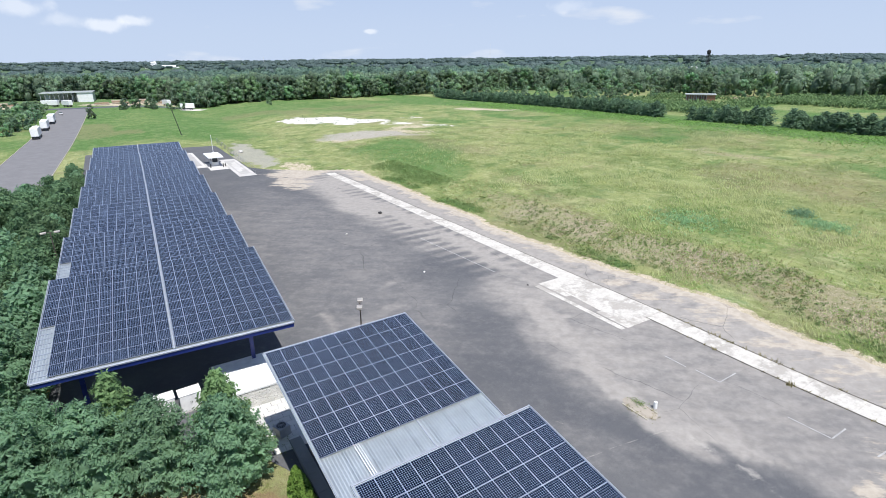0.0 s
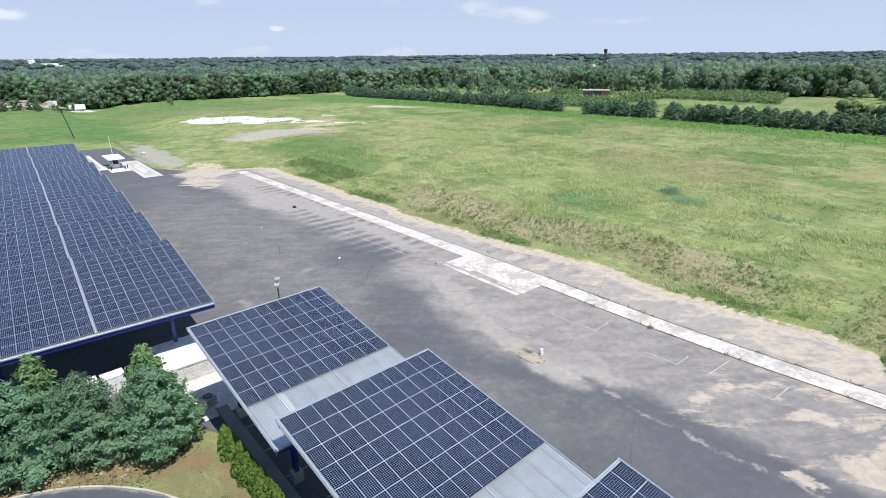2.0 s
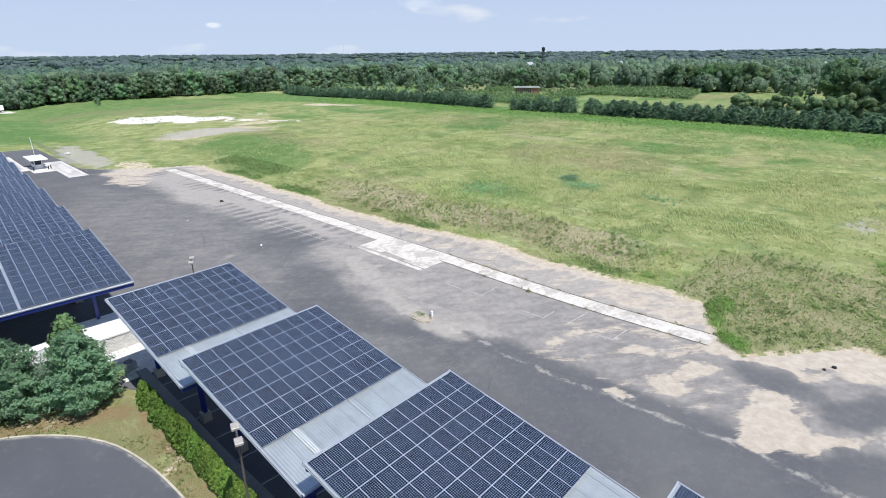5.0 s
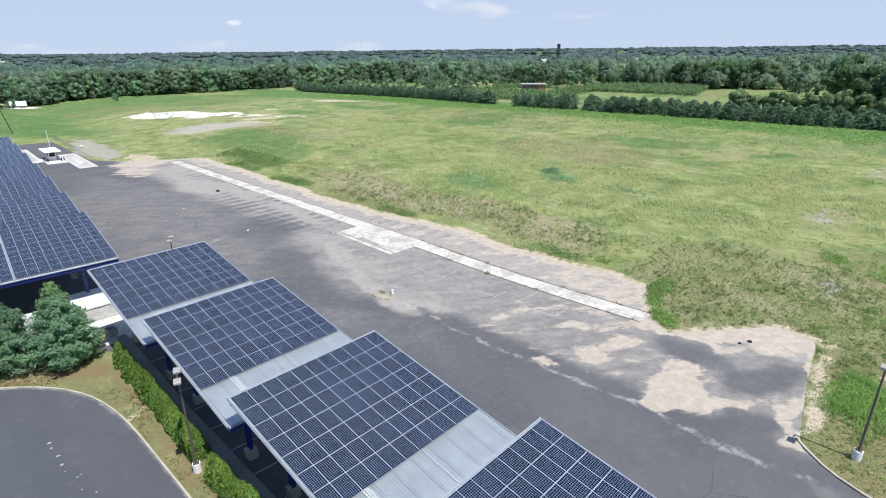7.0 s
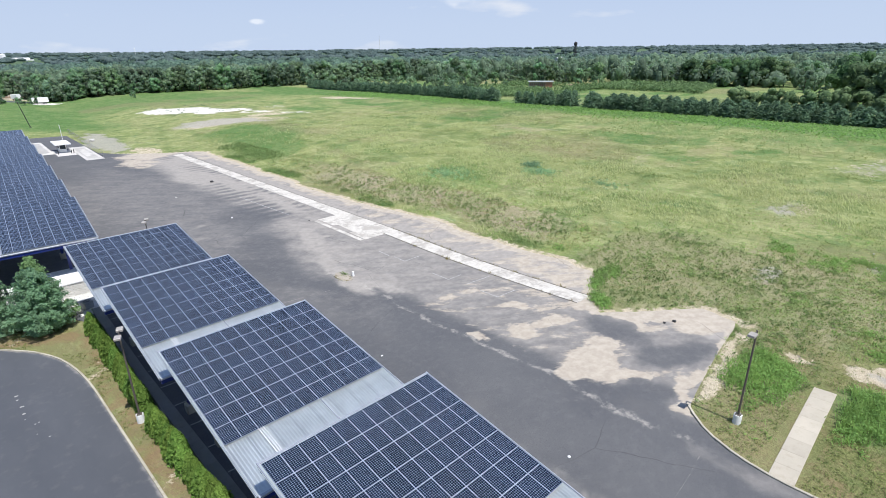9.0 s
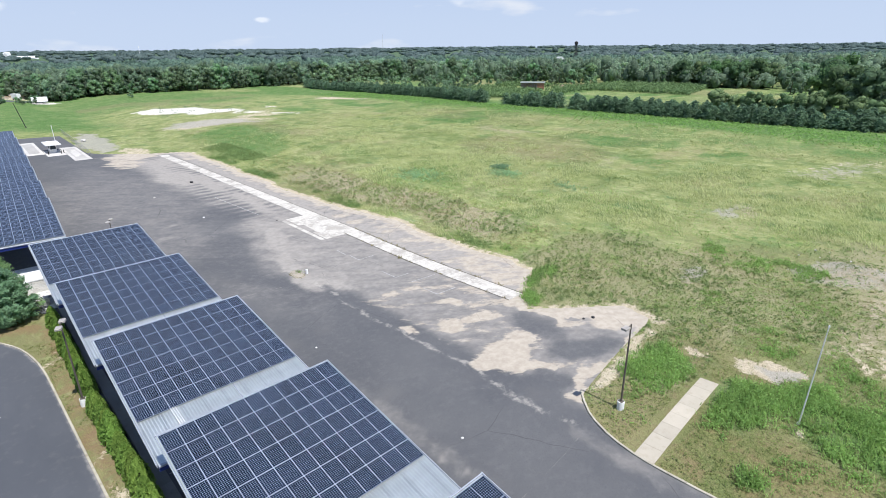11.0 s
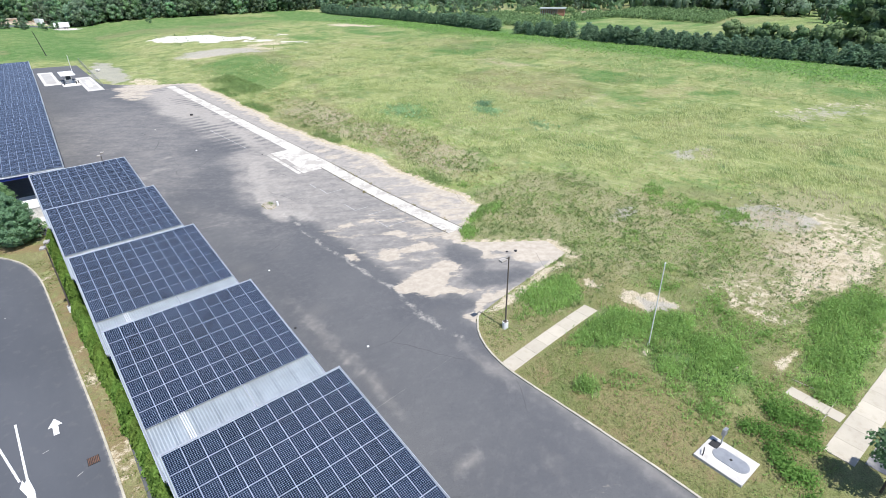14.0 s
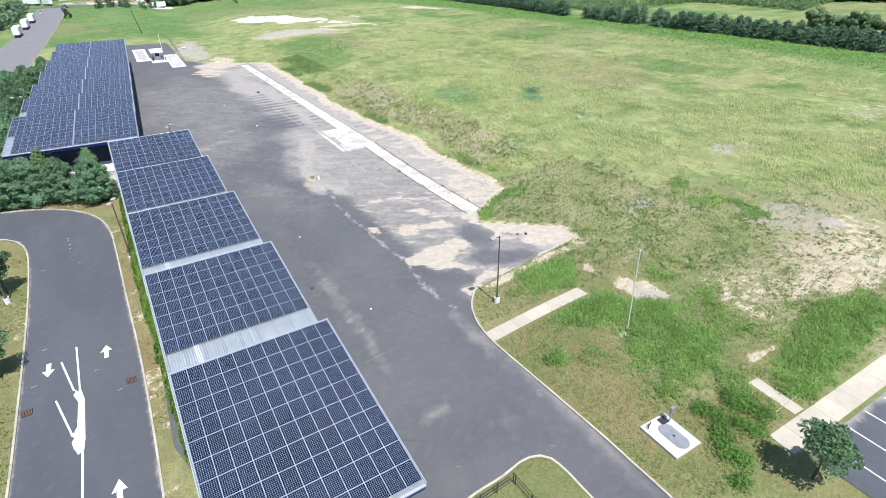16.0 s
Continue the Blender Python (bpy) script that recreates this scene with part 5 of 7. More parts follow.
def pine_crown(h, r, seed, density=1.0, blade=0.30, per_tuft=5, mat=None, cone=False, core=False):
    """Whorls of drooping boughs set with upturned tufts of needles."""
    rng = np.random.default_rng(seed)
    pts, dirs = [], []
    z = 0.06 * h
    k = 0
    while z < h:
        f = z / h
        reach = r * (1 - f ** 1.9) ** 0.85 * (0.8 + 0.2 * min(1, f * 4)) + 0.2
        if cone:
            reach = r * (1 - f) ** 0.85 + 0.12
        n = 8
        for i in range(n):
            a = i * 2 * math.pi / n + k * 0.7 + rng.normal(0, 0.16)
            length = reach * rng.uniform(0.55, 1.18)
            m = max(3, int(length * 12 * density))
            s = rng.uniform(0.22, 1.0, m) ** 0.7
            fan = rng.normal(0, 0.13, m) * (0.4 + s)
            x, y = np.cos(a + fan) * s * length, np.sin(a + fan) * s * length
            zz = z + s * length * (0.10 + 0.34 * f) + rng.normal(0, 0.09, m) + 0.12 * s
            pts.append(np.stack([x, y, zz], 1))
            dirs.append(np.stack([np.cos(a + fan) * 0.8, np.sin(a + fan) * 0.8, np.full(m, 0.75)], 1))
        z += (0.52 + 0.14 * rng.random()) * (1.0 - 0.35 * f)
        k += 1
    p, d = np.concatenate(pts), np.concatenate(dirs)
    p, d = np.repeat(p, per_tuft, 0), np.repeat(d, per_tuft, 0)
    p = p + rng.normal(0, blade * 0.42, p.shape)
    if core or mat is None and density > 0.6:
        zc = np.linspace(0.12, 0.78, 7) * h
        turn = np.arange(7) * 2.4
        c = np.stack([np.cos(turn) * 0.25 * r * (1 - zc / h), np.sin(turn) * 0.25 * r * (1 - zc / h), zc], 1)
        return leafy_mass("crown", c, 0.4 * r * (1 - (zc / h) ** 1.9) + 0.1, 0.9, leaves(p, blade * 0.66, rng, d, 0.5, 0.36), mat or M_PINE, rng, 0.2)
    return quad_mesh("crown", leaves(p, blade * 0.66, rng, d, 0.5, 0.42), mat or M_PINE)


def broad_crown(h, r, z0, seed, count, leaf, lumps=16, mat=None, squash=0.85, skirt=False):
    """Leaf masses on limbs: many small leaves on the shells of uneven lumps, with gaps between."""
    rng = np.random.default_rng(seed)
    mid, half = (z0 + h) / 2, (h - z0) / 2
    d = rng.normal(size=(lumps, 3))
    d /= np.linalg.norm(d, axis=1, keepdims=True)
    c = d * rng.uniform(0.3, 0.78, (lumps, 1)) * (r, r, half)
    size = rng.uniform(0.28, 0.46, lumps) * r
    if skirt:
        # many small masses on an egg-shaped shell that keeps its width down to the ground
        up = rng.uniform(-0.92, 0.9, lumps)
        wide = np.where(up > 0, np.sqrt(1 - up ** 2), 1 - 0.12 * up ** 2) * rng.uniform(0.5, 0.82, lumps) * r
        turn = np.arange(lumps) * 2.4 + rng.normal(0, 0.3, lumps)
        c = np.stack([np.cos(turn) * wide, np.sin(turn) * wide, up * half * 0.86], 1)
        size = rng.uniform(0.24, 0.40, lumps) * r
    which = rng.integers(0, lumps, count)
    e = rng.normal(size=(count, 3))
    e /= np.linalg.norm(e, axis=1, keepdims=True)
    e[:, 2] = np.where(e[:, 2] < -0.3, -e[:, 2] * 0.6, e[:, 2])
    p = c[which] + e * (size[which] * rng.uniform(0.72, 1.12, count))[:, None] * (1, 1, squash) + (0, 0, mid)
    v = leaves(p, leaf, rng, e, 0.55 if leaf < 0.3 else 0.4)
    if leaf > 0.3:
        return leafy_mass("crown", c + (0, 0, mid), size * (0.66 if skirt else 0.8), squash, v, mat or M_WOOD, rng, 0.22)
    return quad_mesh("crown", v, mat or M_LEAF)


def tree_kind(trunks, crowns):
    return list(zip(trunks, crowns))


def plant(name, kinds, i, x, y, scale, turn, label, category, group, z=None, sz=None):
    """One tree: a trunk and a crown under one base; alike trees share their meshes."""
    tr, cr = kinds[i % len(kinds)]
    base = thing(name, pose(x, y, gz(x, y) if z is None else z, 0, 0, turn), label, category, group)
    base.scale = (scale, scale, scale if sz is None else sz)
    part("trunk", tr, None, base)
    part("crown", cr, None, base)
    return base


rnd = random.Random(11)
pines = tree_kind([trunk_mesh(8.0, 0.16, 8, 1.6, s) for s in range(3)], [pine_crown(8.2, 3.6, 40 + s, 0.95, 0.29, 5) for s in range(3)])
far_pines = tree_kind([trunk_mesh(8.0, 0.16, 5, 1.6, 9)], [pine_crown(8.2, 3.3, 49, 0.45, 0.6, 3)])
young = tree_kind([trunk_mesh(7.0, 0.13, 6, 1.0, 5)], [pine_crown(7.6, 2.9, 61, 1.1, 0.28, 5, M_PINEY, True)])
leafy = tree_kind([trunk_mesh(6.2, 0.17, 9, 1.8, 70 + s) for s in range(3)], [broad_crown(8.4, 3.2, 0.3, 80 + s, 2700, 0.24, 24) for s in range(3)])
small = tree_kind([trunk_mesh(3.6, 0.10, 8, 1.0, 90 + s) for s in range(2)], [broad_crown(5.0, 2.0, 1.5, 95 + s, 5200, 0.12, 18) for s in range(2)])

# the pine belt before the wide canopies
PINE_LABEL = "dense blue-green white pine with feathery boughs"
for i, (x, y, s) in enumerate(((2.6, 33.4, 0.86), (-1.6, 36.2, 0.83), (-5.6, 37.3, 0.88), (-9.6, 38.2, 0.92), (-13.6, 40.2, 0.95), (-17.6, 42.0, 0.9), (-8.6, 42.2, 0.7),
                              (-12.2, 46.5, 0.98), (-16.8, 48.5, 0.95), (-11.6, 53.5, 0.92), (-16.0, 56.5, 0.9), (-19.2, 52, 0.8))):
    plant("pine_tree", pines, i, x, y, s, rnd.uniform(0, 360), PINE_LABEL, "pine tree", "pine belt", sz=s * rnd.uniform(0.95, 1.05))
plant("pine_tree", young, 0, 2.9, 36.0, 1.02, 30, "pointed green young pine behind darker pines", "pine tree", "pine belt")
plant("pine_tree", young, 0, -3.9, 40.2, 1.0, 140, "pointed green young pine before a canopy", "pine tree", "pine belt")
k = 0
for y in np.arange(60, 150, 5.2):
    for dx in (0, 4.4, 8.2):
        if y > 132 and dx > 5 or y > 142 and dx > 0:
            continue
        x = -11.8 + 0.024 * (y - 60) - dx + rnd.uniform(-0.8, 0.8)
        s = rnd.uniform(0.85, 1.1) * (1.0 if y < 122 else 0.8)
        if rnd.random() < 0.3:
            plant("pine_tree", far_pines, k, x, y + rnd.uniform(-1, 1), s * 0.9, rnd.uniform(0, 360), PINE_LABEL, "pine tree", "roadside tree belt")
        else:
            plant("roadside_tree", leafy, k, x, y + rnd.uniform(-1, 1), s, rnd.uniform(0, 360), "leafy green tree in a dense roadside belt", "tree", "roadside tree belt")
        k += 1
plant("pine_tree", young, 0, -10.2, 154, 0.75, 70, "thin young pine at the end of a tree belt", "pine tree", "roadside tree belt")
# trees of the grass island west of the drive
plant("lawn_tree", small, 0, -5.7, -8.0, 1.0, 20, "rounded leafy tree on a dry lawn beside a kerb", "tree", "lawn trees")
plant("lawn_tree", small, 1, -6.9, 8.9, 1.1, 80, "leafy tree on the lawn beside a lamp post", "tree", "lawn trees")
plant("lawn_tree", small, 1, -6.9, -18.6, 0.9, 200, "rounded leafy tree on a dry lawn beside a kerb", "tree", "lawn trees")
plant("car_park_tree", small, 0, 44.5, -52.4, 0.98, 150, "small round leafy tree at a car park corner", "tree", "")

# the clipped hedge between drive and canopies
shrubs = []
for s in range(5):
    rng = np.random.default_rng(300 + s)
    n = 1150
    t = rng.random(n)
    a = rng.random(n) * 2 * math.pi
    rad = 0.88 * (1 - t ** 2.1) ** 0.85 * rng.uniform(0.82, 1.06, n) * (1 + 0.12 * np.sin(3 * a + s)) + 0.04
    p = np.stack([np.cos(a) * rad, np.sin(a) * rad, 0.05 + t * 2.2], 1)
    d = np.stack([np.cos(a) * 0.7, np.sin(a) * 0.7, np.full(n, 0.9)], 1) + rng.normal(0, 0.35, (n, 3))
    core = bmesh.new()
    tube(core, (0, 0, -0.2), (0, 0, 1.7), 0.09, 0.03, 8)
    shrubs.append((bm_mesh("trunk", core, M_BARK), quad_mesh("crown", leaves(p, 0.145, rng, d * (1, 1, 0.6), 0.45), M_ARBOR)))
i, y = 0, 30.2
while y > -27:
    x = float(np.interp(y, [-46, -26, -18, -5, 6, 31], [9.0, 8.5, 8.05, 7.3, 6.7, 6.25])) + rnd.uniform(-0.08, 0.08)
    if abs(y - 9.5) < 0.75:
        y -= 1.0
        continue
    s = rnd.uniform(0.88, 1.1)
    plant("hedge_shrub", shrubs, i, x, y, s * 0.8, rnd.uniform(0, 360), "bright green pointed arborvitae in a close hedge row", "hedge shrub", "arborvitae hedge", sz=s * 1.12 * rnd.uniform(0.9, 1.12))
    y -= 2.3 if i == 1 else rnd.uniform(0.98, 1.2)
    i += 1

# conifer screens, nursery rows and the big trees beyond the field
rows = tree_kind([trunk_mesh(5.0, 0.14, 4, 1.0, 120 + s) for s in range(3)], [pine_crown(7.4, 2.7, 130 + s, 0.16, 0.8, 2, M_SPRUCE, False, True) for s in range(3)])
lane = [(222, 372), (217, 345), (216, 273), (209, 200), (202.5, 153)]
stops = [resample(lane, 62), resample([(202.5, 135), (205, 110)], 8), resample([(205.3, 100.2), (209, 60), (212, 20), (216, -10)], 34)]
k = 0
for seg in stops:
    for x, y in seg:
        for dx in (0.0, 4.2):
            s = rnd.uniform(0.56, 0.84)
            plant("screen_conifer", rows, k, x + dx + rnd.uniform(-0.7, 0.7), y + rnd.uniform(-0.8, 0.8), s * 1.35, rnd.uniform(0, 360), "dark green conifer in a tall field screen", "conifer", "conifer screen", sz=s)
            k += 1
mid = tree_kind([trunk_mesh(9.0, 0.28, 4, 3.2, 140 + s) for s in range(6)], [broad_crown(15.5, (5.4, 6.2, 4.6, 5.8, 5.0, 6.4)[s], -0.5, 150 + s, 820, 0.62, 22, M_WOOD, 0.95, True) for s in range(6)])
big = tree_kind([trunk_mesh(11.0, 0.45, 9, 5.0, 160 + s) for s in range(3)], [broad_crown(20.0, 8.8, 0.0, 170 + s, 1900, 0.62, 30, M_OAK, 0.9) for s in range(3)])
low = tree_kind([trunk_mesh(8.0, 0.26, 2, 3.0, 190 + s) for s in range(4)], [broad_crown(15.5, (5.2, 6.2, 4.6, 5.8)[s], -0.5, 195 + s, 420, 0.7, 13, M_WOOD, 0.95, True) for s in range(4)])
lanes = tree_kind([trunk_mesh(9.0, 0.28, 4, 3.2, 180 + s) for s in range(2)], [broad_crown(15.5, 6.4, 1.5, 185 + s, 800, 0.5, 17, M_LANE, 0.95) for s in range(2)])
for i in range(18):
    y = 46 - 5.6 * i
    plant("lane_tree", lanes, i, 222 + rnd.uniform(-1, 2) + 0.06 * i, y + rnd.uniform(-1, 1), rnd.uniform(0.60, 0.76), rnd.uniform(0, 360), "pale green round-headed tree in a lane", "tree", "lane trees")
for i in range(44):
    x, y = rnd.uniform(243, 335), rnd.uniform(-95, 52)
    if y > 52 - (335 - x) * 0.45:
        continue
    plant("old_tree", big, i, x, y, rnd.uniform(0.8, 1.08), rnd.uniform(0, 360), "huge dark green old tree with a broad crown", "tree", "old tree grove")


def forest_label(i):
    return ("tall leafy tree at the edge of dense woods", "broad green tree among dense woods", "dark leafy tree in a thick wood line")[i % 3]


for i, (x, y) in enumerate(((364, 108), (370, 101), (366, 92), (374, 84), (378, 76), (372, 118), (380, 108), (384, 92), (368, 128))):
    plant("old_tree", big, i, x, y, rnd.uniform(0.75, 1.0), rnd.uniform(0, 360), "tall spreading green tree behind a mown field", "tree", "trees by the mown field")


# the wood line at the far end of the field, and the trees round the farm
edge = resample([(-130, 560), (-40, 536), (4, 524), (38, 488), (57, 424), (80, 421), (114, 421), (157, 415), (205, 409), (255, 414), (316, 400), (420, 330)], 96)
k = 0
for depth in (0, 3, 16):
    for x, y in edge:
        s = rnd.uniform(0.9, 1.35) if depth else rnd.uniform(0.3, 1.0)
        px, py = x + rnd.uniform(-5, 5), y + depth + rnd.uniform(-4, 9) * (0.4 if s < 0.6 else 1)
        plant("forest_tree", mid, k, px, py, s, rnd.uniform(0, 360), forest_label(k), "tree", "far wood line")
        k += 1
for i in range(150):
    x, y = rnd.uniform(325, 470), rnd.uniform(-40, 330)
    if 100 < y < 215 and x < 335 or 62 < y < 176 and x < 372:
        continue
    plant("farm_tree", low, i, x, y, rnd.uniform(0.6, 1.05), rnd.uniform(0, 360), forest_label(i), "tree", "trees round the farm")
for i in range(200):
    y = rnd.uniform(192, 422)
    x = -32.5 - max(0, 318 - y) * 0.13 - rnd.uniform(0, 1) ** 1.3 * 50
    plant("verge_tree", low, i, x, y, rnd.uniform(0.3, 0.52), rnd.uniform(0, 360), "low green tree beyond the street", "tree", "trees beyond the street")
plant("verge_tree", mid, 2, -9.0, 343, 0.5, 40, "dark small tree at the end of a street", "tree", "")
plant("verge_tree", mid, 3, 95, 386, 0.36, 40, "dark round bush alone in the field", "bush", "")
for i in range(26):
    x, y = rnd.uniform(4, 44), rnd.uniform(394, 416)
    plant("yard_bush", low, i, x, y, rnd.uniform(0.25, 0.44), rnd.uniform(0, 360), "low dark bush before a truck yard", "bush", "yard bushes")

for i in range(90):
    x, y = rnd.uniform(222, 335), rnd.uniform(222, 385)
    plant("nursery_tree", low, i, x, y, rnd.uniform(0.3, 0.6), rnd.uniform(0, 360), "small round tree in a nursery field", "tree", "nursery trees")
for i in range(60):
    x, y = rnd.uniform(362, 420), rnd.uniform(112, 335)
    plant("farm_tree", low, i, x, y, rnd.uniform(0.55, 0.95), rnd.uniform(0, 360), forest_label(i), "tree", "trees round the farm")

# nursery rows: shrubs planted in lines, too many to count
rng = np.random.default_rng(77)
nx, ny = [], []
for lane_x in np.arange(228, 322, 5.5):
    y = np.arange(152, 255, 2.2)
    keep = (value_noise(np.full(len(y), lane_x), y, 30, 4) > 0.22) & ~((lane_x > 276) & (lane_x < 308) & (y > 170) & (y < 212))
    nx.append(np.full(keep.sum(), lane_x)), ny.append(y[keep])
for lane_x in np.arange(300, 358, 4.6):
    y = np.arange(92 + 0.25 * (lane_x - 300), 168, 2.0)
    keep = value_noise(np.full(len(y), lane_x), y, 25, 9) > 0.12
    nx.append(np.full(keep.sum(), lane_x)), ny.append(y[keep])
nx, ny = np.concatenate(nx), np.concatenate(ny)
n = len(nx)
per = 34
cx, cy, ch = np.repeat(nx, per), np.repeat(ny, per), np.repeat(rng.uniform(1.7, 3.0, n), per)
t = rng.random(n * per)
a = rng.random(n * per) * 2 * math.pi
rad = 1.15 * np.sqrt(1 - (2 * t - 0.9) ** 2 * 0.7) * rng.uniform(0.6, 1.1, n * per)
p = np.stack([cx + np.cos(a) * rad, cy + np.sin(a) * rad, ground_z(cx, cy) + 0.3 + t * ch], 1)
tagged(new("nursery_shrubs", quad_mesh("nursery_shrubs", leaves(p, 0.55, rng, np.stack([np.cos(a), np.sin(a), np.full(n * per, 0.7)], 1)), M_NURSERY)), "long rows of green nursery shrubs", "nursery rows", kind="stuff")


# woods that run on to the horizon
def woods(name, cx, cy, height, radius, per, leaf, seed, label, material, masses=1):
    rng = np.random.default_rng(seed)
    n = len(cx)
    x, y = np.repeat(cx, per), np.repeat(cy, per)
    hh, rr = np.repeat(height, per), np.repeat(radius, per)
    d = rng.normal(size=(n * per, 3))
    d /= np.linalg.norm(d, axis=1, keepdims=True)
    d[:, 2] = np.abs(d[:, 2])
    f = rng.uniform(0.72, 1.08, n * per)
    z0 = ground_z(x, y) + far_rise(x, y)
    p = np.stack([x + d[:, 0] * rr * f, y + d[:, 1] * rr * f, z0 + hh * 0.42 + d[:, 2] * hh * 0.58 * f], 1)
    size = np.repeat(np.minimum(radius, 9), per)[:, None] * leaf
    face = d + rng.normal(0, 0.4, (n * per, 3))
    a = np.cross(rng.normal(size=(n * per, 3)), face)
    a /= np.linalg.norm(a, axis=1, keepdims=True)
    b = np.cross(face, a)
    b /= np.linalg.norm(b, axis=1, keepdims=True)
    v = np.stack([p - a * size, p - b * size * 0.7, p + a * size, p + b * size * 0.7], 1).reshape(-1, 3)
    zc = ground_z(cx, cy) + far_rise(cx, cy) + height * 0.45
    if masses > 1:
        turn = rng.uniform(0, 2 * math.pi, n)[:, None] + np.arange(masses)[None, :] * 2.4
        out = (0.55 * radius)[:, None] * rng.uniform(0.6, 1.1, (n, masses))
        rise = height[:, None] * (np.linspace(-0.2, 0.24, masses)[None, :] + rng.normal(0, 0.04, (n, masses)))
        centres = np.stack([cx[:, None] + np.cos(turn) * out, cy[:, None] + np.sin(turn) * out, zc[:, None] + rise], -1).reshape(-1, 3)
        big_r = np.repeat(radius, masses) * rng.uniform(0.36, 0.52, n * masses)
        tall = np.repeat(height * 0.34 / radius / 0.5, masses)
        mass = leafy_mass(name, centres, big_r, tall, v, material, rng, 0.16)
    else:
        mass = leafy_mass(name, np.stack([cx, cy, zc], 1), radius * 0.8, height * 0.54 / radius, v, material, rng, 0.2)
    tagged(new(name, mass), label, "woods", kind="stuff")


def in_clearing(x, y):
    """Farmland and yards that break the woods."""
    farm = (x > 190) & (x < 350) & (y > -120) & (y < 330)
    field = (x > -40) & (x < 330) & (y < 424)
    yard = (x > -130) & (x < 52) & (y < 534)
    street = (x < -30) & (x > -400) & (y < 440)
    meadow = (np.hypot((x - 760) / 90, (y - 470) / 40) < 1) | (np.hypot((x - 620) / 60, (y - 180) / 25) < 1) | (np.hypot((x + 260) / 120, (y - 900) / 40) < 1)
    return farm | field | yard | street | meadow


def scatter(count, r0, r1, a0, a1, seed):
    rng = np.random.default_rng(seed)
    r = np.sqrt(rng.uniform(r0 * r0, r1 * r1, count))
    a = np.radians(rng.uniform(a0, a1, count))
    x, y = np.sin(a) * r, np.cos(a) * r
    keep = ~in_clearing(x, y)
    return x[keep], y[keep], rng


wx, wy, rng = scatter(2500, 330, 680, -42, 118, 4)
woods("wood_edge", wx, wy, rng.uniform(10, 17, len(wx)) * (0.7 + 0.45 * value_noise(wx, wy, 60, 13)), rng.uniform(3.6, 7.5, len(wx)), 64, 0.16, 16, "dense leafy green woods beyond the field", M_WOOD, 3)
wx, wy, rng = scatter(4200, 670, 1250, -42, 118, 5)
woods("near_woods", wx, wy, rng.uniform(7, 15, len(wx)) * (0.75 + 0.4 * value_noise(wx, wy, 110, 3)), rng.uniform(5.0, 9.0, len(wx)), 22, 0.2, 6, "dense mixed green woods to the horizon, leaves tinted for haze", M_MIDWOOD_HAZE)
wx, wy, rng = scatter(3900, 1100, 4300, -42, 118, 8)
woods("far_woods", wx, wy, rng.uniform(9, 15, len(wx)) * (0.6 + 0.8 * value_noise(wx, wy, 420, 7)), rng.uniform(12, 22, len(wx)), 18, 0.32, 9, "far woods along the horizon, blue haze put into the leaf colour", M_FARWOOD_HAZE)


# ---- grass and weeds ----
def tufts(name, x, y, height, blades_per, width, lean, material, seed, label):
    rng = np.random.default_rng(seed)
    n = len(x)
    px, py, hh = np.repeat(x, blades_per), np.repeat(y, blades_per), np.repeat(height, blades_per)
    px, py = px + rng.normal(0, 0.5, n * blades_per) * hh * 0.5, py + rng.normal(0, 0.5, n * blades_per) * hh * 0.5
    p = np.stack([px, py, ground_z(px, py) - 0.05], 1)
    d = rng.normal(0, lean, (n * blades_per, 3))
    d[:, 2] = 1.0
    v = spikes(p, d, 1.0, 1.0, rng).reshape(-1, 3, 3)
    base = p[:, None, :]
    tip = v[:, 2] - p
    side = (v[:, 1] - v[:, 0]) * 0.5
    h = hh[:, None]
    out = np.stack([p - side * width * h, p + side * width * h, p + tip * h], 1).reshape(-1, 3)
    tagged(new(name, tri_mesh(name, out, material)), label, "vegetation", kind="stuff")


def weed_leaves(name, x, y, height, per, leaf, material, seed, label, slim=0.42):
    """Leafy clumps: sprays that look up and outwards from each stem."""
    rng = np.random.default_rng(seed)
    n = len(x)
    hh = np.repeat(height, per)
    d = rng.normal(0, 1, (n * per, 2)) * (hh * 0.45)[:, None]
    px, py = np.repeat(x, per) + d[:, 0], np.repeat(y, per) + d[:, 1]
    p = np.stack([px, py, ground_z(px, py) + hh * rng.uniform(0.15, 1.0, n * per)], 1)
    face = np.stack([d[:, 0], d[:, 1], np.full(n * per, 0.55)], 1)
    tagged(new(name, quad_mesh(name, leaves(p, leaf, rng, face, 0.35, slim), material)), label, "vegetation", kind="stuff")


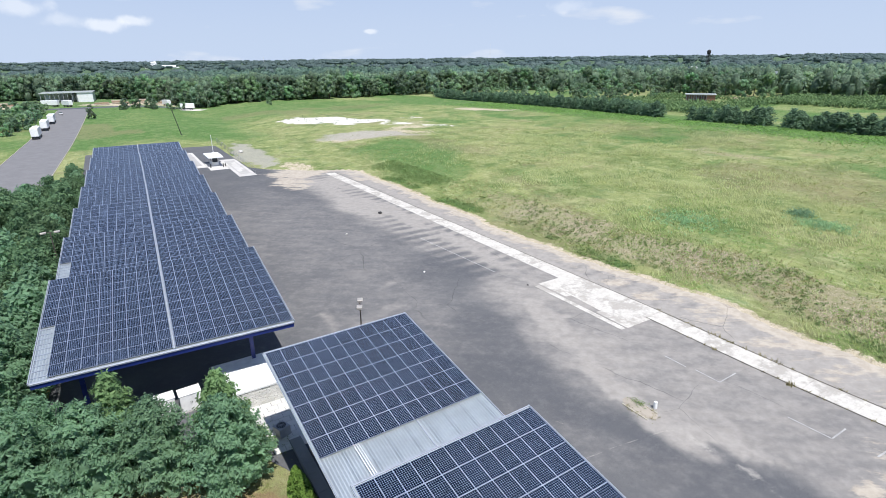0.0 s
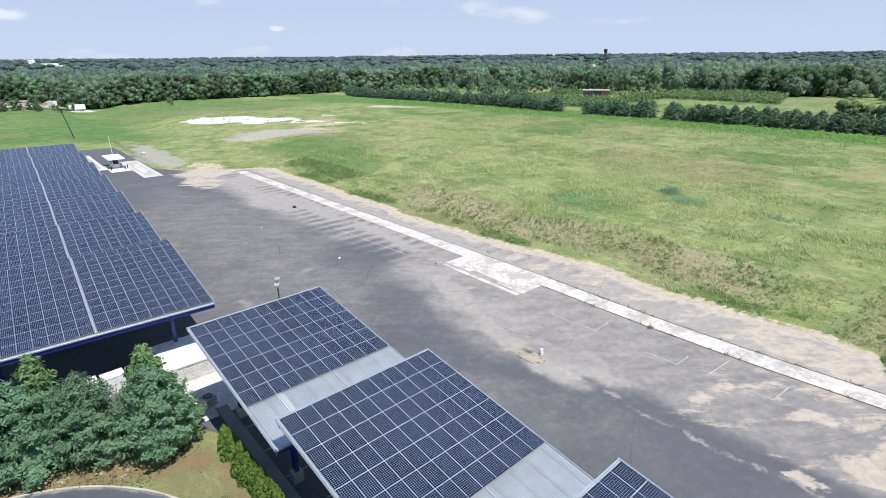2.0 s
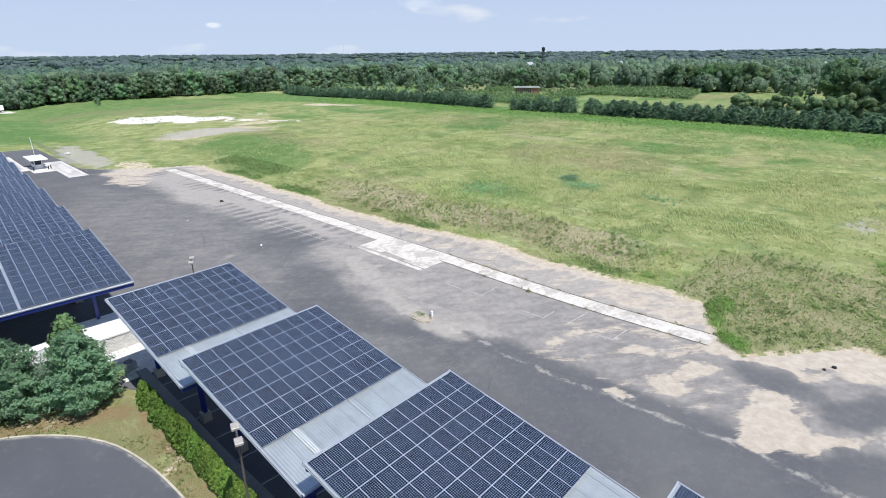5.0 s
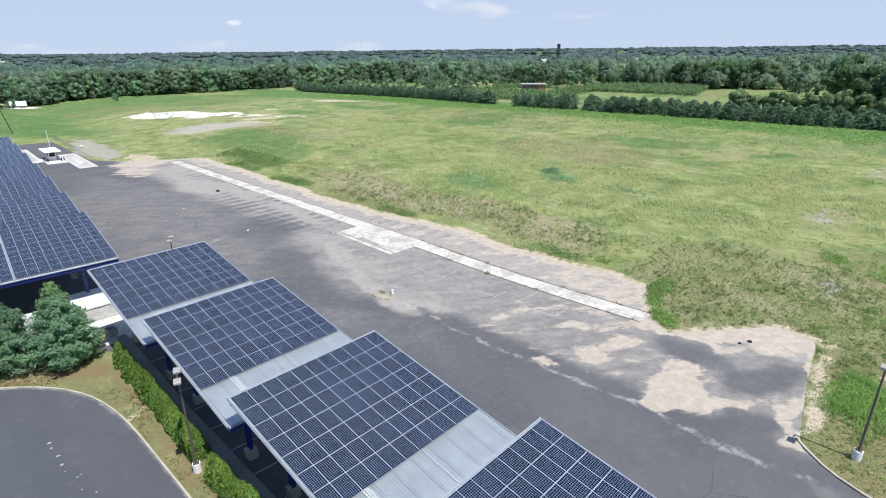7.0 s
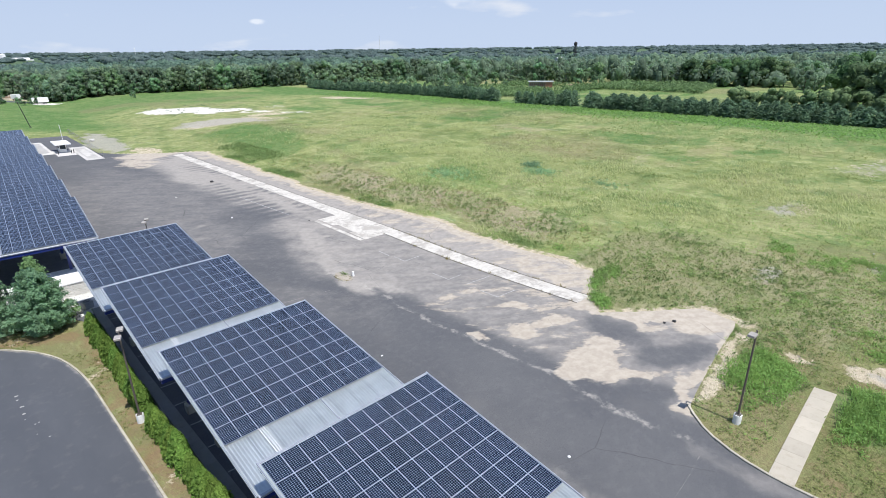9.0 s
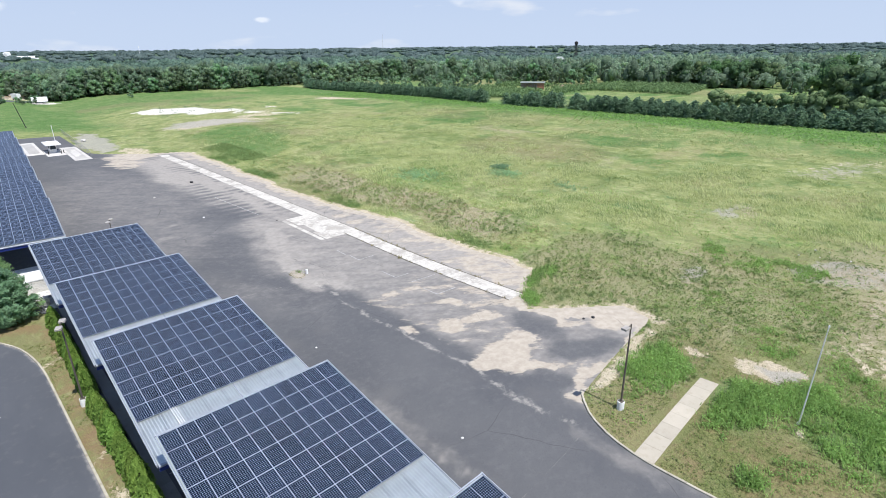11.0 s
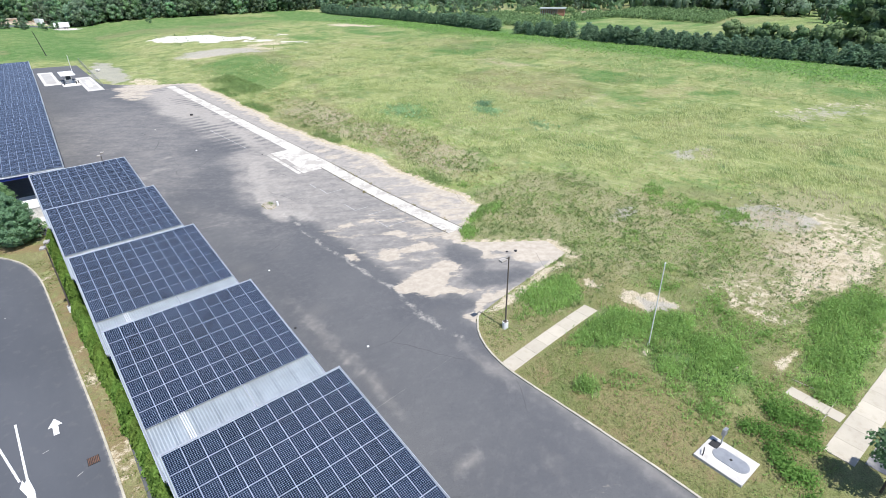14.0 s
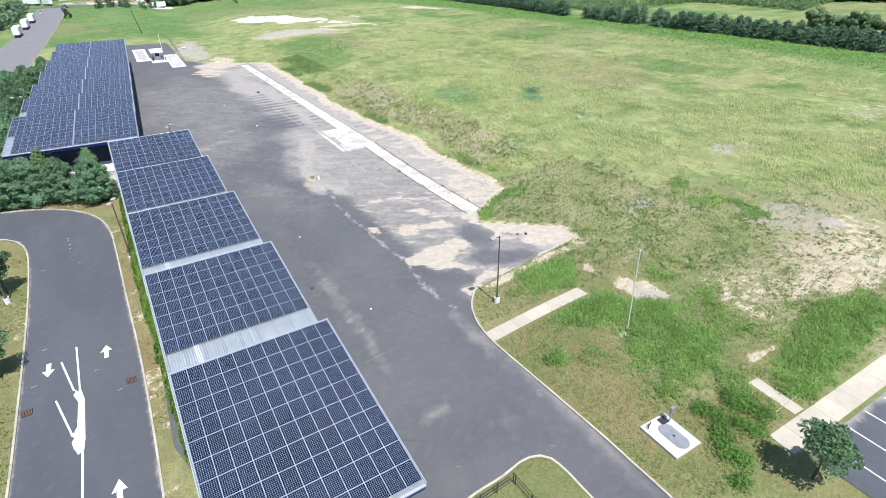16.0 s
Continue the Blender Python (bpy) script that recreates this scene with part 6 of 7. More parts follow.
def wisps(name, x, y, height, per, material, seed, label, lean=0.55, loose=0.5):
    """Long pale blades bent over by the wind, so that they catch the sun."""
    rng = np.random.default_rng(seed)
    n = len(x) * per
    hh = np.repeat(height, per)
    px, py = np.repeat(x, per) + rng.normal(0, loose, n), np.repeat(y, per) + rng.normal(0, loose, n)
    root = np.stack([px, py, ground_z(px, py) + 0.05], 1)
    bend = np.stack([rng.normal(0.1, 0.2, n), rng.normal(lean, 0.3, n), np.full(n, 0.75)], 1) * hh[:, None]
    turn = rng.uniform(-0.9, 0.9, n)
    bend = np.stack([bend[:, 0] * np.cos(turn) - bend[:, 1] * np.sin(turn), bend[:, 0] * np.sin(turn) + bend[:, 1] * np.cos(turn), bend[:, 2]], 1)
    side = np.stack([np.cos(turn), np.sin(turn), rng.normal(0, 0.2, n)], 1) * (0.045 + 0.03 * hh)[:, None]
    v = np.stack([root - side * 0.6, root + side * 0.6, root + bend * 0.6 + side, root + bend + side * 0.1], 1)
    tagged(new(name, quad_mesh(name, v.reshape(-1, 3), material)), label, "vegetation", kind="stuff")


def sprinkle(count, x0, x1, y0, y1, seed, chance):
    rng = np.random.default_rng(seed)
    x, y = rng.uniform(x0, x1, count), rng.uniform(y0, y1, count)
    keep = rng.random(count) < chance(x, y)
    return x[keep], y[keep], rng


def off_paving(x, y):
    on_walk = ((y > -29.0) & (y < -26.2) & (x < 47.9)) | ((y < -48.5) & (x > 45.0)) | ((np.abs(x - 49.7) < 0.8) & (y < -44.4) & (y > -49)) | ((x > 37.8) & (x < 41.2) & (y > -46.8) & (y < -42.8))
    return (x > lot_right(y) + 0.35) & ~on_walk


wx, wy, rng = sprinkle(60000, 35.5, 80, -50, 10, 21, lambda x, y: off_paving(x, y) * sm(0.25, 0.8, lush_at(x, y) * (0.1 + 1.7 * fractal(x, y, 3.0, 61, 4))) * 0.7)
weed_leaves("weeds", wx, wy, rng.uniform(0.3, 0.85, len(wx)) * (0.35 + 0.75 * lush_at(wx, wy)), 13, 0.095, M_WEED, 22, "lush tall green weeds in thick patches")
wisps("weed_stalks", wx, wy, rng.uniform(0.4, 0.9, len(wx)) * (0.35 + 0.75 * lush_at(wx, wy)), 4, M_WEED, 34, "upright stalks of lush green weeds", 0.15, 0.3)
wx, wy, rng = sprinkle(52000, 35.2, 74, -50, 4, 23, lambda x, y: off_paving(x, y) * (0.55 - 0.45 * bare_at(x, y)))
weed_leaves("rough_grass", wx, wy, rng.uniform(0.08, 0.26, len(wx)), 6, 0.055, M_GRASS, 24, "short rough green and straw grass")
wx, wy, rng = sprinkle(30000, 55, 190, -45, 170, 25, lambda x, y: off_paving(x, y) * (0.18 + 0.75 * sm(0.42, 0.6, fractal(x, y, 7, 15, 3))) * (1 - bare_at(x, y)))
weed_leaves("field_grass", wx, wy, rng.uniform(0.2, 0.6, len(wx)), 4, 0.12, M_GRASS, 26, "knee-high field grass in loose drifts")
wx, wy, rng = sprinkle(26000, 56, 130, -40, 120, 27, lambda x, y: off_paving(x, y) * sm(0.3, 0.7, dry_at(x, y)))
weed_leaves("dry_grass", wx, wy, rng.uniform(0.15, 0.45, len(wx)), 4, 0.08, M_DRYGRASS, 28, "dry straw-coloured grass tufts")
wx, wy, rng = sprinkle(42000, 58, 175, -45, 150, 35, lambda x, y: off_paving(x, y) * sm(0.44, 0.6, fractal(x, y, 12, 63, 4)) * (1 - bare_at(x, y)) * (1 - 0.8 * np.minimum(1, stone_at(x, y) * 1.5)) * (1 - 0.6 * sm(120, 175, x)) * (1 - 0.85 * sm(80, 110, y) * (1 - sm(90, 115, x))) * (1 - 0.6 * lush_at(x, y)) * (1 - (1 - sm(-14, 0, y)) * (1 - sm(78, 95, x))))
wisps("tall_grass", wx, wy, rng.uniform(0.35, 0.85, len(wx)), 5, M_TALLGRASS, 36, "pale wispy tall grass in streaks across the field")
wx, wy, rng = sprinkle(9000, 53, 66, -2, 135, 29, lambda x, y: (x > lot_right(y) + 0.6) * sm(0.2, 0.6, lush_at(x, y)))
weed_leaves("edge_weeds", wx, wy, rng.uniform(0.25, 0.65, len(wx)), 9, 0.13, M_CLUMP, 30, "green weeds along the edge of the lot")
wx, wy, rng = sprinkle(42000, 37, 100, -50, 60, 43, lambda x, y: off_paving(x, y) * sm(0.42, 0.62, fractal(x, y, 5, 47, 4)) * (0.75 - 0.5 * bare_at(x, y)) * (1 - sm(60, 100, x) * 0.7) * (1 - 0.55 * lawn_at(x, y)))
weed_leaves("low_weeds", wx, wy, rng.uniform(0.15, 0.42, len(wx)), 8, 0.075, M_WEED, 44, "low scattered green weeds on thin soil")
wx, wy, rng = sprinkle(20000, 46, 92, -44, 100, 61, lambda x, y: off_paving(x, y) * sm(0.25, 0.7, thin_at(x, y)) * (0.15 + 0.85 * sm(0.38, 0.6, fractal(x, y, 4, 83, 3))) * (1 - 0.75 * bare_at(x, y)) * (1 - 0.6 * grey_at(x, y)))
weed_leaves("weed_clumps", wx, wy, rng.uniform(0.2, 0.5, len(wx)), 15, 0.10, M_CLUMP, 62, "single low weed clumps on stony soil")
wx, wy, rng = sprinkle(22000, 62, 186, -40, 190, 63, lambda x, y: off_paving(x, y) * np.maximum(sm(0.56, 0.68, fractal(x, y, 9, 85, 4)), 0.45 * lush_at(x, y)) * (1 - bare_at(x, y)))
weed_leaves("field_weeds", wx, wy, rng.uniform(0.25, 0.55, len(wx)), 6, 0.13, M_CLUMP, 64, "darker weeds in drifts across the field")
wx, wy, rng = sprinkle(6500, 56, 80, 4, 100, 67, lambda x, y: sm(2.5, 5, x - lot_right(y)) * (1 - sm(12, 18, x - lot_right(y))) * sm(0.35, 0.6, fractal(x, y, 5, 87, 3)))
weed_leaves("dry_clumps", wx, wy, rng.uniform(0.15, 0.4, len(wx)), 8, 0.085, M_DRYGRASS, 68, "brown dry weed clumps on stony ground")
wx, wy, rng = sprinkle(15000, 174, 214, -60, 290, 69, lambda x, y: np.exp(-((x - 199) / 13) ** 2) * (0.35 + fractal(x, y, 8, 89, 3)) * (x < np.interp(y, [-10, 20, 60, 101, 107, 136, 153, 200, 273], [213, 209, 206, 202, 202, 199.5, 199.5, 206, 213])))
weed_leaves("screen_weeds", wx, wy, rng.uniform(0.3, 0.8, len(wx)), 7, 0.26, M_WEED, 70, "rank green weeds along the foot of a conifer screen")
thick = np.random.default_rng(65)
spots = ((46.2, -45.0, 0.45, 0.5), (46.7, -46.1, 0.45, 0.5), (46.8, -47.3, 0.45, 0.45), (46.0, -45.8, 0.4, 0.5), (43.3, -44.5, 0.45, 0.4), (43.8, -45.7, 0.45, 0.5), (44.5, -47.0, 0.45, 0.5), (45.0, -48.1, 0.4, 0.4), (42.7, -46.6, 0.35, 0.4), (42.0, -47.3, 0.35, 0.45),
         (41.4, -48.1, 0.4, 0.4), (41.9, -49.0, 0.4, 0.4), (40.2, -50.0, 0.45, 0.35))
wx, wy = (np.concatenate([thick.normal(q[k], q[k + 2] * 0.6, 55) for q in spots]) for k in (0, 1))
weed_leaves("dense_weeds", wx, wy, thick.uniform(0.5, 0.95, len(wx)), 10, 0.10, M_DENSE, 66, "dense dark green leafy weeds in tight bushes")
wx = np.concatenate([np.random.default_rng(1).uniform(50.75, 50.95, 90), np.random.default_rng(2).uniform(48.2, 48.35, 50)])
wy = np.random.default_rng(3).uniform(-3, 36, len(wx))
tufts("joint_weeds", wx, wy, np.random.default_rng(4).uniform(0.12, 0.45, len(wx)), 6, 0.12, 0.5, M_DRYGRASS, 31, "small weeds in the joints of a concrete strip")
def on_verge(x, y):
    east, west = np.interp(y, DRIVE_RIGHT[:, 1], DRIVE_RIGHT[:, 0]), np.interp(y, DRIVE_LEFT[:, 1], DRIVE_LEFT[:, 0])
    return ((x > east + 0.15) & (x < 8.0)) | (x < west - 0.15)


wx, wy, rng = sprinkle(16000, -10, 7.6, -45, 39, 32, on_verge)
tufts("verge_grass", wx, wy, rng.uniform(0.06, 0.18, len(wx)), 4, 0.16, 0.7, M_DRYGRASS, 33, "mown dry grass on the verges")
wx, wy, rng = sprinkle(14000, -10, 7.6, -45, 39, 37, lambda x, y: on_verge(x, y) * sm(0.4, 0.62, fractal(x, y, 2.6, 95, 3)))
weed_leaves("verge_weeds", wx, wy, rng.uniform(0.06, 0.2, len(wx)), 5, 0.07, M_GRASS, 38, "short green weeds scattered on the dry verges")


# ---- lamps, posts, small things ----
def lamp(x, y, height, turn, heads, label, pier=0.75):
    base = thing("street_lamp", pose(x, y, gz(x, y), 0, 0, turn), label, "lamp post", "lot lamp posts")
    bm = bmesh.new()
    tube(bm, (0, 0, -0.3), (0, 0, pier), 0.30, 0.29, 18)
    part("pier", bm, M_WHITE, base, "round white concrete pier")
    part("base_plate", one_box(-0.2, -0.2, pier, 0.2, 0.2, pier + 0.04), M_BRONZE, base)
    bm = bmesh.new()
    tube(bm, (0, 0, pier + 0.04), (0, 0, height), 0.085, 0.06, 10)
    part("pole", bm, M_BRONZE, base, "slim bronze-painted pole")
    for i in range(heads):
        side = 1 if i == 0 else -1
        part("arm", one_box(min(0.04 * side, 0.42 * side), -0.03, height - 0.14, max(0.04 * side, 0.42 * side), 0.03, height - 0.07), M_BRONZE, base)
        head = bmesh.new()
        box(head, min(0.42 * side, 1.05 * side), -0.24, height - 0.22, max(0.42 * side, 1.05 * side), 0.24, height - 0.02, 0.03)
        hd = part("lamp_head", head, M_HEAD, base, "grey box-shaped floodlight head")
        part("lens", one_box(min(0.5 * side, 0.97 * side), -0.18, height - 0.228, max(0.5 * side, 0.97 * side), 0.18, height - 0.221), M_GLASS, hd)
    return base


lamp(38.72, -23.74, 7.9, 178, 1, "tall bronze lamp post on a white pier in weedy grass")
lamp(6.0, 9.7, 8.3, 72, 2, "tall bronze lamp post on a white pier beside the hedge")
lamp(-6.6, 6.5, 7.8, 30, 1, "bronze lamp post on a white pier on the lawn")
lamp(15.5, 39.6, 8.4, 65, 2, "tall bronze lamp post standing on the bare lot")
lamp(-31.2, 318, 8.5, 0, 1, "tall lamp post beside bushes at the street")
lamp(-9.5, 81.5, 8.0, 0, 2, "bronze lamp post among roadside trees")


def thin_pole(x, y, height, r, lean_x, lean_y, material, label, name="flagpole"):
    base = thing(name, pose(x, y, gz(x, y)), label, "pole")
    bm = bmesh.new()
    tube(bm, (0, 0, -0.2), (lean_x, lean_y, height), r, r * 0.7, 8)
    part("shaft", bm, material, base)
    bm = bmesh.new()
    tube(bm, (lean_x, lean_y, height), (lean_x * 1.01, lean_y * 1.01, height + 0.12), r * 1.4, r * 0.8, 8)
    part("finial", bm, material, base)
    bm = bmesh.new()
    tube(bm, (0, 0, -0.1), (0, 0, 0.12), r * 3, r * 2.4, 10)
    part("collar", bm, material, base)
    return base


thin_pole(46.35, -34.35, 8.9, 0.055, -0.8, -0.3, M_WHITE, "bare leaning white metal flagpole in the weeds")
thin_pole(23.4, 246, 10, 0.17, -2.0, 0.5, M_DARK, "dark leaning utility pole in the grass", "utility_pole")
thin_pole(26.7, 190.5, 5.5, 0.10, 0, 0, M_WHITE, "white metal pole beside the gate booth", "gate_pole")


def pad():
    """Concrete pad with an oval access plate, a hatch and a control post."""
    x, y = 39.5, -44.85
    base = thing("utility_pad", pose(x, y, gz(x, y)), "white concrete pad with a grey oval cover", "utility pad")
    bm = one_box(-1.35, -1.68, -0.4, 1.35, 1.68, 0.14, 0.02)
    part("slab", bm, M_CONC, base)
    bm = bmesh.new()
    r = bmesh.ops.create_cone(bm, cap_ends=True, segments=40, radius1=0.62, radius2=0.6, depth=0.05)
    for v in r["verts"]:
        v.co.y += 0.62 * (1 if v.co.y > 0 else -1)
    bmesh.ops.transform(bm, matrix=pose(0.1, -0.25, 0.165), verts=bm.verts[:])
    cover = part("cover", bm, M_GREYMETAL, base, "grey oval metal access cover")
    bm = bmesh.new()
    tube(bm, (0.1, -0.25, 0.19), (0.1, -0.25, 0.215), 0.10, 0.09, 12)
    part("knob", bm, M_DARK, cover)
    part("hatch", one_box(0.25, 0.85, 0.14, 0.95, 1.45, 0.20, 0.01), M_DARK, base, "dark square hatch")
    bm = bmesh.new()
    tube(bm, (1.0, 0.9, 0.1), (1.0, 0.9, 1.3), 0.05, 0.05, 8)
    post = part("post", bm, M_GREYMETAL, base, "grey metal post")
    part("control_box", one_box(0.78, 0.78, 1.05, 1.22, 1.02, 1.62, 0.02), M_GREYMETAL, post, "grey control box")
    bm = bmesh.new()
    tube(bm, (-1.0, 1.2, 0.14), (-1.0, 1.2, 0.5), 0.04, 0.04, 8)
    tube(bm, (-1.0, 1.2, 0.5), (-0.6, 1.35, 0.5), 0.04, 0.04, 8)
    part("vent_pipe", bm, M_DARK, base)


pad()


def weed_island():
    base = thing("lamp_footing", pose(33.9, 23.6, gz(33.9, 23.6) + 0.03), "broken kerbed footing overgrown with weeds on the lot", "footing")
    bm = bmesh.new()
    rr = random.Random(8)
    rim, crest = [], bm.verts.new((0, 0, 0.10))
    for q in range(18):
        a = q * math.pi / 9
        k = rr.uniform(0.85, 1.1)
        rim.append([bm.verts.new((1.0 * f * k * math.cos(a), 2.0 * f * k * math.sin(a), z)) for f, z in ((1.0, -0.02), (0.55, rr.uniform(0.05, 0.09)))])
    for q in range(18):
        a, b = rim[q], rim[(q + 1) % 18]
        bm.faces.new((a[0], b[0], b[1], a[1]))
        bm.faces.new((a[1], b[1], crest))
    part("bed", bm, M_SANDBED, base, "low bed of washed-in sand")
    for a, b in (((-0.75, -1.3), (-0.63, 1.3)), ((0.66, -1.2), (0.78, 0.4))):
        part("edging", one_box(a[0], a[1], -0.05, b[0], b[1], 0.07, 0.015), M_KERB, base)
    bm = bmesh.new()
    tube(bm, (1.2, -0.6, 0.0), (1.2, -0.6, 0.62), 0.17, 0.15, 12)
    part("stub", bm, M_WHITE, base, "short white pipe stub")


weed_island()
rng = np.random.default_rng(55)
turn = np.concatenate([rng.normal(q, 0.22, 18) for q in (0.6, 2.4, 3.3, 4.4, 5.5)])
weed_leaves("footing_weeds", 33.9 + 0.8 * np.cos(turn) + rng.normal(0, 0.14, 90), 23.6 + 1.5 * np.sin(turn) + rng.normal(0, 0.2, 90), rng.uniform(0.06, 0.22, 90), 4, 0.06, M_DRYGRASS, 56, "scrubby weeds round a broken footing")
weed_leaves("footing_bush", rng.normal(34.4, 0.22, 26), rng.normal(24.2, 0.35, 26), rng.uniform(0.2, 0.5, 26), 7, 0.07, M_CLUMP, 57, "small green bush on a broken footing")
tufts("strip_bush", rng.normal(48.15, 0.08, 9), rng.normal(18.6, 0.1, 9), rng.uniform(0.35, 0.7, 9), 7, 0.08, 0.35, M_DRYGRASS, 57, "dry upright weed at the strip's edge")
weed_leaves("dark_shrub", rng.normal(95, 0.9, 70), rng.normal(41.2, 0.9, 70), rng.uniform(0.5, 1.1, 70), 14, 0.16, M_PINE, 58, "dark blue-green shrub in the open field")
for cx, cy, spread, n in ((78.0, 51.0, 2.3, 260), (91.9, 20.5, 1.6, 60)):
    weed_leaves("blue_weeds", rng.normal(cx, spread, n), rng.normal(cy, spread * 1.3, n), rng.uniform(0.25, 0.6, n), 10, 0.15, M_TEAL, 59 + n, "low blue-green weeds in the open field")
weed_leaves("pale_shrub", rng.normal(91.5, 1.3, 220), rng.normal(36.4, 1.9, 220), rng.uniform(0.3, 0.7, 220), 12, 0.15, M_TEAL, 59, "low pale blue-green shrub in the open field")


def grate(x, y, turn):
    base = thing("storm_drain", pose(x, y, gz(x, y) + 0.035, 0, 0, turn), "rusty iron storm drain grating at the kerb", "storm drain", "storm drains")
    part("frame", one_box(-0.4, -0.42, -0.05, 0.4, 0.42, 0.03, 0.005), M_DARK, base)
    for i in range(7):
        part("bar", one_box(-0.35 + 0.108 * i, -0.38, 0.03, -0.295 + 0.108 * i, 0.38, 0.045), M_RUST, base)


grate(4.65, -14.8, 0)
grate(-3.25, -14.6, 0)


def dock():
    """White-topped loading dock with a block wall, half under the wide canopy."""
    x, y = 6.6, 44.4
    z = gz(x, y)
    base = thing("loading_dock", pose(x, y, z), "white-topped loading dock with a cream block wall", "loading dock")
    part("body", one_box(-3.0, -2.7, -0.1, 3.2, 2.8, 1.66), M_TAN, base, "cream body")
    part("deck", one_box(-3.08, -2.86, 1.663, 3.28, 2.86, 1.86, 0.02), M_WHITE, base, "smooth white concrete deck")
    block = bm_mesh("block", one_box(-0.29, -0.05, -0.09, 0.29, 0.05, 0.09, 0.012), M_STONE)
    rr = random.Random(8)
    for r in range(8):
        for c in range(10):
            ob = part("block", block, None, base)
            ob.location = (-2.68 + 0.6 * c + (0.15 if r % 2 else -0.12), -2.74 + rr.uniform(-0.012, 0.012), 0.12 + 0.2 * r)


dock()


def air_unit(x, y):
    z = gz(x, y)
    base = thing("air_conditioner", pose(x, y, z + 0.08, 0, 0, 20), "grey boxy air-conditioning condenser on paving", "air conditioner")
    part("cabinet", one_box(-0.5, -0.5, 0, 0.5, 0.5, 0.85, 0.03), M_GREYMETAL, base)
    bm = bmesh.new()
    tube(bm, (0, 0, 0.845), (0, 0, 0.87), 0.38, 0.38, 24)
    fan = part("fan_grille", bm, M_DARK, base, "round dark fan grille")
    for i in range(6):
        bm = one_box(-0.38, -0.012, 0.87, 0.38, 0.012, 0.885, m=Matrix.Rotation(i * math.pi / 6, 4, "Z"))
        part("wire", bm, M_GREYMETAL, fan)
    for i in range(2):
        bm = bmesh.new()
        tube(bm, (-0.5, 0.1 + 0.2 * i, 0.3), (-2.4, 0.3 + 0.2 * i, 0.3), 0.05, 0.05, 8)
        part("pipe", bm, M_WHITE, base, "white insulated pipe")


air_unit(7.0, 36.7)


def switch_box(x, y, w, d, h, turn):
    base = thing("electrical_cabinet", pose(x, y, gz(x, y), 0, 0, turn), "white metal electrical cabinet beside the pines", "electrical cabinet", "electrical cabinets")
    part("plinth", one_box(-w / 2 - 0.05, -d / 2 - 0.05, 0, w / 2 + 0.05, d / 2 + 0.05, 0.12), M_CONC, base)
    part("body", one_box(-w / 2, -d / 2, 0.12, w / 2, d / 2, h, 0.02), M_WHITE, base)
    part("top", one_box(-w / 2 - 0.06, -d / 2 - 0.06, h, w / 2 + 0.06, d / 2 + 0.06, h + 0.07, 0.02), M_WHITE, base)
    for s in (-1, 1):
        door = part("door", one_box(s * w / 4 - w / 4 + 0.03, -d / 2 - 0.03, 0.2, s * w / 4 + w / 4 - 0.03, -d / 2 - 0.002, h - 0.1, 0.008), M_WHITE, base)
        part("handle", one_box(s * 0.06 - 0.02, -d / 2 - 0.06, h * 0.5, s * 0.06 + 0.02, -d / 2 - 0.032, h * 0.5 + 0.2), M_DARK, door)


switch_box(-0.75, 44.6, 1.7, 1.2, 1.7, 3)
switch_box(1.3, 44.5, 1.7, 1.2, 1.7, 3)


def booth():
    x, y = 23.0, 165.5
    base = thing("gate_booth", pose(x, y, gz(x, y) + 0.08), "small white gate booth with a flat overhanging roof", "gate booth")
    part("body", one_box(-0.9, -2.4, 0, 0.9, 2.4, 1.1, 0.02), M_WHITE, base)
    for sx in (-0.82, 0.82):
        for sy in (-2.32, 2.32):
            part("post", one_box(sx - 0.08, sy - 0.08, 1.1, sx + 0.08, sy + 0.08, 2.5), M_WHITE, base)
    part("glazing", one_box(-0.8, -2.3, 1.1, 0.8, 2.3, 2.45), M_GLASS, base, "dark glazing")
    part("roof", one_box(-2.05, -4.4, 2.5, 2.05, 4.4, 2.85, 0.04), M_WHITE, base, "flat white overhanging roof")
    for i, (dx, dy) in enumerate(((1.6, -5.2), (2.3, -4.4), (-1.7, -5.0))):
        bm = bmesh.new()
        tube(bm, (0, 0, 0), (0, 0, 1.0), 0.14, 0.12, 10)
        b = thing("bollard", pose(x + dx, y + dy, gz(x + dx, y + dy) + 0.08), "short dark steel bollard at a gate booth", "bollard", "gate bollards")
        part("shaft", bm, M_DARK, b)


booth()


def fence(a, b, posts, height, label, material, rails=2):
    a, b = Vector(a), Vector(b)
    base = thing("fence", pose(a.x, a.y, gz(a.x, a.y)), label, "fence")
    o = base.matrix_world.translation
    tops = []
    for i in range(posts):
        p = a.lerp(b, i / (posts - 1))
        z = gz(p.x, p.y)
        bm = bmesh.new()
        tube(bm, (p.x - o.x, p.y - o.y, z - o.z - 0.1), (p.x - o.x, p.y - o.y, z - o.z + height), 0.045, 0.04, 8)
        part("post", bm, material, base)
        tops.append(Vector((p.x - o.x, p.y - o.y, z - o.z)))
    for p, q in zip(tops[:-1], tops[1:]):
        for k in range(rails):
            h = height * (0.35 + 0.6 * k / max(1, rails - 1)) if rails > 1 else height * 0.95
            bm = bmesh.new()
            tube(bm, p + Vector((0, 0, h)), q + Vector((0, 0, h)), 0.022, 0.022, 6)
            part("rail", bm, material, base)


fence((30.2, 146), (31.9, 215), 24, 1.9, "grey metal fence along the gate pavement", M_GREYMETAL, 3)
fence((23.2, -41.7), (27.5, -41.55), 4, 1.2, "low dark metal rail on a grass island", M_DARK, 3)
fence((27.5, -41.75), (27.7, -47), 4, 1.2, "low dark metal rail on a grass island", M_DARK, 3)


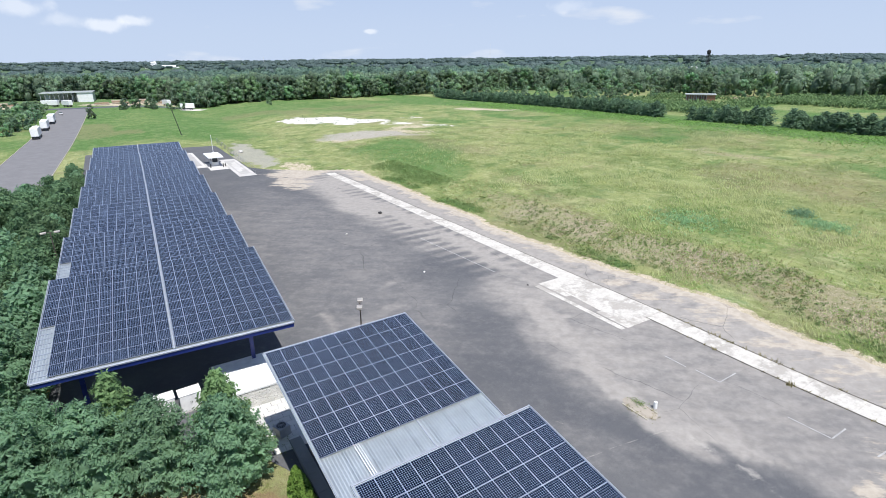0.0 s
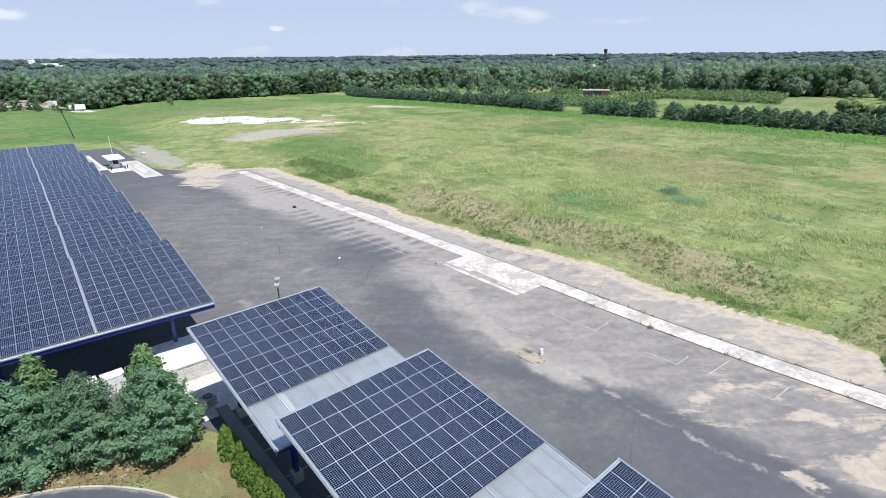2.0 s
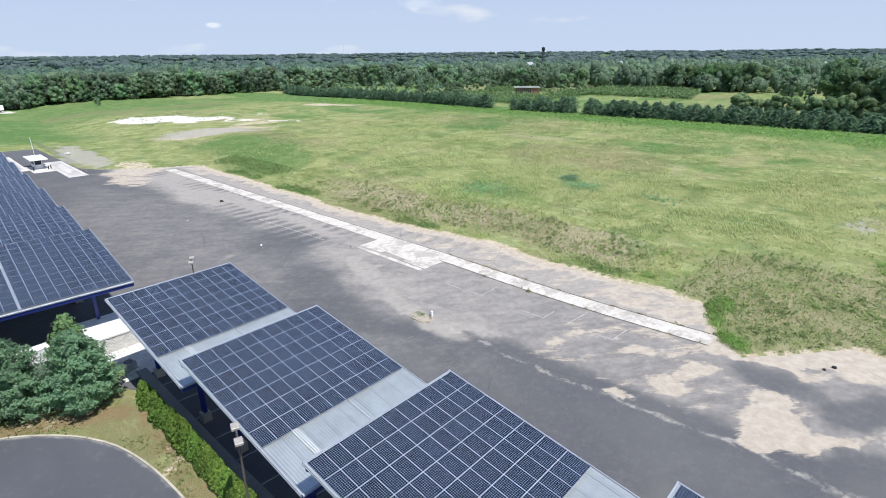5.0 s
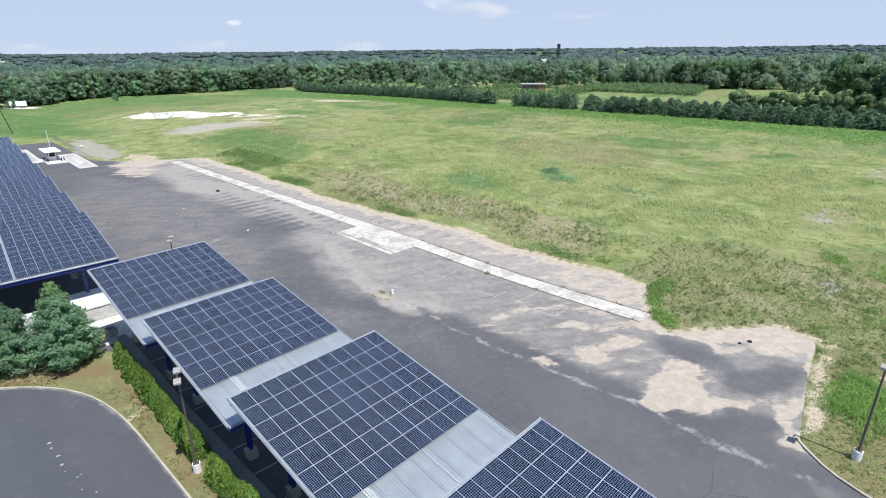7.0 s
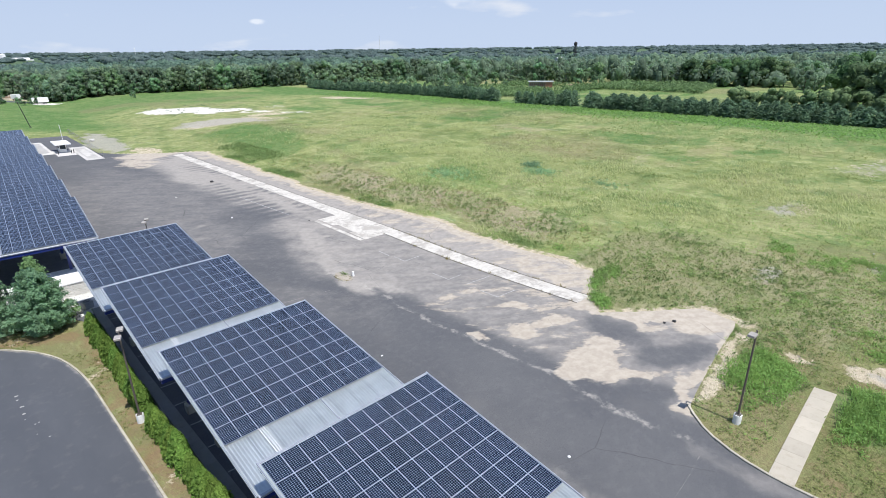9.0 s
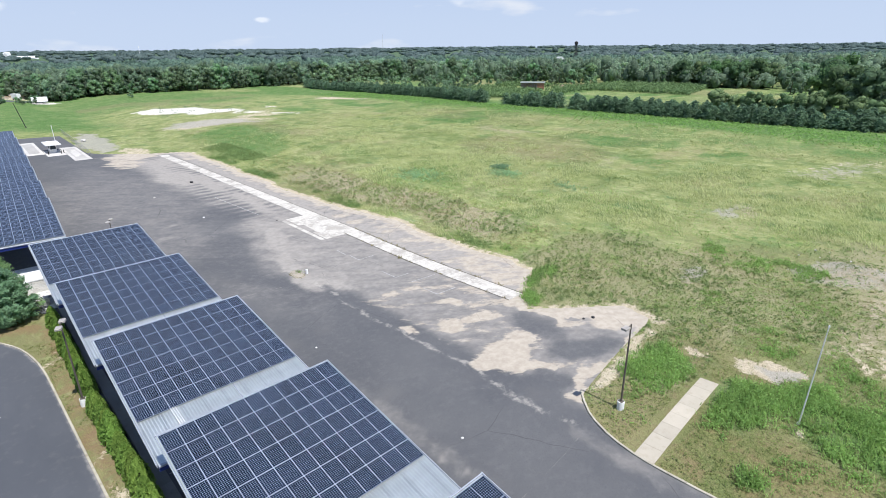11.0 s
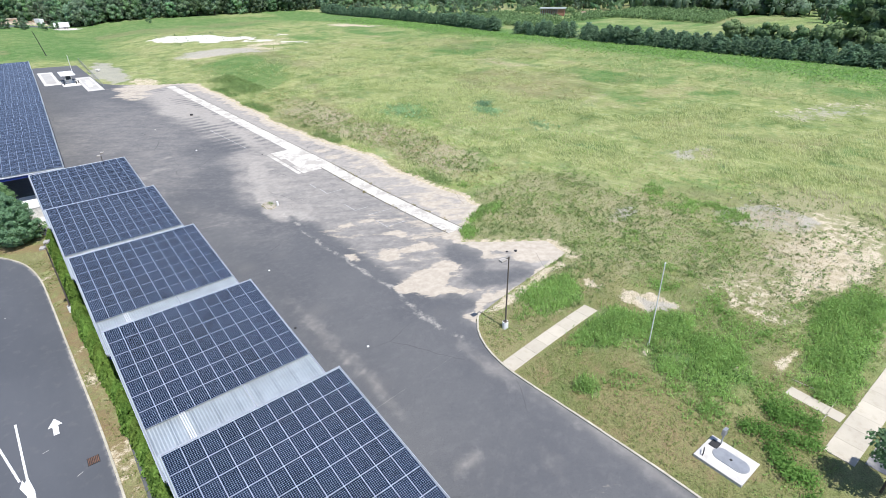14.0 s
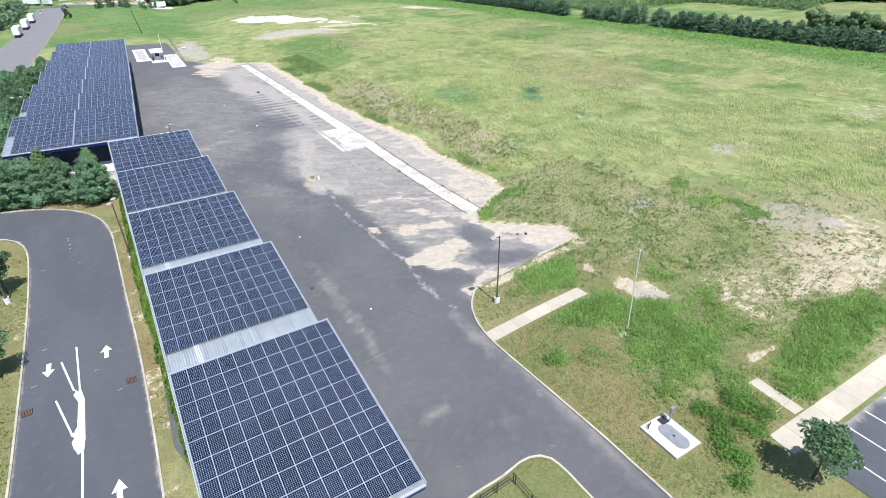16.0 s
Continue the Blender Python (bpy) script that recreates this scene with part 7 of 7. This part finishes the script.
def plank_rail(a, b, h, label):
    base = thing("pipe_rail", pose(a[0], a[1], gz(*a)), label, "pipe")
    bm = bmesh.new()
    tube(bm, (0, 0, h), (b[0] - a[0], b[1] - a[1], gz(*b) - gz(*a) + h), 0.035, 0.035, 8)
    part("pipe", bm, M_CONC2, base)


plank_rail((51.6, -47.6), (51.2, -44.4), 0.06, "pale pipe lying in the grass")
plank_rail((48.0, -47.7), (53.6, -47.5), 0.08, "pale pipe lying across a path")
plank_rail((55.5, -46.6), (58.6, -46.2), 0.06, "pale pipe lying in the grass")


# pebbles, litter and lumps that lie on the lot
def lump(x, y, r, material, label, name="rubble"):
    bm = bmesh.new()
    bmesh.ops.create_icosphere(bm, subdivisions=2, radius=r)
    rr = random.Random(int(x * 31 + y * 17))
    for v in bm.verts:
        v.co *= rr.uniform(0.75, 1.15)
        v.co.z = v.co.z * 0.6 + r * 0.35
    ob = new(name, bm_mesh(name, bm, material))
    ob.location = (x, y, gz(x, y) + 0.03)
    tagged(ob, label, "rubble", "rubble on the lot")


for x, y, r in ((30.8, 82.5, 0.24), (33.6, 60.4, 0.2), (27.4, -16.8, 0.12), (20.7, -4, 0.14), (26, 4, 0.12)):
    lump(x, y, r, M_WHITE if r < 0.21 else M_CONC, "small pale lump lying on the asphalt")
for x, y, r in ((41.3, 91.4, 0.4), (42.9, 49.0, 0.14), (23.4, -9.2, 0.16), (20.5, 9.2, 0.18), (50.8, -13.2, 0.22), (49.9, -12.6, 0.16)):
    lump(x, y, r, M_DARK, "small dark lump lying on the asphalt")
lump(34.3, 185, 0.9, M_CONC, "pale boulder with weeds in the grass", "boulder")
rng = np.random.default_rng(91)
for x, y in zip(rng.normal(85.5, 3.0, 9), rng.normal(-27.5, 2.2, 9)):
    lump(float(x), float(y), float(rng.uniform(0.07, 0.16)), M_CONC, "pale broken stone in the field", "field_stone")
weed_leaves("chalk_weeds", rng.uniform(74, 112, 70), rng.uniform(228, 284, 70), rng.uniform(0.3, 0.8, 70), 12, 0.22, M_SPRUCE, 92, "dark weed clumps on pale bare ground")



# ---- vehicles and buildings far off ----
def trailer(x, y, turn, length=12.5):
    base = thing("box_trailer", pose(x, y, gz(x, y) + 0.04, 0, 0, turn), "white box trailer parked along the street kerb", "trailer", "parked trailers")
    part("box", one_box(-1.3, -length / 2, 1.15, 1.3, length / 2, 4.2, 0.04), M_WHITE, base)
    part("rear_door", one_box(-1.2, -length / 2 - 0.04, 1.25, 1.2, -length / 2 - 0.002, 4.05, 0.02), M_WHITE, base)
    part("chassis", one_box(-0.6, -length / 2 + 0.3, 0.85, 0.6, length / 2 - 0.3, 1.148), M_DARK, base)
    part("bumper", one_box(-1.2, -length / 2 - 0.1, 0.5, 1.2, -length / 2 + 0.02, 0.65), M_DARK, base)
    for sy in (-length / 2 + 1.6, -length / 2 + 2.9, length / 2 - 2.2):
        for sx in (-1.05, 1.05):
            bm = bmesh.new()
            tube(bm, (sx - 0.16, sy, 0.5), (sx + 0.16, sy, 0.5), 0.5, 0.5, 16)
            w = part("wheel", bm, M_DARK, base)
            bm = bmesh.new()
            tube(bm, (sx - 0.17, sy, 0.5), (sx + 0.17, sy, 0.5), 0.24, 0.24, 12)
            part("rim", bm, M_GREYMETAL, w)


trailer(-26.9, 268, 0)
trailer(-26.2, 300, 0)
trailer(-25.6, 331, 0)
trailer(46, 414, 88, 9)
trailer(36, 444, 20, 8)
trailer(-34, 458, 60, 11)
trailer(-24, 450, 30, 9)


def car(x, y, turn):
    base = thing("car", pose(x, y, gz(x, y) + 0.05, 0, 0, turn), "pale saloon car parked at the street", "car")
    bm = one_box(-0.9, -2.2, 0.35, 0.9, 2.2, 0.9, 0.12)
    part("body", bm, M_WHITE, base)
    part("cabin", one_box(-0.78, -1.2, 0.9, 0.78, 1.0, 1.42, 0.18), M_GLASS, base)
    for sx in (-0.82, 0.82):
        for sy in (-1.35, 1.35):
            bm = bmesh.new()
            tube(bm, (sx - 0.1, sy, 0.33), (sx + 0.1, sy, 0.33), 0.33, 0.33, 14)
            part("wheel", bm, M_DARK, base)


car(-24.6, 382, 4)


def timber_stack(x, y, turn, w, layers):
    base = thing("timber_stack", pose(x, y, gz(x, y), 0, 0, turn), "reddish-brown stack of sawn timber in a yard", "timber stack", "yard timber stacks")
    for i in range(2):
        part("bearer", one_box(-w * 0.4 + i * w * 0.8 - 0.1, -1.2, 0, -w * 0.4 + i * w * 0.8 + 0.1, 1.2, 0.2), M_DARK, base)
    for k in range(layers):
        part("timber_block", one_box(-w / 2 + 0.1 * (k % 2), -1.1, 0.2 + 0.82 * k, w / 2 - 0.15 * (k % 2), 1.1, 0.98 + 0.82 * k, 0.04), M_TIMBER if k % 2 else M_TAN, base)


for x, y, t, w, n in ((-4, 452, 4, 9, 2), (6, 460, -3, 8, 3), (12, 448, 2, 10, 2), (20, 466, 8, 9, 3), (29, 452, -6, 7, 2), (38, 468, 3, 9, 3), (-48, 462, 10, 9, 2), (-58, 472, 0, 10, 3), (-66, 464, -5, 9, 2), (301, 176, 30, 8, 2), (311, 182, 20, 9, 2)):
    timber_stack(x, y, t, w, n)


def shell(name, x, y, w, d, h, turn, wall, roof, label, category, pitch=0.0, windows=0, group="", open_front=False):
    base = thing(name, pose(x, y, gz(x, y) - 0.1, 0, 0, turn), label, category, group)
    if open_front:
        part("wall", one_box(-w / 2, d / 2 - 0.3, 0, w / 2, d / 2, h), wall, base)
        part("side_wall", one_box(w / 2 - w * 0.3, -d / 2, 0, w / 2, d / 2 - 0.302, h), wall, base)
        for i in range(9):
            px = -w / 2 + (w * 0.68) * i / 8
            part("column", one_box(px, -d / 2, 0, px + 0.4, -d / 2 + 0.4, h), M_GREYMETAL, base)
    else:
        part("wall", one_box(-w / 2, -d / 2, 0, w / 2, d / 2, h), wall, base)
    if pitch:
        bm = bmesh.new()
        e = 0.5
        vs = [bm.verts.new(p) for p in ((-w / 2 - e, -d / 2 - e, h), (w / 2 + e, -d / 2 - e, h), (w / 2 + e, d / 2 + e, h), (-w / 2 - e, d / 2 + e, h), (-w / 2 - e, 0, h + pitch), (w / 2 + e, 0, h + pitch))]
        for f in ((0, 1, 5, 4), (2, 3, 4, 5), (0, 4, 3), (1, 2, 5), (3, 2, 1, 0)):
            bm.faces.new([vs[i] for i in f])
        part("roof", bm, roof, base)
    else:
        part("roof", one_box(-w / 2 - 0.6, -d / 2 - 0.6, h, w / 2 + 0.6, d / 2 + 0.6, h + 0.5, 0.05), roof, base)
    for i in range(windows):
        px = -w / 2 + w * (i + 0.5) / windows
        win = part("window", one_box(px - 0.6, -d / 2 - 0.04, h * 0.4, px + 0.6, -d / 2 - 0.002, h * 0.4 + 1.3), M_WHITE, base)
        part("pane", one_box(px - 0.5, -d / 2 - 0.06, h * 0.4 + 0.1, px + 0.5, -d / 2 - 0.042, h * 0.4 + 1.2), M_GLASS, win)
    return base


shell("warehouse", -25, 511, 33, 26, 6.8, -3, M_WHITE, M_ROOFGREY, "long open-fronted warehouse with a pale roof", "warehouse", open_front=True)
shell("farm_shed", 290, 191, 15, 8, 4.2, -53, M_BRICK, M_ROOFGREY, "low open farm shed with a pale metal roof", "shed", open_front=True)
for i, (x, y, t) in enumerate(((520, 150, 20), (610, 330, -10), (700, 260, 30), (760, 520, 0), (470, 245, 40), (880, 420, 15), (655, 95, 0), (560, 420, 70))):
    shell("house", x, y, 16, 10, 8, t, M_WHITE, M_ROOFGREY, "white house half hidden by trees", "house", 4.5, 4, "houses")


def arena(x, y):
    """A long white hall with a low vaulted roof and a taller drum at one end."""
    base = thing("arena", pose(x, y, gz(x, y) + float(far_rise(x, y)) - 6, 0, 0, -4), "long white hall with a vaulted roof above far woods", "hall")
    part("hall", one_box(-42, -20, 0, 66, 20, 9), M_WHITE, base)
    bm = bmesh.new()
    n = 14
    ends = [[bm.verts.new((ex, -21 + 42 * i / n, 9 + 6 * math.sin(math.pi * i / n))) for i in range(n + 1)] for ex in (-14, 56)]
    for i in range(n):
        bm.faces.new((ends[0][i], ends[0][i + 1], ends[1][i + 1], ends[1][i]))
    bm.faces.new(ends[0]), bm.faces.new(ends[1][::-1])
    bm.faces.new((ends[0][0], ends[1][0], ends[1][n], ends[0][n]))
    part("roof", bm, M_WHITE, base, "white vaulted roof")
    bm = bmesh.new()
    tube(bm, (-8, 0, 9), (-14, 0, 24), 7, 10, 24)
    tube(bm, (-14, 0, 24), (-14.5, 0, 27), 10, 6, 24)
    part("drum", bm, M_WHITE, base, "white flaring drum")


arena(172, 2190)


def water_tower(x, y, h, r, material, label, slender=False):
    base = thing("water_tower", pose(x, y, gz(x, y) + float(far_rise(x, y)) - 1), label, "water tower", "water towers")
    for i in range(6):
        a = i * math.pi / 3
        bm = bmesh.new()
        tube(bm, (math.cos(a) * r * 1.25, math.sin(a) * r * 1.25, 0), (math.cos(a) * r * 0.85, math.sin(a) * r * 0.85, h - r * 1.6), r * 0.10, r * 0.08, 8)
        part("leg", bm, material, base)
    bm = bmesh.new()
    tube(bm, (0, 0, 0), (0, 0, h - r * 1.6), r * 0.18, r * 0.18, 10)
    part("riser", bm, material, base)
    bm = bmesh.new()
    tube(bm, (0, 0, h - r * 1.8), (0, 0, h - r * 1.2), r * 0.55, r, 20)
    tube(bm, (0, 0, h - r * 1.2), (0, 0, h), r, r, 20)
    tube(bm, (0, 0, h), (0, 0, h + r * 0.6), r, r * 0.1, 20)
    part("tank", bm, material, base)


water_tower(960.6, 628.6, 36, 3.4, M_DARK, "dark old water tower above the far woods")


def mast(x, y, h):
    base = thing("radio_mast", pose(x, y, gz(x, y) + float(far_rise(x, y)) - 2), "thin grey lattice radio mast on the horizon", "radio mast", "radio masts")
    for i in range(3):
        a = i * 2.094
        bm = bmesh.new()
        tube(bm, (math.cos(a) * 1.4, math.sin(a) * 1.4, 0), (math.cos(a) * 0.9, math.sin(a) * 0.9, h), 0.22, 0.18, 6)
        part("leg", bm, M_WHITE, base)
    for k in range(12):
        bm = bmesh.new()
        tube(bm, (-1.2, -0.8, h * k / 12), (1.2, 0.8, h * (k + 1) / 12), 0.12, 0.12, 5)
        part("brace", bm, M_GREYMETAL, base)


mast(1480, 2015, 76)
mast(548, 2235, 36)
mast(2350, 1010, 30)
